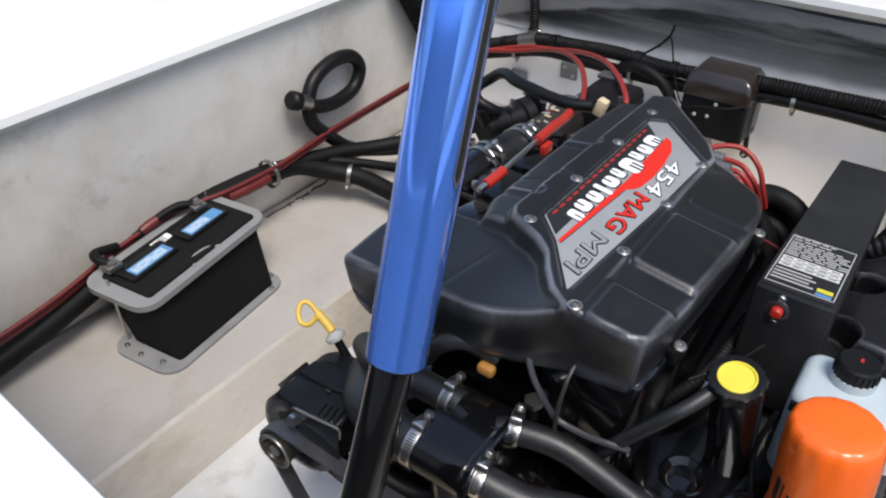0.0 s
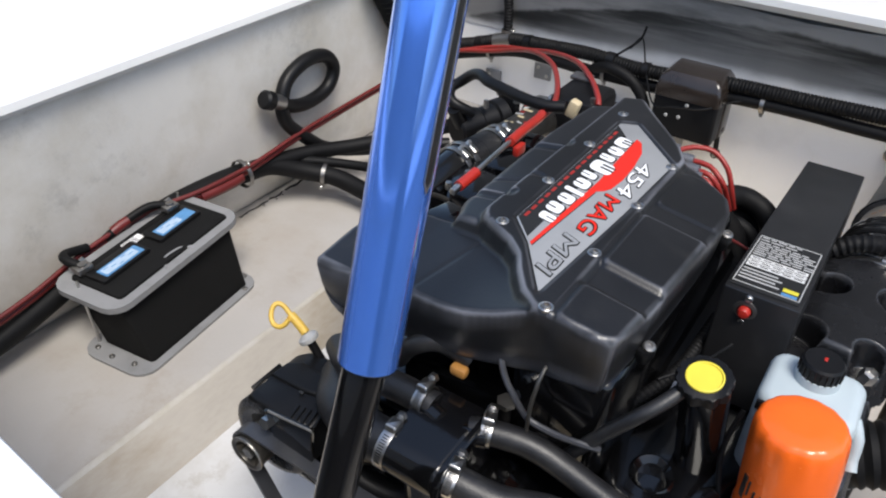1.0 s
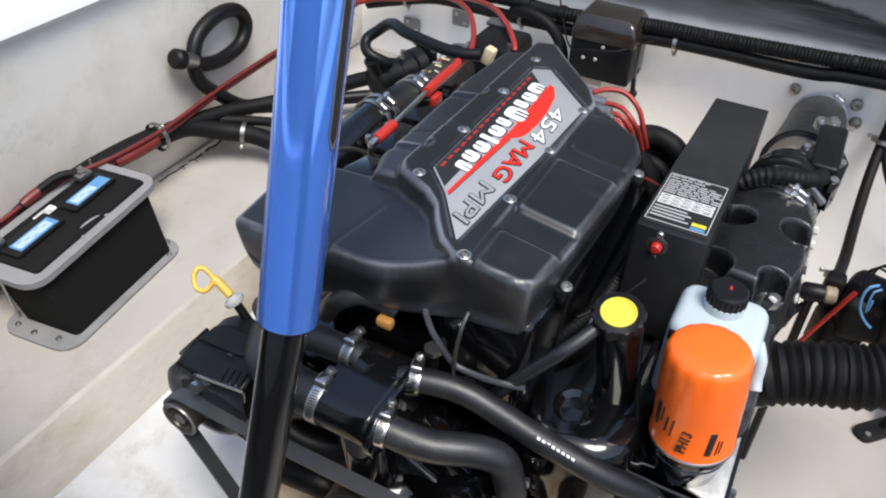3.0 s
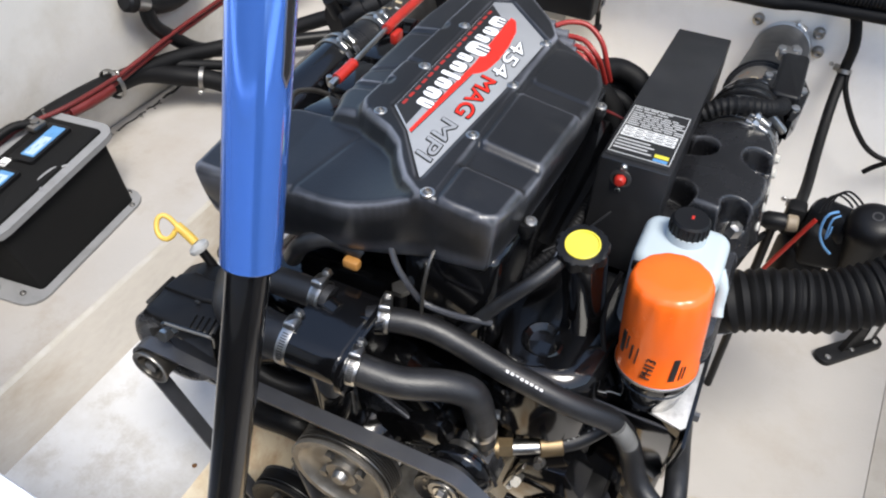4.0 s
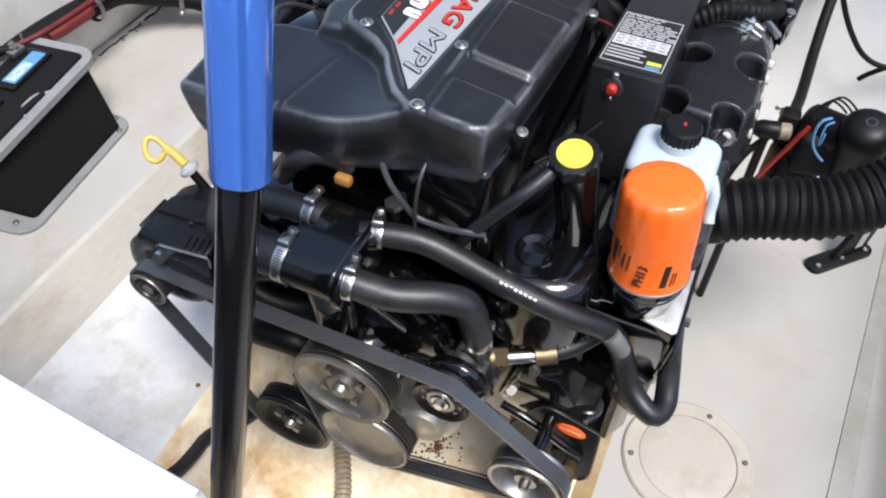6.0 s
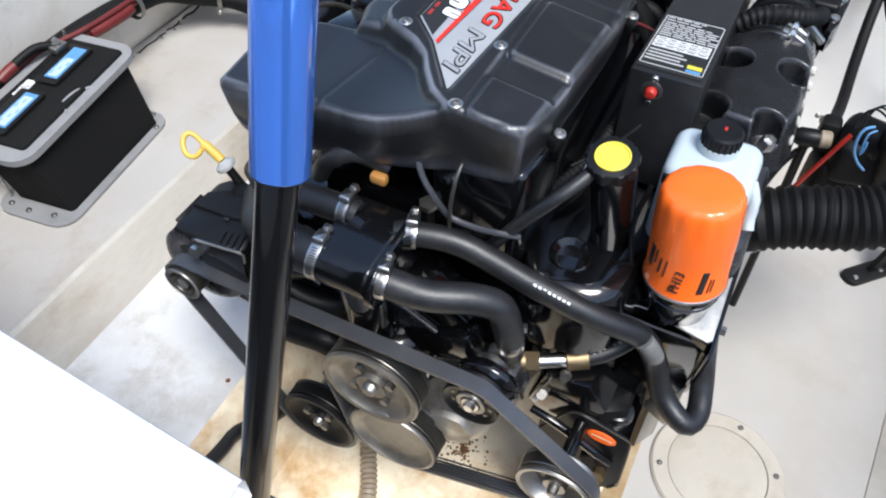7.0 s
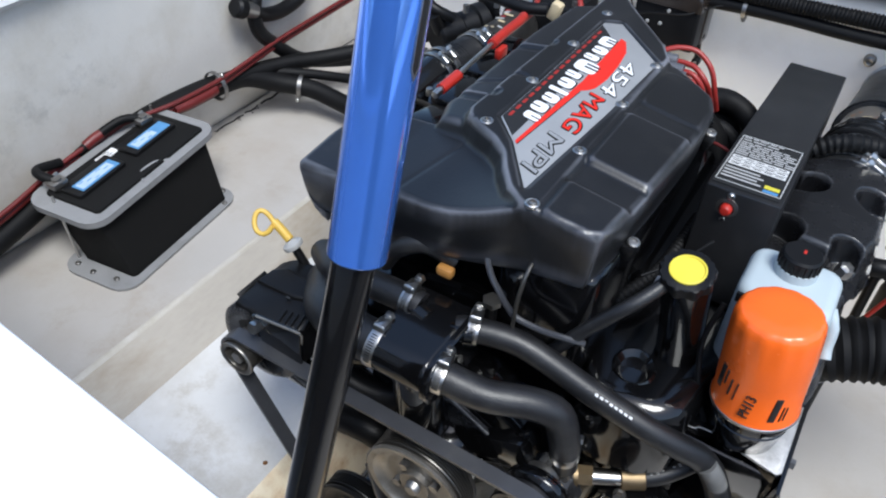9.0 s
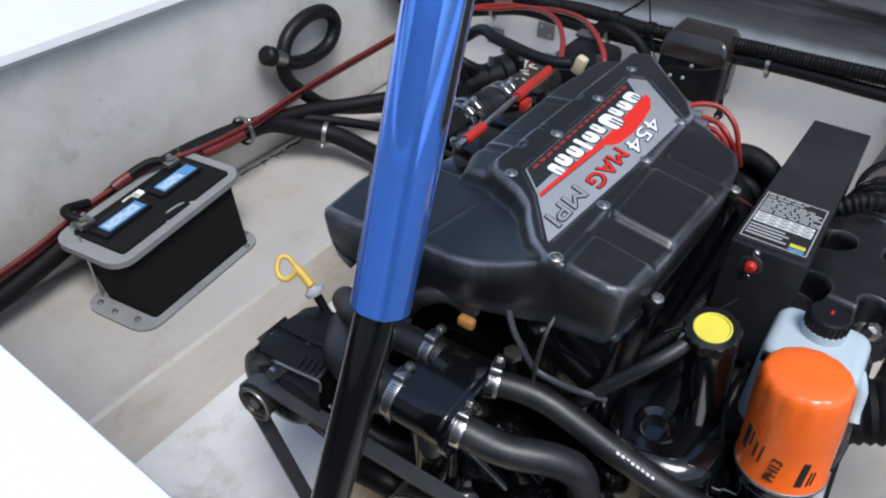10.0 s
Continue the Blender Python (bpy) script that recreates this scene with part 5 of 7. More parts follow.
for y0, y1 in ((0.083, 0.091), (0.073, 0.081), (0.064, 0.071)):
    part("print_block", prism(B(), [(-0.034, y0), (0.033, y0), (0.033, y1), (-0.034, y1)], 0.001, 0.0014, 0.0, em), LABELLIGHT, lab)
    for k in range(5):
        part("print_line", prism(B(), [(-0.031 + 0.013 * k, y0 + 0.003), (-0.022 + 0.013 * k, y0 + 0.003), (-0.022 + 0.013 * k, y0 + 0.0045), (-0.031 + 0.013 * k, y0 + 0.0045)], 0.0014, 0.0017, 0.0, em), PRINTBLACK, lab)
for k in range(4):
    part("print_bar", prism(B(), [(-0.034, 0.030 + 0.008 * k), (0.012 - 0.006 * (k % 2), 0.030 + 0.008 * k), (0.012 - 0.006 * (k % 2), 0.033 + 0.008 * k), (-0.034, 0.033 + 0.008 * k)], 0.001, 0.0014, 0.0, em), LABELGREY, lab)
part("yellow_block", prism(B(), [(0.016, 0.030), (0.033, 0.030), (0.033, 0.038), (0.016, 0.038)], 0.001, 0.0015, 0.0, em), LABELYELLOW, lab)
part("blue_block", prism(B(), [(0.016, 0.021), (0.033, 0.021), (0.033, 0.027), (0.016, 0.027)], 0.001, 0.0015, 0.0, em), LABELBLUE, lab)
for a, b in (((-0.037, 0.018), (0.037, 0.0195)), ((-0.037, 0.1505), (0.037, 0.152)), ((-0.037, 0.018), (-0.0358, 0.152)), ((0.0358, 0.018), (0.037, 0.152))):
    part("print_rule", prism(B(), [a, (b[0], a[1]), b, (a[0], b[1])], 0.001, 0.0014, 0.0, em), LABELGREY, lab)
btn = part("red_button", lathe(B(), (-0.072, 0.733, 0.556), (0, -1, 0), [(0.007, 0), (0.007, 0.006), (0.005, 0.009), (0, 0.010)], 18), RED, ebox, "red push button in a steel ring")
part("button_ring", lathe(B(), (-0.072, 0.734, 0.556), (0, -1, 0), [(0.0088, 0), (0.013, 0), (0.013, 0.002), (0.0088, 0.003)], 20), DULLSTEEL, btn)
screw(ebox, (-0.0715, 0.733, 0.5725), (0, -1, 0), 0.0045)
screw(ebox, (-0.0725, 0.733, 0.5395), (0, -1, 0), 0.0045)

# ---- exhaust manifold and riser on the open side ----
man = thing("exhaust_manifold", "gloss black cast exhaust manifold with bolted top", "exhaust manifold", (0.04, 0.8, 0.36))


# a domed top with round scoops cast in for its bolts
gx, gy = np.meshgrid(np.linspace(-0.05, 0.11, 140), np.linspace(0.75, 1.01, 230), indexing="ij")
rim_ = [(-0.030, 0.790), (0.022, 0.783), (0.050, 0.780), (0.084, 0.812), (0.091, 0.84), (0.091, 0.955), (0.078, 0.985), (0.060, 0.998), (-0.018, 0.968), (-0.030, 0.95)]
top = dome(gx, gy, rim_, 0.519 - 0.35 * (gx - 0.030) ** 2 / 0.1, 0.006, 5.0)
for cx, cy, r in ((-0.004, 0.907, 0.0185), (-0.026, 0.907, 0.020), (0.080, 0.913, 0.0235), (0.098, 0.913, 0.024), (-0.018, 0.797, 0.0255), (-0.030, 0.785, 0.026), (0.066, 0.797, 0.0165), (0.076, 0.780, 0.026)):
    near = np.hypot(gx - cx, gy - cy) - r
    top = np.minimum(top, 0.478 + np.clip(near, 0, None) * 7.0 + 0.03 * np.clip(near + 0.004, 0, None))
top = np.maximum(top, 0.44)
shell_ = bpy.data.meshes.new("relief")
idx = np.arange(gx.size).reshape(gx.shape)
f = np.stack([idx[:-1, :-1], idx[1:, :-1], idx[1:, 1:], idx[:-1, 1:]], -1)
hi = np.maximum(np.maximum(top[:-1, :-1], top[1:, :-1]), np.maximum(top[1:, 1:], top[:-1, 1:])) > 0.4405
shell_.from_pydata(np.stack([gx.ravel(), gy.ravel(), top.ravel()], 1).tolist(), [], f[hi].tolist())
bm = B()
bm.from_mesh(shell_)
bpy.data.meshes.remove(shell_)
bmesh.ops.delete(bm, geom=[v for v in bm.verts if not v.link_faces], context="VERTS")
for _ in range(2):
    bmesh.ops.smooth_vert(bm, verts=bm.verts, factor=0.5, use_axis_x=False, use_axis_y=False, use_axis_z=True)
part("top_casting", bm, CAST, man, sharp=80)
part("body", prism(B(), rounded(-0.03, 0.62, 0.088, 0.99, 0.03), 0.30, 0.455, 0.02), CAST, man)
for x, y, z in ((0.104, 1.0, 0.466), (0.104, 0.962, 0.466), (0.101, 0.925, 0.462), (0.101, 0.880, 0.466), (0.100, 0.838, 0.466)):
    part("bolt", lathe(B(), (x - 0.014, y, z - 0.002), (1, -0.15, 0.25), [(0, 0), (0.0074, 0), (0.0074, 0.009), (0.0062, 0.0125), (0, 0.0135)], 8), BOLTCREAM, man, "cream painted bolt head")
part("end_nut", lathe(B(), (0.068, 0.79, 0.482), (0.2, -0.3, 1), [(0, 0), (0.010, 0), (0.010, 0.012), (0.008, 0.016), (0.006, 0.009), (0, 0.009)], 6), STEEL, man)

rise = thing("exhaust_riser", "black exhaust elbow and rubber pipe to the transom", "exhaust pipe", (0.03, 1.2, 0.35))
part("elbow", sweep(B(), [(0.036, 0.94, 0.462), (0.038, 1.0, 0.460), (0.040, 1.08, 0.452), (0.043, 1.15, 0.438)], 0.057, 30), BLACK, rise)
part("steel_sleeve", sweep(B(), [(0.041, 1.10, 0.446), (0.046, 1.20, 0.424), (0.051, 1.31, 0.395)], 0.0515, 30), SLEEVE, rise, "scuffed brownish metal sleeve with a worn orange print")
part("rubber_pipe", sweep(B(), [(0.049, 1.265, 0.405), (0.055, 1.40, 0.366), (0.061, 1.55, 0.324), (0.067, 1.70, 0.283), (0.069, 1.745, 0.271)], 0.0585, 30), RUBBER, rise)
for p, ax, r in (((0.0395, 1.075, 0.4525), (0.03, 1, -0.12), 0.0578), ((0.040, 1.105, 0.4470), (0.03, 1, -0.16), 0.0560), ((0.042, 1.130, 0.4415), (0.04, 1, -0.18), 0.0556), ((0.049, 1.270, 0.4040), (0.045, 1, -0.28), 0.0588)):
    part("seat_ring", lathe(B(), p, ax, [(r - 0.004, 0), (r + 0.0022, 0.0015), (r + 0.0030, 0.005), (r + 0.0022, 0.0085), (r - 0.004, 0.010)], 32), SATIN, rise)
for p, ax, r in (((0.0375, 0.985, 0.4605), (0.03, 1, -0.02), 0.0572), ((0.038, 1.003, 0.4600), (0.03, 1, -0.04), 0.0572), ((0.068, 1.722, 0.277), (0.03, 1, -0.27), 0.0592), ((0.067, 1.698, 0.2835), (0.03, 1, -0.27), 0.0592)):
    hose_clamp(rise, p, ax, r, 0.012, (0.5, 0.0, 1.0))
random.seed(17)
for k in range(14):
    a, y = random.uniform(-0.75, 0.15), 1.185 + 0.0035 * k + random.uniform(-0.004, 0.004)
    zc = 0.424 - (y - 1.20) * 0.264
    q = (0.0465 + 0.0518 * math.sin(a), y, zc + 0.0518 * math.cos(a))
    part("worn_print", box(B(), q, (random.uniform(0.006, 0.014), random.uniform(0.003, 0.007), 0.0008), 0.0, Matrix.Rotation(a, 4, "Y")), (TAN, AMBER, RUSTPRINT)[k % 3], rise)
for x, z in ((0.001, 0.325), (0.132, 0.322), (0.143, 0.280)):
    part("flange_lug", lathe(B(), (x, 1.748, z), (0, -1, 0), [(0, 0), (0.013, 0), (0.012, 0.012), (0.007, 0.014), (0, 0.01)], 14), DULLSTEEL, rise)
# water fitting bolted to the sleeve: a block between two ears
part("fitting_block", prism(B(), rounded(0.064, 1.120, 0.106, 1.262, 0.008), 0.445, 0.500, 0.006, seg=3), SATIN, rise)
part("fitting_top", box(B(), (0.072, 1.268, 0.492), (0.030, 0.030, 0.016), 0.003), DULLSTEEL, rise)
part("fitting_ear", prism(B(), [(0.066, 1.205), (0.046, 1.190), (0.040, 1.120), (0.048, 1.108), (0.070, 1.130)], 0.470, 0.494, 0.002), BLACK, rise)
part("fitting_ear", prism(B(), [(0.104, 1.215), (0.118, 1.170), (0.112, 1.100), (0.104, 1.070), (0.096, 1.075), (0.100, 1.120)], 0.455, 0.488, 0.002), BLACK, rise)
for x, y, z in ((0.060, 1.268, 0.497), (0.081, 1.302, 0.486), (0.083, 1.272, 0.498), (0.053, 1.178, 0.492), (0.049, 1.125, 0.492), (0.107, 1.165, 0.487), (0.103, 1.107, 0.487)):
    part("fitting_bolt", lathe(B(), (x, y, z), (0, -0.2, 1), [(0, -0.012), (0.0075, -0.012), (0.0075, 0.003), (0.006, 0.0055), (0, 0.006)], 10), STEEL, rise)
for x, y, a in ((0.0555, 0.987, 18), (0.0585, 1.006, 18), (0.084, 1.037, 40)):
    part("clamp_housing", box(B(), (x, y, 0.5155 if x < 0.07 else 0.4985), (0.034, 0.011, 0.010), 0.003, Matrix.Rotation(radians(a), 4, "Y")), STEEL, rise, "bright stainless screw housing")
hose("cooling_hose", [(-0.045, 0.985, 0.475), (-0.028, 0.985, 0.505), (0.0, 0.996, 0.524), (0.028, 1.006, 0.530), (0.055, 1.023, 0.524), (0.073, 1.052, 0.512), (0.083, 1.090, 0.495), (0.085, 1.125, 0.480)], 0.0135, "black ribbed cooling hose over the exhaust elbow", mat=LOOM, group="engine hoses", rib=0.0022, pitch=0.009, n=16)

# ---- far-side manifold behind the cover ----
man2 = thing("exhaust_manifold", "black exhaust manifold behind the engine cover", "exhaust manifold", (-0.58, 0.9, 0.38))
part("body", sweep(B(), [(-0.60, 0.70, 0.42), (-0.605, 0.80, 0.445), (-0.60, 0.90, 0.458), (-0.597, 0.96, 0.463)], 0.041, 22), BLACK, man2)
part("elbow", sweep(B(), [(-0.597, 0.93, 0.462), (-0.590, 0.99, 0.465), (-0.581, 1.05, 0.465)], 0.037, 24), RUBBER, man2)
part("metal_pipe", sweep(B(), [(-0.583, 1.03, 0.465), (-0.576, 1.10, 0.463), (-0.580, 1.18, 0.455), (-0.588, 1.24, 0.444)], 0.036, 24), PULLEY, man2, "brownish bare metal pipe with a worn print")
part("rubber_pipe", sweep(B(), [(-0.587, 1.22, 0.448), (-0.60, 1.42, 0.37), (-0.62, 1.62, 0.28), (-0.63, 1.745, 0.23)], 0.044, 24), RUBBER, man2)
random.seed(8)
for k in range(9):
    a, y = random.uniform(-0.35, 0.55), 1.085 + 0.010 * k
    q = (-0.577 + 0.0365 * math.sin(a), y, 0.4625 + 0.0365 * math.cos(a))
    part("worn_print", box(B(), q, (random.uniform(0.008, 0.018), random.uniform(0.004, 0.008), 0.0008), 0.0, Matrix.Rotation(a, 4, "Y")), (TAN, LABELGREY, DIMRED)[k % 3], man2)
for x, y, z, r in ((-0.600, 0.935, 0.461, 0.0415), (-0.598, 0.955, 0.463, 0.0415), (-0.583, 1.030, 0.466, 0.0378), (-0.581, 1.048, 0.466, 0.0378), (-0.586, 1.225, 0.447, 0.0448)):
    hose_clamp(man2, (x, y, z), (0.1, 1, -0.05), r, 0.011, (0.6, 0.0, 1.0))
for k in range(5):
    part("band_rib", lathe(B(), (-0.5955 + 0.0012 * k, 0.965 + 0.006 * k, 0.464), (0.1, 1, 0.02), [(0.0372, 0), (0.0385, 0.001), (0.0385, 0.002), (0.0372, 0.003)], 24), SATIN, man2)
for k, (x, y, z, sx, sy, sz) in enumerate(((-0.445, 0.69, 0.545, 0.055, 0.05, 0.04), (-0.47, 0.80, 0.53, 0.045, 0.08, 0.035), (-0.485, 0.90, 0.525, 0.05, 0.07, 0.03), (-0.50, 0.985, 0.515, 0.06, 0.05, 0.04), (-0.43, 0.655, 0.53, 0.05, 0.03, 0.05), (-0.525, 0.88, 0.46, 0.08, 0.18, 0.05))):
    part("coil_block", box(B(), (x, y, z), (sx, sy, sz), 0.005, Matrix.Rotation(radians(8 * k - 14), 4, "Z")), BLACK, man2)
for x, y, z in ((-0.535, 0.945, 0.50), (-0.55, 0.90, 0.495), (-0.515, 0.955, 0.53), (-0.56, 0.86, 0.49), (-0.475, 0.715, 0.545)):
    part("bolt", cyl(B(), (x, y, z - 0.012), (x, y, z), 0.006, 0.005, 8), STEEL, man2)
# loops of thin pipe down beside the manifold
part("fuel_pipe", sweep(B(), [(-0.52, 0.70, 0.53), (-0.535, 0.735, 0.535), (-0.53, 0.775, 0.52), (-0.51, 0.80, 0.50)], 0.004, 8), PULLEY, man2)
part("fuel_pipe", sweep(B(), [(-0.50, 0.91, 0.545), (-0.49, 0.95, 0.545), (-0.50, 0.985, 0.54), (-0.52, 1.0, 0.52)], 0.004, 8), BLACK, man2)
wh = thing("water_pump_body", "black raw water pump behind the engine", "pump", (-0.66, 1.1, 0.40))
part("body", lathe(B(), (-0.695, 1.085, 0.445), (0.42, 0.9, 0.08), [(0, 0), (0.030, 0), (0.034, 0.004), (0.034, 0.05), (0.030, 0.054), (0.030, 0.085), (0.036, 0.088), (0.036, 0.108), (0.03, 0.112), (0, 0.112)], 24), SATIN, wh)
part("inlet", cyl(B(), (-0.685, 1.09, 0.46), (-0.690, 1.07, 0.50), 0.014, n=16), SATIN, wh)
part("end_plate", box(B(), (-0.642, 1.19, 0.46), (0.06, 0.012, 0.075), 0.004, Matrix.Rotation(radians(-25), 4, "Z")), SATIN, wh)
part("mount_leg", box(B(), (-0.66, 1.15, 0.41), (0.02, 0.03, 0.06), 0.004), SATIN, wh)
for x, y in ((-0.665, 1.19), (-0.62, 1.178), (-0.655, 1.125)):
    part("fitting", cyl(B(), (x, y, 0.49), (x, y, 0.505), 0.006, 0.005, 8), STEEL, wh)
hose("arched_hose", [(-0.465, 1.058, 0.570), (-0.496, 1.048, 0.568), (-0.533, 1.047, 0.570), (-0.573, 1.052, 0.573), (-0.613, 1.062, 0.574), (-0.645, 1.083, 0.572), (-0.672, 1.10, 0.560), (-0.695, 1.105, 0.542), (-0.712, 1.092, 0.527), (-0.706, 1.078, 0.516), (-0.692, 1.073, 0.508), (-0.675, 1.082, 0.498), (-0.665, 1.095, 0.488)], 0.0100, "grey-black hose arching behind the engine cover", mat=SATIN, group="engine hoses")
solo("cream_connector", box(B(), (-0.452, 1.062, 0.570), (0.018, 0.018, 0.030), 0.004, Matrix.Rotation(radians(18), 4, "Y")), TAN, "cream plastic connector on a hose end", "connector")
cp = thing("ignition_coil", "black ignition coil with steel cap behind the engine", "coil", (-0.53, 1.25, 0.42))
part("body", prism(B(), rounded(-0.575, 1.215, -0.475, 1.33, 0.02), 0.42, 0.505, 0.012), SATIN, cp)
part("steel_cap", box(B(), (-0.555, 1.325, 0.508), (0.04, 0.03, 0.008), 0.002), DULLSTEEL, cp)
part("stud", cyl(B(), (-0.49, 1.235, 0.50), (-0.49, 1.235, 0.514), 0.006, 0.005, 8), DULLSTEEL, cp)
for x, z in ((-1.0, 0.25), (-0.848, 0.305)):
    t = thing("transom_bracket", "small grey bracket screwed to the transom", "bracket", (x, 1.745, z), "transom brackets")
    part("plate", box(B(), (x, 1.744, z), (0.05, 0.008, 0.045), 0.003), GREY, t)
    screw(t, (x - 0.012, 1.7395, z + 0.01), (0, -1, 0), 0.005)
    screw(t, (x + 0.014, 1.7395, z - 0.01), (0, -1, 0), 0.005)

# red-ended shift cable
sh = thing("control_cable", "steel control rod with red boots beside the cover", "cable", (-0.455, 0.8, 0.57))
part("rod", cyl(B(), (-0.452, 0.755, 0.591), (-0.458, 0.872, 0.593), 0.0035, n=10), STEEL, sh)
part("lower_boot", sweep(B(), [(-0.4535, 0.723, 0.588), (-0.452, 0.742, 0.59), (-0.451, 0.762, 0.592)], 0.0075, 12), RED, sh)
part("upper_boot", sweep(B(), [(-0.457, 0.862, 0.593), (-0.462, 0.91, 0.59), (-0.472, 0.98, 0.58), (-0.478, 1.0, 0.577)], 0.0072, 12), RED, sh)
part("boot_tab", box(B(), (-0.448, 0.875, 0.578), (0.010, 0.024, 0.016), 0.003), RED, sh)
part("cable_end", cyl(B(), (-0.4535, 0.724, 0.588), (-0.454, 0.708, 0.586), 0.005, n=10), STEEL, sh)

# spark plug leads at the back corner of the cover
for boot_line, wire_line in (
        ([(-0.2605, 0.9531, 0.6080), (-0.2405, 0.9558, 0.6080)],
         [(-0.2420, 0.9616, 0.6050), (-0.2292, 0.9789, 0.6060), (-0.2041, 0.9924, 0.6020), (-0.1776, 0.9863, 0.5850), (-0.1639, 0.9875, 0.5500), (-0.1580, 1.0005, 0.5200)]),
        ([(-0.2332, 0.9355, 0.6080), (-0.2151, 0.9373, 0.6080)],
         [(-0.2172, 0.9467, 0.6030), (-0.1935, 0.9451, 0.6030), (-0.1712, 0.9374, 0.5900), (-0.1643, 0.9581, 0.5600), (-0.1591, 0.9751, 0.5300)]),
        ([(-0.2195, 0.9150, 0.6080), (-0.1996, 0.9149, 0.6080)],
         [(-0.2017, 0.9241, 0.6030), (-0.1856, 0.9213, 0.6030), (-0.1723, 0.9221, 0.5900), (-0.1669, 0.9418, 0.5600), (-0.1648, 0.9656, 0.5300)]),
        ([(-0.2081, 0.8959, 0.6080), (-0.1908, 0.8979, 0.6080)],
         [(-0.1928, 0.9069, 0.6030), (-0.1806, 0.9017, 0.6030), (-0.1716, 0.9016, 0.5900), (-0.1692, 0.9278, 0.5600), (-0.1693, 0.9551, 0.5300)]),
):
    lead = thing("plug_lead", "red ignition lead with a grey boot", "lead", wire_line[0], "ignition leads")
    part("boot", sweep(B(), boot_line, 0.0082, 12, 0.004), COVER, lead)
    part("wire", sweep(B(), wire_line, 0.0038, 10), LEADRED, lead)
hose("wiring_loom", [(-0.21, 1.08, 0.45), (-0.195, 1.085, 0.485), (-0.165, 1.09, 0.495), (-0.135, 1.09, 0.485), (-0.112, 1.085, 0.455), (-0.105, 1.08, 0.42)], 0.014, "black wiring loom behind the engine cover", "loom", LOOM, "looms")
hose("wiring_loom", [(-0.20, 1.04, 0.44), (-0.18, 1.045, 0.465), (-0.15, 1.045, 0.47), (-0.125, 1.04, 0.455), (-0.112, 1.03, 0.42)], 0.011, "black wiring loom behind the engine cover", "loom", LOOM, "looms")
hose("wiring_loom", [(-0.2111, 1.053, 0.5), (-0.1885, 1.0555, 0.5), (-0.167, 1.0813, 0.495), (-0.1387, 1.0896, 0.485), (-0.1159, 1.0823, 0.47), (-0.1036, 1.0793, 0.44)], 0.017, "thick black loom between the cover and the electrical box", "loom", LOOM, "looms")
hose("wiring_loom", [(-0.1934, 1.0128, 0.5), (-0.173, 1.0183, 0.485), (-0.1504, 1.0192, 0.46), (-0.133, 1.0031, 0.43), (-0.1197, 0.976, 0.4)], 0.019, "thick black loom dropping beside the engine cover", "loom", LOOM, "looms")
hose("wiring_loom", [(-0.1959, 1.0755, 0.46), (-0.1675, 1.0924, 0.46), (-0.1383, 1.1027, 0.45), (-0.1123, 1.0998, 0.43)], 0.015, "black loom tucked behind the engine cover", "loom", LOOM, "looms")
hose("ribbed_conduit", [(-0.145, 0.60, 0.47), (-0.122, 0.65, 0.482), (-0.112, 0.70, 0.482), (-0.108, 0.80, 0.48)], 0.008, "black ribbed conduit beside the engine cover", "conduit", LOOM, group="looms", rib=0.002, pitch=0.007)
hose("red_wire", [(-0.175, 0.99, 0.47), (-0.15, 0.985, 0.478), (-0.125, 0.98, 0.476), (-0.108, 0.985, 0.465)], 0.0025, "thin red engine wire", "wire", REDWIRE, "engine wires", part_name="strand", n=8)

# thin wires before the cover
hose("engine_wire", [(-0.268, 0.56, 0.585), (-0.258, 0.51, 0.568), (-0.244, 0.492, 0.553), (-0.229, 0.483, 0.544), (-0.217, 0.484, 0.525), (-0.205, 0.485, 0.514), (-0.177, 0.487, 0.511), (-0.151, 0.49, 0.512), (-0.135, 0.50, 0.505)], 0.0035, "thin black wire before the engine cover", "wire", BELT, "engine wires", part_name="strand", n=8)
hose("engine_wire", [(-0.206, 0.56, 0.59), (-0.205, 0.50, 0.575), (-0.205, 0.487, 0.56), (-0.206, 0.481, 0.54), (-0.207, 0.480, 0.50), (-0.207, 0.485, 0.46)], 0.0022, "thin steel-grey wire before the engine cover", "wire", PULLEY, "engine wires", part_name="strand", n=8)
hose("engine_wire", [(-0.118, 0.60, 0.53), (-0.09, 0.64, 0.535), (-0.07, 0.70, 0.53)], 0.0018, "thin black wire beside the filler tube", "wire", SATIN, "engine wires", part_name="strand", n=8)
hose("black_lead", [(-0.03, 0.61, 0.53), (-0.035, 0.585, 0.49), (-0.02, 0.565, 0.44), (0.0, 0.56, 0.40)], 0.003, "thin black lead beside the filler tube", "wire", SATIN, "engine wires", part_name="strand", n=8)
for x, y, z in ((-0.247, 0.508, 0.498), (-0.205, 0.512, 0.46)):
    t = thing("sensor", "small black sensor on the intake", "sensor", (x, y, z), "engine sensors")
    part("stem", cyl(B(), (x, y, z - 0.03), (x, y, z), 0.007, n=12), SATIN, t)
    part("nut", cyl(B(), (x, y, z - 0.006), (x, y, z + 0.001), 0.011, n=6), DULLSTEEL, t)

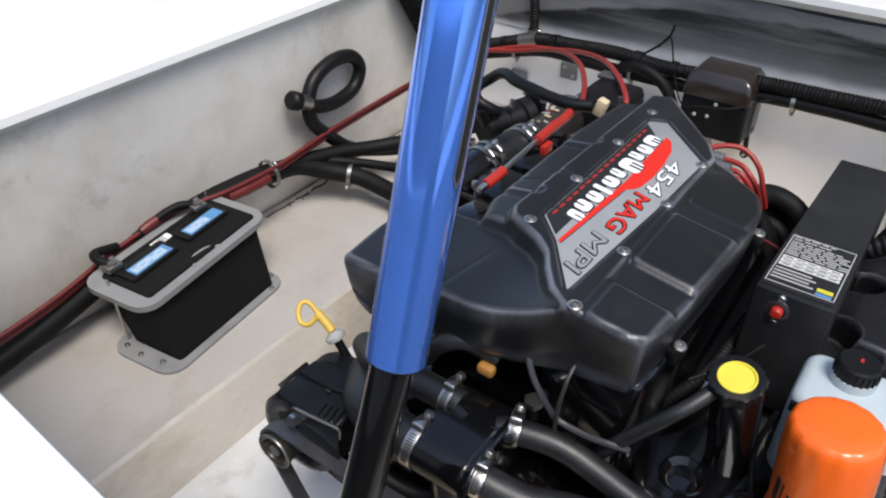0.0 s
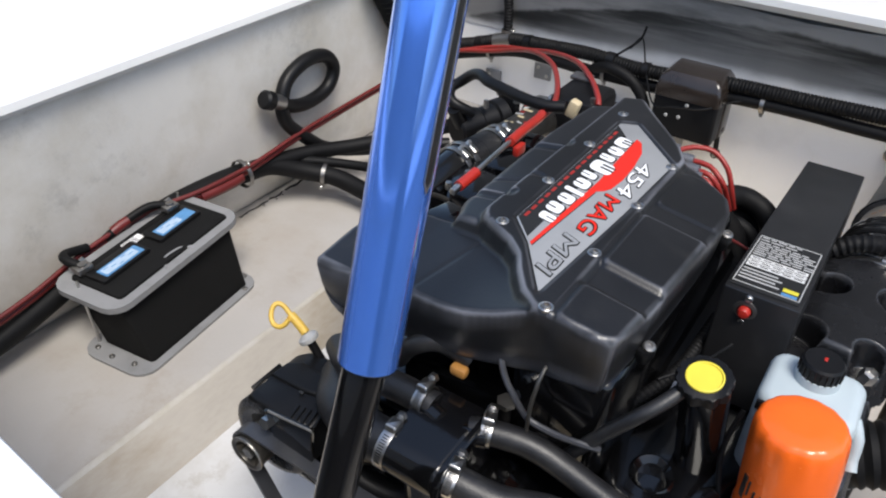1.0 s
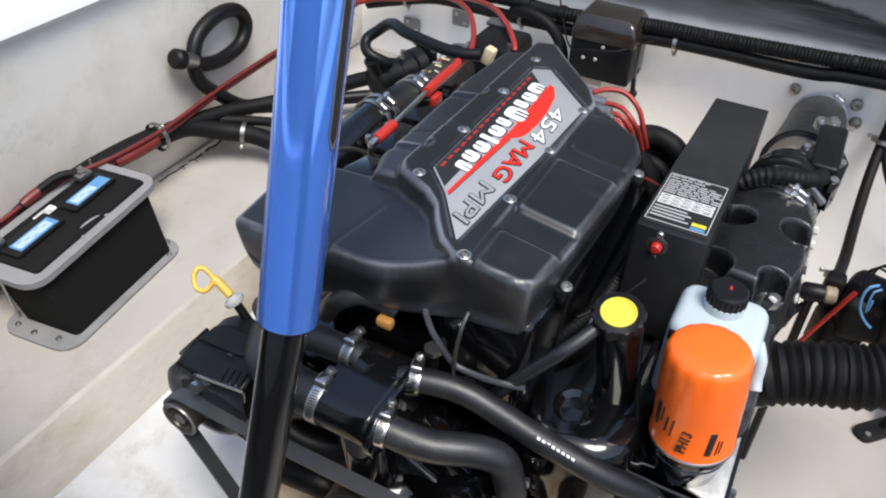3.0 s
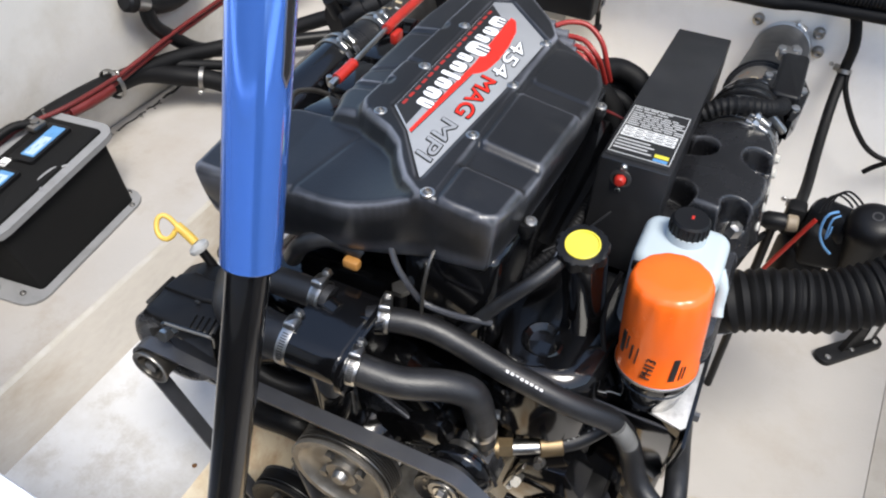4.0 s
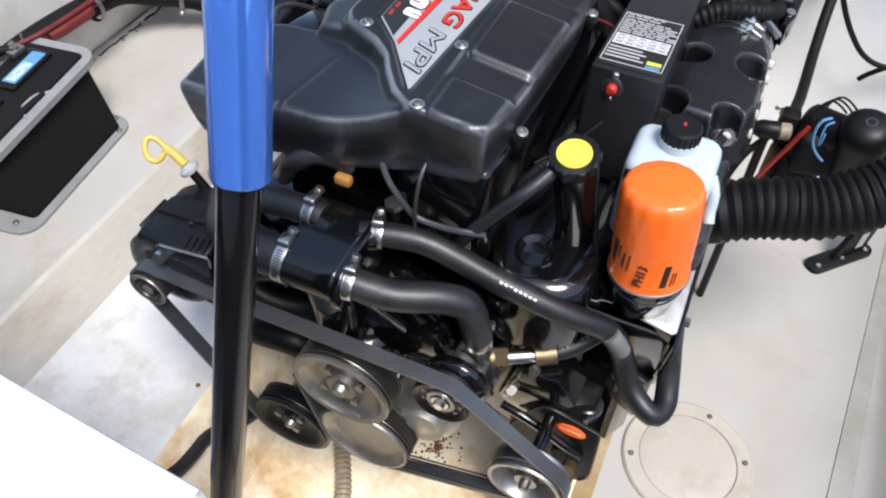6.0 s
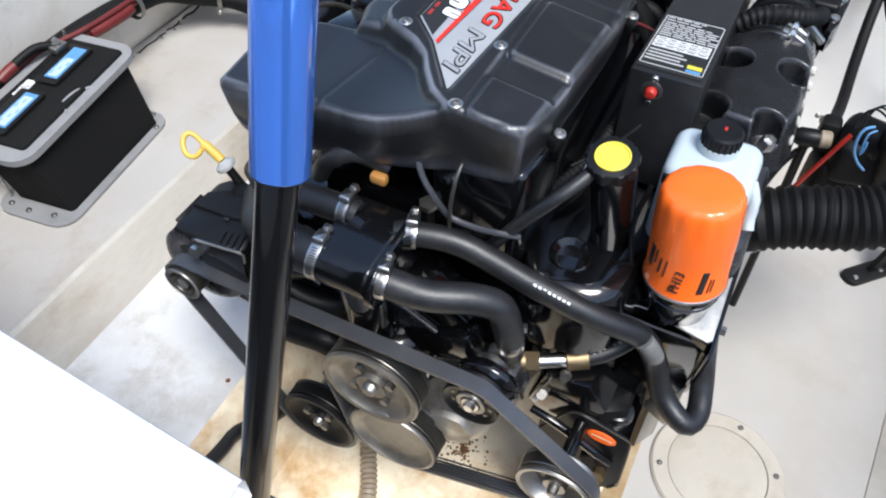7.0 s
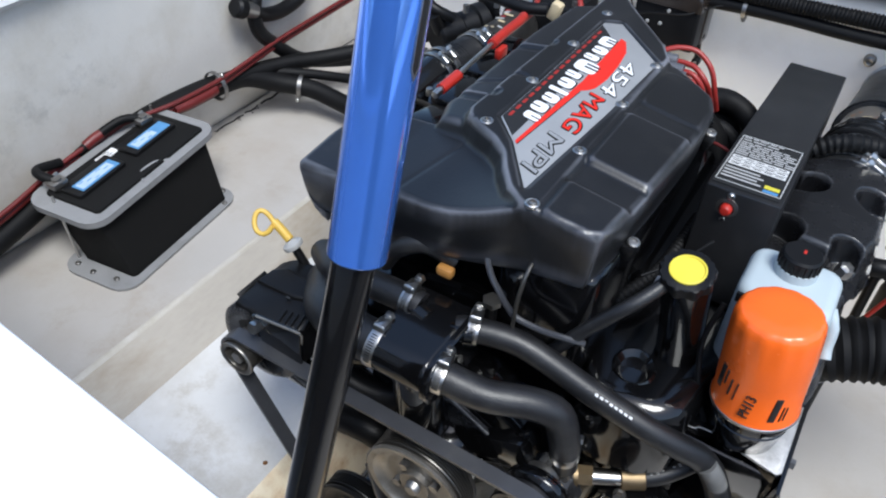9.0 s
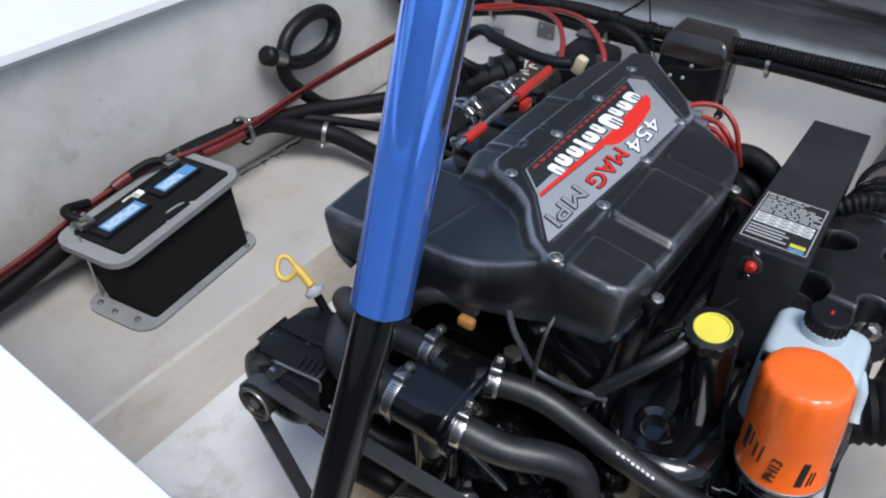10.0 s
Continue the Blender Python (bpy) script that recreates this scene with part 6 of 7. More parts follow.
# brass fitting and oil line
oil = thing("oil_line", "rubber oil line with brass and steel fittings", "hose", (-0.05, 0.5, 0.31))
part("nut", cyl(B(), (-0.104, 0.48, 0.315), (-0.088, 0.487, 0.316), 0.0125, n=6), BRASS, oil, "brass nut")
part("nut_collar", cyl(B(), (-0.108, 0.478, 0.3147), (-0.1035, 0.4802, 0.315), 0.0142, n=20), BRASS, oil)
part("steel_pipe", cyl(B(), (-0.09, 0.486, 0.316), (-0.055, 0.504, 0.318), 0.0095, n=16), STEEL, oil, "bright steel pipe")
part("brass_ferrule", cyl(B(), (-0.06, 0.502, 0.318), (-0.036, 0.515, 0.321), 0.0145, n=18, bev=0.001), BRASS, oil, "brass ferrule")
part("line", sweep(B(), [(-0.04, 0.513, 0.32), (-0.02, 0.527, 0.326), (0.005, 0.555, 0.338), (0.03, 0.60, 0.35)], 0.0115, 14), RUBBER, oil)
for k in range(8):
    q = Vector((-0.030, 0.5145, 0.3335)).lerp(Vector((0.002, 0.5455, 0.3475)), k / 7.0)
    if k != 3:
        part("print_bar", box(B(), q, (0.0030, 0.0016 + 0.0028 * (k % 2), 0.0010), 0.0002, Matrix.Rotation(radians(44), 4, "Z") @ Matrix.Rotation(radians(-20), 4, "X")), LABELGREY, oil)
for q in ((-0.112, 0.468, 0.325), (-0.0530, 0.490, 0.3065)):
    t = thing("oil_plug", "small steel plug bolt on the block", "bolt", q, "plug bolts")
    part("head", cyl(B(), q, (q[0], q[1] - 0.012, q[2] + 0.006), 0.0055, n=6), DULLSTEEL, t)
    part("washer", cyl(B(), q, (q[0], q[1] - 0.003, q[2] + 0.001), 0.0075, n=14), DULLSTEEL, t)

# steering pump reservoir
ps = thing("steering_pump", "black power steering pump with cap and orange sticker", "pump", (0.015, 0.5, 0.15))
bm = prism(B(), rounded(-0.045, 0.49, 0.044, 0.60, 0.025, 6), 0.08, 0.172, 0.018, seg=4)
part("body", bm, BLACK, ps)
# front plate: an upright sheet with a rounded upper edge and a thin bright rim
pm = Matrix.Translation((0.0, 0.475, 0.226)) @ Matrix.Rotation(radians(84), 4, "X")
shape = [(-0.070, -0.040), (-0.056, -0.012), (-0.042, 0.012), (-0.032, 0.024), (-0.022, 0.027), (-0.012, 0.026), (0.040, 0.014), (0.0445, 0.010), (0.0465, 0.002), (0.049, -0.078), (0.046, -0.092), (0.038, -0.104), (0.028, -0.110), (0.016, -0.104), (-0.02, -0.075)]
part("front_plate", prism(B(), shape, -0.004, 0.0, 0.001, pm), SATIN, ps)
part("plate_rim", sweep(B(), [pm @ Vector((x, y, 0.0005)) for x, y in shape[1:12]], 0.0011, 8, 0.004), PULLEY, ps, "bare worn rim")
part("adjuster_bar", sweep(B(), [(-0.082, 0.466, 0.238), (-0.055, 0.463, 0.236), (-0.02, 0.462, 0.222), (0.012, 0.462, 0.203), (0.030, 0.466, 0.188)], 0.006, 12), BLACK, ps, "gloss black adjuster bar")
part("cap", lathe(B(), (0.0165, 0.541, 0.165), (0, -0.05, 1), [(0, 0), (0.0195, 0), (0.0195, 0.014), (0.0212, 0.016), (0.0217, 0.019), (0.0212, 0.029), (0.0195, 0.0335), (0.0185, 0.0345), (0.0105, 0.0355), (0.0095, 0.0345), (0.006, 0.0347), (0.005, 0.0365), (0, 0.037)], 32), CAST, ps, "black moulded cap with a round centre mark")
part("sticker", prism(B(), [(0.0188 * math.cos(a), 0.0098 * math.sin(a)) for a in (2 * math.pi * k / 28 for k in range(28))], 0, 0.0015, 0, pm @ Matrix.Translation((0.0105, 0.000, 0.0005)) @ Matrix.Rotation(radians(-3), 4, "Z")), ORANGE, ps, "oval orange sticker")
part("sticker_line", prism(B(), [(-0.014, -0.0006), (0.014, -0.0016), (0.014, 0.0), (-0.014, 0.0009)], 0.0016, 0.0021, 0, pm @ Matrix.Translation((0.0105, 0.000, 0.0005))), TAN, ps)
part("bolt", cyl(B(), (0.021, 0.474, 0.152), (0.021, 0.452, 0.160), 0.010, n=6), BRASS, ps)
part("bolt_boss", cyl(B(), (0.004, 0.475, 0.172), (0.004, 0.460, 0.176), 0.012, n=16, bev=0.002), SATIN, ps)
part("mount_casting", prism(B(), [(-0.095, 0.225), (-0.078, 0.295), (-0.02, 0.308), (0.006, 0.268), (-0.005, 0.20), (-0.05, 0.185)], 0, 0.05, 0.008, Matrix.Translation((0, 0.533, 0)) @ Matrix.Rotation(radians(90), 4, "X")), BLACK, ps, "gloss black mounting casting")
part("casting_bolt", cyl(B(), (-0.0755, 0.484, 0.2575), (-0.0755, 0.474, 0.2615), 0.0062, n=6), BOLTCREAM, ps, "pale painted bolt")
part("casting_bolt", cyl(B(), (-0.083, 0.484, 0.238), (-0.083, 0.478, 0.240), 0.0036, n=6), BOLTCREAM, ps, "pale painted bolt")
part("casting_rib", box(B(), (-0.072, 0.480, 0.290), (0.004, 0.01, 0.022), 0.0015, Matrix.Rotation(radians(20), 4, "Y")), PULLEY, ps)
part("bracket", box(B(), (0.066, 0.59, 0.19), (0.038, 0.02, 0.09), 0.004, Matrix.Rotation(radians(-25), 4, "Z")), DULLSTEEL, ps, "bare steel bracket")

# ---- lifting ram in front of everything ----
ram = thing("lifting_ram", "blue tube lifting ram with black rod before the engine", "lifting ram", (-0.312, 0.20, 0.26))
RA, RB = Vector((-0.2745, 0.317, 0.685)), Vector((-0.2745, 0.452, 1.11))
rd = (RB - RA).normalized()
RA = RA + rd * 0.0075
part("tube", lathe(B(), RA, rd, [(0, 0.0005), (0.0225, 0.0), (0.0238, 0.0015), (0.0238, 0.46), (0, 0.46)], 48), BLUE, ram, "glossy blue anodised tube")
RC = Vector((-0.318, 0.195, 0.235))
part("rod", lathe(B(), RC, RA + rd * 0.02 - RC, [(0, 0), (0.0175, 0), (0.0178, (RA - RC).length), (0.0178, (RA - RC).length + 0.02)], 36), RODBLACK, ram, "glossy black rod")
part("seal", lathe(B(), RA - rd * 0.0012, rd, [(0.0178, 0), (0.0222, 0), (0.0222, 0.0025), (0.0178, 0.0025)], 36), RODBLACK, ram)
part("foot", prism(B(), rounded(-0.34, 0.165, -0.296, 0.225, 0.012), 0.16, 0.24, 0.006), DULLSTEEL, ram)
part("foot_bracket", box(B(), (-0.33, 0.19, 0.115), (0.05, 0.06, 0.11), 0.004), DULLSTEEL, ram)
part("foot_post", box(B(), (-0.33, 0.19, -0.03), (0.04, 0.05, 0.20), 0.004), DULLSTEEL, ram)
# long sunk slot with a bright pointed end along the tube
sdir = Vector((1.0, -0.10, 0.0))
sdir = (sdir - rd * sdir.dot(rd)).normalized()
tdir = rd.cross(sdir)
sm = Matrix((tdir, rd, sdir)).transposed().to_4x4()
sm = Matrix.Translation(RA + rd * 0.1495 + sdir * 0.0222) @ sm
part("slot", prism(B(), [(-0.0032, 0.006), (0, 0.0), (0.0032, 0.006), (0.0032, 0.33), (-0.0032, 0.33)], 0.0, 0.0022, 0.0004, sm), PRINTBLACK, ram, "long dark slot with a bright rim")
part("slot_rim", ring_prism(B(), [(-0.0041, 0.005), (0, -0.004), (0.0041, 0.005), (0.0041, 0.33), (-0.0041, 0.33)], [(-0.0033, 0.006), (0, 0.0), (0.0033, 0.006), (0.0033, 0.33), (-0.0033, 0.33)], 0.0, 0.0026, sm), STEEL, ram)

# ---- battery in its tray ----
bat = thing("battery_box", "black battery case in a grey painted metal tray", "battery tray", (-1.02, 0.63, 0.15))
bm_ = Matrix.Translation((-1.016, 0.629, 0.15)) @ Matrix.Rotation(radians(7), 4, "Z")


def loft(bm, outlines):
    vs = [[bm.verts.new(p) for p in o] for o in outlines]
    k = len(vs[0])
    for a, b in zip(vs, vs[1:]):
        for i in range(k):
            bm.faces.new((a[i], a[(i + 1) % k], b[(i + 1) % k], b[i]))
    bm.faces.new(vs[0][::-1])
    bm.faces.new(vs[-1])
    return bm


def lifted(poly, z, dx=0.0):
    return [bm_ @ Vector((x + dx, y, z)) for x, y in poly]


part("case", loft(B(), [lifted(rounded(-0.058, -0.128, 0.058, 0.126, 0.006), 0.004), lifted(rounded(-0.058, -0.137, 0.058, 0.140, 0.006), 0.132, -0.034)]), FLATBLACK, bat, "matt black tapering battery case")
bm = ring_prism(B(), rounded(-0.082, -0.168, 0.076, 0.150, 0.036), rounded(-0.060, -0.130, 0.060, 0.128, 0.010), 0.001, 0.006, bm_)
base = part("base_flange", bm, GREY, bat, "grey flange screwed to the floor")
for x, y in ((0.034, -0.147), (-0.015, -0.152), (-0.055, -0.147), (0.0675, 0.11), (0.040, 0.140)):
    screw(base, bm_ @ Vector((x, y, 0.008)), (0, 0, 1), 0.005, DULLSTEEL)
tm = bm_ @ Matrix.Translation((-0.036, 0.004, 0.132)) @ Matrix.Rotation(radians(2), 4, "X")
part("top_frame", ring_prism(B(), rounded(-0.083, -0.163, 0.078, 0.160, 0.035), rounded(-0.062, -0.134, 0.057, 0.140, 0.016), -0.004, 0.008, tm), GREY, bat, "grey painted retaining frame")
part("frame_handle", sweep(B(), [tm @ Vector(q) for q in ((0.066, -0.034, 0.006), (0.050, -0.022, 0.010), (0.047, -0.010, 0.012), (0.050, 0.014, 0.012), (0.056, 0.026, 0.010), (0.066, 0.040, 0.006))], 0.0032, 10), GREY, bat)
for y in (-0.13, 0.145):
    part("stay_rod", cyl(B(), tm @ Vector((-0.072 if y > 0 else -0.03, y - 0.012 if y < 0 else y, -0.13)), tm @ Vector((-0.072 if y > 0 else -0.03, y - 0.012 if y < 0 else y, 0.02)), 0.0025, n=8), STEEL, bat)
cell = thing("battery", "black starter battery with blue labels and clamped terminals", "battery", tm @ Vector((0, 0, -0.02)))
part("lid", prism(B(), rounded(-0.060, -0.134, 0.060, 0.138, 0.008), -0.01, 0.014, 0.004, tm), FLATBLACK, cell)
for y in (-0.066, 0.066):
    q = part("vent_cover", prism(B(), rounded(-0.036, y - 0.056, 0.014, y + 0.052, 0.006), 0.014, 0.021, 0.002, tm), SATIN, cell)
    part("blue_label", prism(B(), rounded(-0.019, y - 0.043, 0.008, y + 0.043, 0.001), 0.021, 0.0218, 0, tm), LABELBLUE, q, "bright blue and white label")
    part("label_panel", prism(B(), rounded(-0.015, y - 0.039, 0.004, y + (0.034 if y < 0 else 0.012), 0.001), 0.0218, 0.0222, 0, tm), LABELPALE, q)
    for k in range(5):
        part("print_bar", prism(B(), [(-0.0125 + 0.006 * (k % 3), y - 0.034 + 0.013 * k), (-0.0105 + 0.006 * (k % 3), y - 0.034 + 0.013 * k), (-0.0105 + 0.006 * (k % 3), y - 0.024 + 0.013 * k), (-0.0125 + 0.006 * (k % 3), y - 0.024 + 0.013 * k)], 0.0222, 0.0225, 0, tm), LABELBLUE, q)
part("code_sticker", prism(B(), rounded(-0.047, -0.030, -0.030, 0.012, 0.001), 0.014, 0.0150, 0, tm), WHITE, cell, "white code sticker")
for k in range(5):
    part("code_bar", prism(B(), [(-0.045 + 0.003 * k, -0.027), (-0.0439 + 0.003 * k, -0.027), (-0.0439 + 0.003 * k, 0.001), (-0.045 + 0.003 * k, 0.001)], 0.0150, 0.0153, 0, tm), PRINTBLACK, cell)
for y, z in ((-0.115, 0.014), (0.095, 0.014)):
    post = part("terminal", cyl(B(), tm @ Vector((-0.042, y, z)), tm @ Vector((-0.042, y, z + 0.022)), 0.0085, 0.0075, 14), DULLSTEEL, cell, "dull lead terminal with clamp")
    part("terminal_clamp", box(B(), tm @ Vector((-0.044, y, z + 0.012)), (0.026, 0.03, 0.012), 0.003), DULLSTEEL, post)
    part("clamp_bolt", cyl(B(), tm @ Vector((-0.058, y - 0.014, z + 0.012)), tm @ Vector((-0.058, y + 0.016, z + 0.016)), 0.004, n=6), STEEL, post)
hose("negative_cable", [tm @ Vector(q) for q in ((-0.05, -0.115, 0.028), (-0.075, -0.12, 0.035), (-0.095, -0.105, 0.03), (-0.10, -0.06, 0.012))] , 0.0085, "black battery cable bent over the tray rim", "cable", LOOM, "battery cables")
hose("positive_cable", [tm @ Vector(q) for q in ((-0.05, 0.095, 0.028), (-0.068, 0.07, 0.034), (-0.085, 0.03, 0.024), (-0.10, -0.02, 0.005))], 0.008, "black cable from the battery's positive post", "cable", LOOM, "battery cables")
hose("red_boot", [tm @ Vector(q) for q in ((-0.084, 0.028, 0.023), (-0.088, 0.012, 0.02), (-0.093, -0.005, 0.014))], 0.0095, "red rubber cable boot beside the battery", "cable boot", REDWIRE, "battery cables")

# ---- cables and hoses along the battery side ----
hose("battery_loom", [(-1.14, -0.30, 0.17), (-1.135, 0.10, 0.185), (-1.14, 0.31, 0.204), (-1.142, 0.42, 0.222), (-1.148, 0.53, 0.245), (-1.155, 0.62, 0.262), (-1.155, 0.75, 0.275), (-1.15, 0.86, 0.275), (-1.145, 0.95, 0.268)], 0.022, "thick black cable loom along the hull side", "loom", LOOM, "hull looms")
for dz, dx in ((0.0, 0.0), (0.013, 0.006)):
    hose("red_cable", [(-1.13 + dx, -0.30, 0.215 + dz), (-1.125 + dx, 0.10, 0.232 + dz), (-1.128 + dx, 0.31, 0.248 + dz), (-1.135 + dx, 0.43, 0.258 + dz), (-1.148 + dx, 0.55, 0.275 + dz), (-1.15 + dx, 0.68, 0.286 + dz), (-1.125 + dx, 0.80, 0.287 + dz), (-1.12 + dx, 0.91, 0.286 + dz), (-1.12 + dx, 0.98, 0.290 + dz), (-1.12 + dx, 1.13, 0.303 + dz), (-1.12 + dx, 1.42, 0.313 + dz), (-1.11 + dx, 1.66, 0.325 + dz)], 0.0045 if dz else 0.0065, "red battery cable running aft along the hull side", "cable", REDWIRE, "red cables")
hose("red_sleeve", [(-1.122, 0.80, 0.284), (-1.117, 0.84, 0.283), (-1.116, 0.885, 0.282), (-1.117, 0.905, 0.283)], 0.0115, "thick maroon sleeve over the battery cables", "sleeve", REDWIRE, "red cables")
hose("hull_loom", [(-1.145, 0.93, 0.268), (-1.13, 1.00, 0.262), (-1.09, 1.06, 0.235), (-1.03, 1.10, 0.22), (-0.95, 1.11, 0.205), (-0.85, 1.10, 0.20), (-0.72, 1.08, 0.22), (-0.62, 1.05, 0.26)], 0.021, "thick black loom bending off to the engine", "loom", LOOM, "hull looms")
hose("hull_loom", [(-1.14, 0.94, 0.275), (-1.125, 1.02, 0.268), (-1.10, 1.10, 0.262), (-1.05, 1.19, 0.255), (-0.97, 1.27, 0.27), (-0.88, 1.33, 0.30), (-0.78, 1.36, 0.33)], 0.017, "black loom crossing the corner of the bay", "loom", LOOM, "hull looms")
hose("hull_loom", [(-1.12, 1.06, 0.255), (-1.04, 1.12, 0.245), (-0.96, 1.15, 0.245), (-0.85, 1.16, 0.26), (-0.74, 1.14, 0.30)], 0.011, "black loom crossing the corner of the bay", "loom", LOOM, "hull looms")
coil = hose("drain_hose", [(-1.13, 1.053, 0.395), (-1.135, 1.088, 0.372), (-1.14, 1.148, 0.358), (-1.14, 1.213, 0.37), (-1.14, 1.240, 0.41), (-1.14, 1.213, 0.448), (-1.14, 1.153, 0.456), (-1.14, 1.093, 0.435), (-1.135, 1.063, 0.395), (-1.13, 1.063, 0.345), (-1.125, 1.105, 0.295), (-1.11, 1.16, 0.245), (-1.08, 1.24, 0.215), (-1.02, 1.34, 0.20), (-0.93, 1.42, 0.20)], 0.0158, "looped black drain hose hung on the hull side", mat=SATIN, n=18)
part("steel_nipple", cyl(B(), (-1.13, 1.058, 0.393), (-1.13, 1.022, 0.412), 0.0165, n=18), STEEL, coil, "bright steel nipple")
part("end_cap", lathe(B(), (-1.13, 1.028, 0.408), (0, -0.88, 0.47), [(0.016, 0), (0.021, 0.002), (0.021, 0.02), (0.016, 0.026), (0, 0.027)], 20), SATIN, coil)
p_clip((-1.133, 0.925, 0.277), (0.05, 1, 0), 0.030, (0.02, 0, 0.03))
p_clip((-1.05, 1.09, 0.226), (0.8, 0.4, -0.1), 0.023, (0.0, -0.02, -0.026))
# corrugated duct at the far corner
hose("corner_duct", [(-1.12, 1.385, 0.61), (-1.118, 1.42, 0.555), (-1.116, 1.47, 0.475), (-1.116, 1.52, 0.40), (-1.118, 1.555, 0.345), (-1.12, 1.57, 0.31)], 0.043, "black corrugated duct in the stern corner", "duct", LOOM, rib=0.006, pitch=0.016, n=20)

# ---- transom: looms, box, wires ----
hose("transom_conduit", [(-1.12, 1.70, 0.33), (-1.04, 1.70, 0.352), (-0.93, 1.70, 0.388), (-0.82, 1.70, 0.396), (-0.70, 1.70, 0.402), (-0.58, 1.70, 0.395), (-0.45, 1.70, 0.402), (-0.34, 1.70, 0.4135), (-0.20, 1.70, 0.4175), (-0.10, 1.70, 0.421), (0.02, 1.70, 0.4255), (0.10, 1.70, 0.429), (0.5, 1.70, 0.445)], 0.018, "black corrugated conduit across the transom", "conduit", LOOM, "transom looms", rib=0.0028, pitch=0.0075, n=16)
conduit = bpy.data.objects["transom_conduit"]
for x0, x1, z0, z1, m in ((-0.975, -0.925, 0.374, 0.389, DULLSTEEL), (-1.03, -1.01, 0.355, 0.361, SATIN), (-0.885, -0.865, 0.391, 0.394, SATIN), (-0.655, -0.635, 0.401, 0.400, SATIN), (-0.56, -0.545, 0.396, 0.397, SATIN)):
    part("tape_wrap", sweep(B(), [(x0, 1.70, z0), ((x0 + x1) / 2, 1.70, (z0 + z1) / 2), (x1, 1.70, z1)], 0.0195, 16), m, conduit)
p_clip((-0.943, 1.706, 0.408), (0, 0, 1), 0.0145, (0.018, 0, 0.0), "hose clips")
hose("transom_loom", [(-1.12, 1.71, 0.30), (-1.03, 1.705, 0.328), (-0.90, 1.70, 0.362), (-0.78, 1.70, 0.362), (-0.665, 1.70, 0.360), (-0.45, 1.705, 0.362), (-0.34, 1.70, 0.384), (-0.19, 1.70, 0.389), (-0.08, 1.70, 0.387), (0.03, 1.70, 0.389), (0.12, 1.70, 0.40), (0.5, 1.70, 0.41)], 0.015, "thick black cable loom across the transom", "loom", LOOM, "transom looms")
hose("drop_loom", [(-0.68, 1.69, 0.375), (-0.63, 1.665, 0.395), (-0.575, 1.66, 0.382), (-0.535, 1.66, 0.34), (-0.52, 1.655, 0.28), (-0.52, 1.64, 0.20), (-0.53, 1.60, 0.10)], 0.0135, "black loom dropping down the transom", "loom", LOOM, "transom looms")
hose("riser_loom", [(-0.975, 1.72, 0.62), (-0.962, 1.718, 0.54), (-0.950, 1.715, 0.47), (-0.945, 1.71, 0.43), (-0.942, 1.705, 0.395)], 0.013, "black corrugated conduit coming down from the deck", "conduit", LOOM, "transom looms", rib=0.002, pitch=0.008)
for x, z in ((-0.985, 0.342), (-0.655, 0.362), (-0.272, 0.386)):
    p_clip((x, 1.70, z), (1, 0, 0.05), 0.0175, (0, 0.0, -0.026))
for pts in ([(-1.12, 1.62, 0.325), (-1.03, 1.61, 0.362), (-0.927, 1.60, 0.388), (-0.86, 1.58, 0.413), (-0.793, 1.54, 0.44), (-0.714, 1.46, 0.472), (-0.636, 1.36, 0.498), (-0.572, 1.25, 0.512), (-0.52, 1.13, 0.532), (-0.492, 1.03, 0.556), (-0.479, 0.99, 0.576)],
            [(-1.11, 1.61, 0.335), (-0.93, 1.62, 0.392), (-0.814, 1.58, 0.424), (-0.706, 1.50, 0.467), (-0.604, 1.40, 0.504), (-0.531, 1.31, 0.517), (-0.487, 1.25, 0.512), (-0.478, 1.235, 0.503)]):
    hose("red_lead", pts, 0.0054, "red cable arching from the transom to the engine", "cable", LEADRED, "red leads")
tb = thing("transom_box", "black plastic relay box screwed to the transom", "relay box", (-0.43, 1.70, 0.27))
tbm = Matrix.Translation((-0.43, 1.69, 0.27))
part("body", prism(B(), rounded(-0.072, -0.055, 0.078, 0.058, 0.008), 0.012, 0.105, 0.004, tbm), SATIN, tb)
part("rear_half", prism(B(), rounded(-0.070, 0.0, 0.0815, 0.0585, 0.006), 0.010, 0.1045, 0.003, tbm), SMOKE, tb, "smoked brown rear half")
part("lid", loft(B(), [[tbm @ Vector((x, y, z)) for x, y in rounded(-0.074 + i, -0.058 + i, 0.08 - i, 0.058 - i * 0.2, 0.010)] for i, z in ((0, 0.105), (0, 0.125), (0.006, 0.15), (0.018, 0.162))]), SMOKE, tb, "smoked brown domed lid")
for x, z in ((-0.036, 0.061), (-0.006, 0.063), (0.008, 0.096)):
    screw(tb, tbm @ Vector((x, -0.056, z)), (0, -1, 0), 0.0042, LABELGREY)
part("data_plate", box(B(), (-0.4692, 1.744, 0.2224), (0.055, 0.006, 0.022), 0.001), LABELGREY, tb, "small grey data plate")
hose("grey_wire", [(-0.60, 1.70, 0.44), (-0.575, 1.70, 0.47), (-0.55, 1.69, 0.40), (-0.50, 1.63, 0.352), (-0.45, 1.615, 0.362), (-0.38, 1.62, 0.374), (-0.33, 1.68, 0.384), (-0.30, 1.69, 0.388)], 0.0020, "thin black wire looping past the relay box", "wire", SATIN, "transom wires", part_name="strand", n=8)
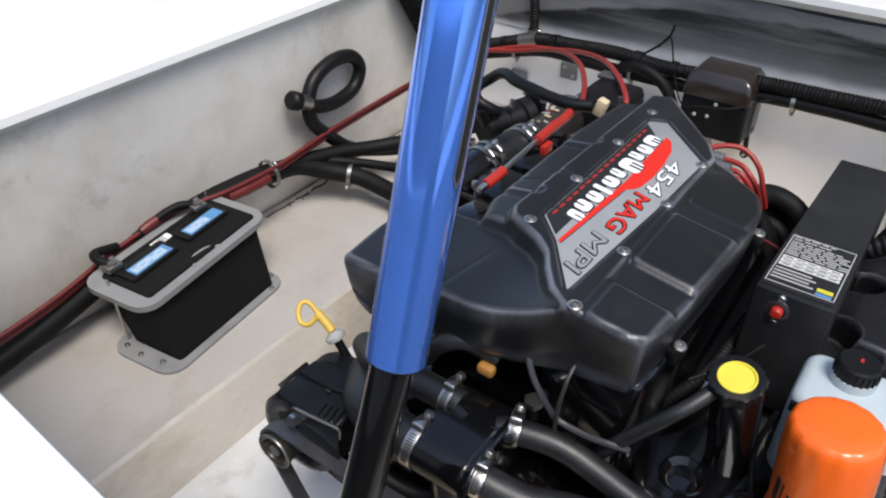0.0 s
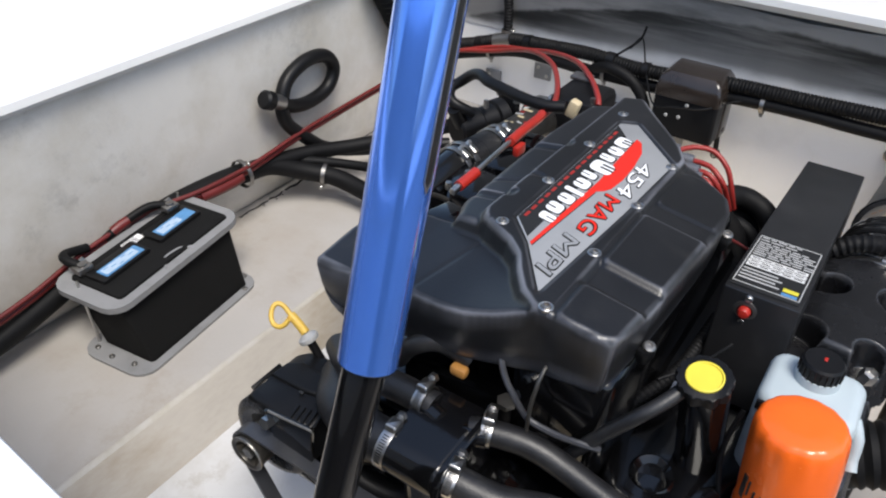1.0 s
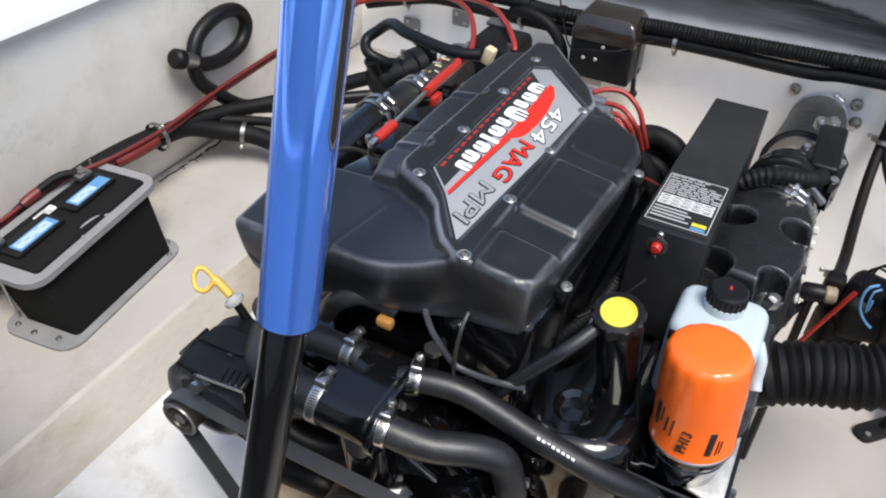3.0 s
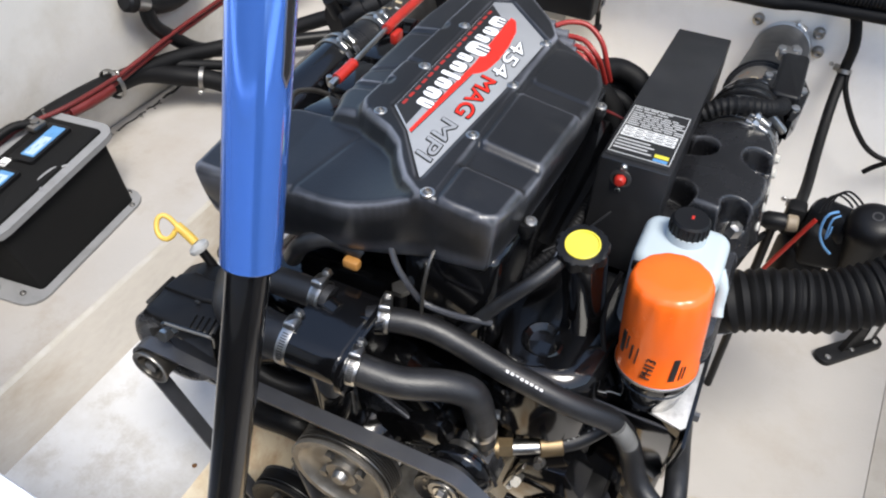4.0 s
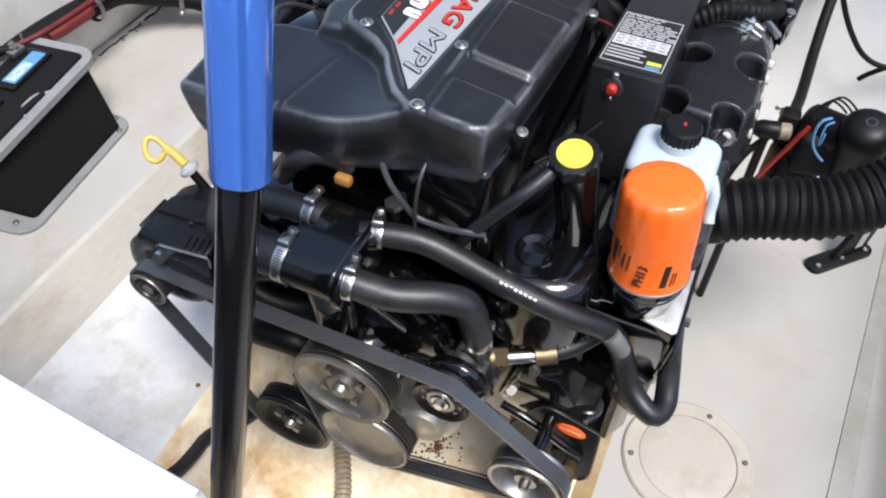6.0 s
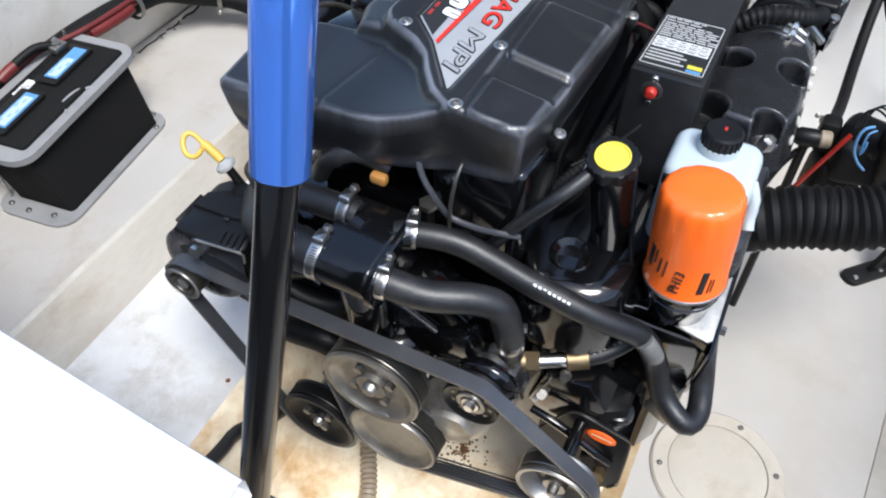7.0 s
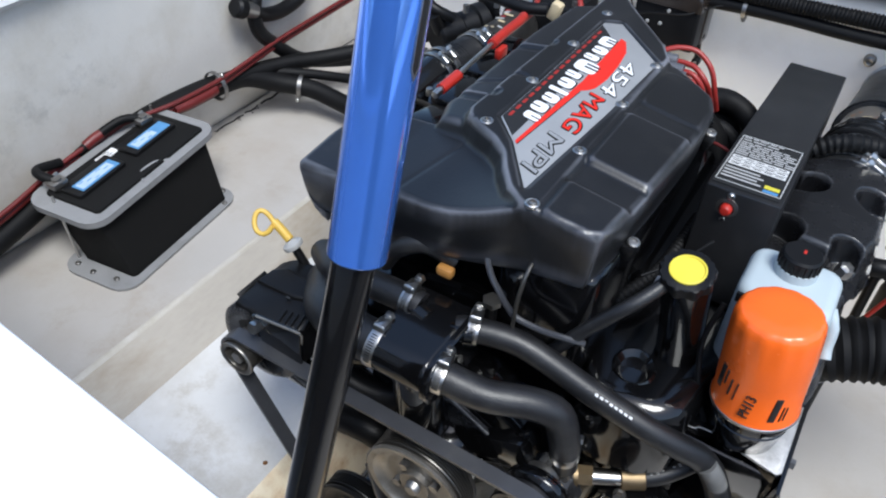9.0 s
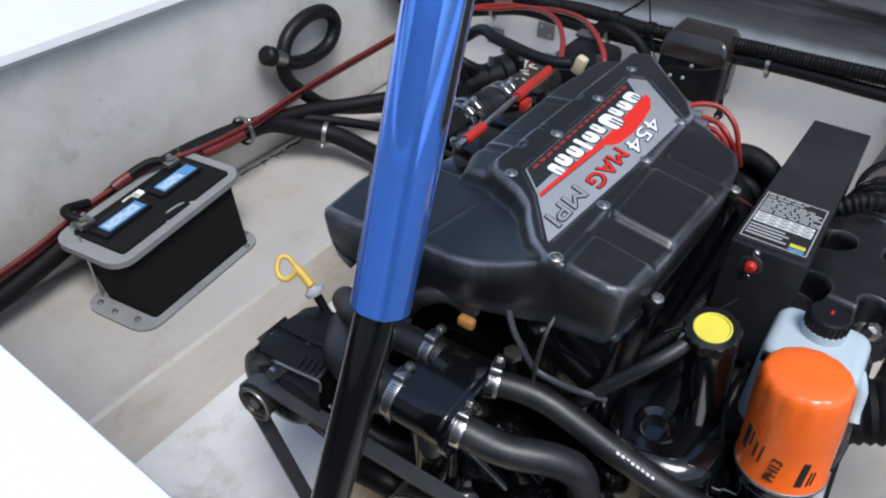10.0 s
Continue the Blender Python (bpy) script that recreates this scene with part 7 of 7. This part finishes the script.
hose("black_wire", [(-0.64, 1.70, 0.41), (-0.60, 1.70, 0.445), (-0.578, 1.70, 0.47), (-0.57, 1.70, 0.50)], 0.003, "thin black wire above the transom loom", "wire", SATIN, "transom wires", part_name="strand", n=8)
rod = thing("transom_stay", "short black stay with ball ends on the transom", "stay", (-0.34, 1.72, 0.24))
part("bar", cyl(B(), (-0.3508, 1.712, 0.2296), (-0.3566, 1.712, 0.2938), 0.006, n=10), SATIN, rod)
for x, z in ((-0.3508, 0.2296), (-0.3566, 0.2938)):
    part("ball_end", lathe(B(), (x, 1.724, z), (0, -1, 0), [(0, 0), (0.009, 0), (0.0105, 0.008), (0.0105, 0.016), (0.008, 0.022), (0, 0.024)], 14), SATIN, rod)
    screw(rod, (x, 1.701, z), (0, -1, 0), 0.0045)

# ---- open side: duct, blower, bracket, wiring, deck plate ----
hose("blower_duct", [(0.085, 0.95, 0.20), (0.10, 0.92, 0.24), (0.16, 0.935, 0.262), (0.24, 0.955, 0.278), (0.31, 0.985, 0.31), (0.37, 1.02, 0.355), (0.43, 1.06, 0.42), (0.50, 1.10, 0.52)], 0.050, "black corrugated blower duct across the bilge", "duct", LOOM, rib=0.005, pitch=0.0148, n=26)
duct = bpy.data.objects["blower_duct"]
hose_clamp(duct, (0.092, 0.935, 0.222), (0.4, -0.5, 0.8), 0.051, 0.014)
part("end_cuff", cyl(B(), (0.49, 1.095, 0.50), (0.51, 1.105, 0.54), 0.054, n=26), SATIN, duct)
blow = thing("bilge_blower", "round black bilge blower with wiring", "blower", (0.28, 1.10, 0.30))
part("housing", lathe(B(), (0.2825, 1.120, 0.275), (-0.10, -0.30, 1), [(0, -0.08), (0.039, -0.08), (0.039, 0.008), (0.039, 0.040), (0.0415, 0.043), (0.0415, 0.050), (0.038, 0.063), (0.030, 0.072), (0.018, 0.077), (0, 0.078)], 32), SATIN, blow)
part("cap_mark", lathe(B(), (0.2752, 1.0985, 0.3485), (-0.10, -0.30, 1), [(0.0062, 0), (0.0088, 0), (0.0088, 0.0012), (0.0062, 0.0012)], 20), PULLEY, blow, "pale round moulded mark")
part("motor", cyl(B(), (0.195, 1.15, 0.285), (0.255, 1.12, 0.295), 0.032, n=22, bev=0.006), SATIN, blow)
part("mount_foot", box(B(), (0.30, 1.17, 0.255), (0.07, 0.05, 0.04), 0.008), SATIN, blow)
hose("blue_wire", [(0.2185, 1.0850, 0.3466), (0.2064, 1.0750, 0.3454), (0.2022, 1.0700, 0.3306), (0.2061, 1.0680, 0.3065), (0.2184, 1.0680, 0.2871), (0.2324, 1.0700, 0.2748)], 0.0022, "pale blue wire loop on the blower", "wire", BLUEWIRE, "blower wires", part_name="strand", n=8)
hose("blue_wire", [(0.2241, 1.0850, 0.3406), (0.2144, 1.0760, 0.3372), (0.2143, 1.0720, 0.3182), (0.2167, 1.0700, 0.3005), (0.2181, 1.0700, 0.3153), (0.2176, 1.0720, 0.3253)], 0.0016, "pale blue wire loop on the blower", "wire", BLUEWIRE, "blower wires", part_name="strand", n=8)
for k in range(3):
    hose("black_wire", [Vector(q) + Vector((0.006 * k, 0.004 * k, 0.003 * k)) for q in [(0.1979, 1.1100, 0.3181), (0.1991, 1.1200, 0.3308), (0.2054, 1.1250, 0.3431), (0.2165, 1.1250, 0.3502), (0.2306, 1.1200, 0.3462), (0.2401, 1.1150, 0.3406)]], 0.0019, "thin black wire looping to the blower", "wire", SATIN, "blower wires", part_name="strand", n=8)
hose("red_wire", [(0.1945, 1.0900, 0.3169), (0.1861, 1.0850, 0.2976), (0.1731, 1.0850, 0.2569), (0.1616, 1.0850, 0.2214), (0.1523, 1.0850, 0.1907)], 0.0040, "red wire running down to the bilge", "wire", RED, "blower wires", part_name="strand", n=10)
hose("black_cable", [(0.160, 1.13, 0.27), (0.120, 1.10, 0.22), (0.095, 1.06, 0.14)], 0.006, "black cable running down to the bilge", "cable", LOOM, "blower wires", n=10)
part("junction_block", box(B(), (0.168, 1.14, 0.272), (0.032, 0.035, 0.060), 0.008), LOOM, blow)
for x, y, z, sx, sy, sz, a in ((0.222, 1.125, 0.252, 0.080, 0.06, 0.085, 12), (0.200, 1.135, 0.190, 0.075, 0.07, 0.10, 25)):
    part("pump_body", box(B(), (x, y, z), (sx, sy, sz), 0.018, Matrix.Rotation(radians(a), 4, "Z"), 3), LOOM, blow)
bulb = thing("float_switch", "black rubber bulb with a brown cap beside the blower", "switch", (0.10, 1.15, 0.25))
part("bulb", lathe(B(), (0.138, 1.112, 0.275), (1, 0.10, 0.10), [(0, -0.026), (0.009, -0.023), (0.0155, -0.010), (0.0155, 0.012), (0.013, 0.020), (0, 0.020)], 22), SATIN, bulb)
part("brown_cap", cyl(B(), (0.157, 1.114, 0.277), (0.176, 1.116, 0.279), 0.0145, n=18, bev=0.003), BROWNHOSE, bulb, "brown rubber cap")
part("stem", cyl(B(), (0.140, 1.113, 0.27), (0.150, 1.13, -0.2), 0.008, n=10), SATIN, bulb)
hose("transom_cable", [(0.155, 1.722, 0.425), (0.182, 1.722, 0.39), (0.197, 1.722, 0.355), (0.206, 1.72, 0.316), (0.207, 1.72, 0.262), (0.205, 1.66, 0.205), (0.205, 1.56, 0.155), (0.203, 1.44, 0.135), (0.188, 1.30, 0.17), (0.172, 1.20, 0.23), (0.168, 1.16, 0.26)], 0.0115, "black corrugated cable sleeve down the transom", "cable", LOOM, "stern cables")
p_clip((0.207, 1.715, 0.262), (0, -0.4, -1), 0.014, (-0.03, 0.0, 0.012))
p_clip((0.19, 1.32, 0.163), (0, 1, 0), 0.014, (-0.03, 0.0, 0.012))
hose("transom_cable", [(0.215, 1.71, 0.265), (0.221, 1.70, 0.236), (0.245, 1.70, 0.19), (0.28, 1.70, 0.14), (0.319, 1.70, 0.101), (0.365, 1.70, 0.085), (0.45, 1.72, 0.08), (0.52, 1.73, 0.085)], 0.006, "black cable sagging along the transom", "cable", LOOM, "stern cables")
hose("transom_cable", [(0.335, 1.715, 0.03), (0.355, 1.715, 0.055), (0.40, 1.715, 0.09), (0.50, 1.72, 0.13)], 0.006, "black cable sagging along the transom", "cable", LOOM, "stern cables")
solo("transom_plate", box(B(), (0.435, 1.744, 0.175), (0.05, 0.008, 0.05), 0.002), GREY, "small grey plate on the transom", "plate")
br = thing("trim_bracket", "black steel bracket screwed to the bilge floor", "bracket", (0.37, 1.25, -0.2))
brm = Matrix.Translation((0.412, 1.362, -0.2)) @ Matrix.Rotation(radians(46), 4, "Z")
part("foot", prism(B(), rounded(-0.085, -0.022, 0.085, 0.022, 0.018), 0, 0.012, 0.003, brm), SATIN, br)
part("upright", prism(B(), [(-0.03, 0.0), (0.06, 0.0), (0.075, 0.16), (0.03, 0.17)], -0.006, 0.006, 0.001, brm @ Matrix.Rotation(radians(90), 4, "X")), SATIN, br)
part("label", box(B(), brm @ Vector((0.035, -0.0075, 0.055)), (0.02, 0.001, 0.045), 0, Matrix.Rotation(radians(46), 4, "Z")), LABELGREY, br, "small grey label")
for x in (-0.065, 0.0, 0.065):
    screw(br, brm @ Vector((x, -0.008, 0.0135)), (0, 0, 1), 0.006)
dp = thing("deck_plate", "round off-white inspection plate bolted to the bilge floor", "inspection plate", (0.205, 0.735, -0.2))
dc = (0.2085, 0.738, -0.2)
part("ring", lathe(B(), dc, (0, 0, 1), [(0.088, 0.0005), (0.118, 0.0005), (0.119, 0.003), (0.115, 0.007), (0.0895, 0.0073), (0.0882, 0.006), (0.088, 0.0005)], 56), PLATECOAT, dp, "off-white bolted ring")
part("hatch", lathe(B(), dc, (0, 0, 1), [(0, 0.0062), (0.05, 0.006), (0.085, 0.0062), (0.0872, 0.0055), (0.0877, 0.001)], 56), PLATECOAT, dp, "off-white round hatch")
for k in range(6):
    a = radians(19 + 60 * k)
    screw(dp, (dc[0] + 0.103 * math.cos(a), dc[1] + 0.103 * math.sin(a), dc[2] + 0.0085), (0, 0, 1), 0.005, DULLSTEEL)

# ---- sump: ribbed hose, specks ----
hose("sump_hose", [(-0.36, 0.50, -0.05), (-0.353, 0.468, -0.105), (-0.332, 0.43, -0.122), (-0.311, 0.39, -0.128), (-0.28, 0.30, -0.13), (-0.25, 0.15, -0.13)], 0.015, "brown ribbed bilge hose in the sump", "hose", BROWNHOSE, rib=0.003, pitch=0.009, n=14)
hose("bilge_cable", [(-0.46, 0.46, -0.01), (-0.478, 0.38, 0.02), (-0.492, 0.33, 0.05), (-0.492, 0.30, 0.055), (-0.494, 0.27, 0.06), (-0.50, 0.24, 0.072), (-0.515, 0.19, 0.10), (-0.54, 0.13, 0.12)], 0.012, "black hose lying over the sump edge", n=12)
random.seed(12)
bm = B()
for k in range(150):
    r = random.random() ** 1.6
    a = random.uniform(0, 6.28)
    x, y = -0.215 + 0.05 * r * math.cos(a), 0.560 + 0.06 * r * math.sin(a)
    z = -0.17 - 0.045 * (x + 0.25) / 0.285
    s = random.uniform(0.001, 0.0034)
    lathe(bm, (x, y, z), (0, 0, 1), [(0, -0.001), (s, 0.0), (s * 0.5, s * 0.35), (0, s * 0.4)], 6)
solo("rust_flakes", bm, RUST, "scatter of dark rust flakes on the sump floor", "debris", kind="stuff")
bm = B()
for x, y in ((-0.53, 0.379), (-0.56, 0.72)):
    lathe(bm, (x, y, 0.1 if x > -0.8 else 0.15), (0, 0, 1), [(0, 0), (0.004, 0.0005), (0.002, 0.0022), (0, 0.0024)], 8)
solo("floor_specks", bm, RUST, "few dark specks on the bilge floor", "debris", kind="stuff")

random.seed(21)
bm = B()
for y0, y1 in ((0.84, 0.905), (0.925, 1.01), (1.018, 1.06), (1.07, 1.17)):
    k = 6
    sweep(bm, [(-1.1665 + random.uniform(-0.003, 0.003), y0 + (y1 - y0) * i / k, 0.1505) for i in range(k + 1)], random.uniform(0.0016, 0.003), 6)
for k in range(16):
    s = random.uniform(0.0012, 0.0035)
    lathe(bm, (-1.163 + random.uniform(-0.006, 0.008), random.uniform(0.9, 1.16), 0.1508), (0, 0, 1), [(0, 0), (s, 0.0003), (s * 0.6, 0.0012), (0, 0.0014)], 7)
solo("dirt_seam", bm, RUBBER, "line of black dirt where floor meets hull side", "dirt", kind="stuff")
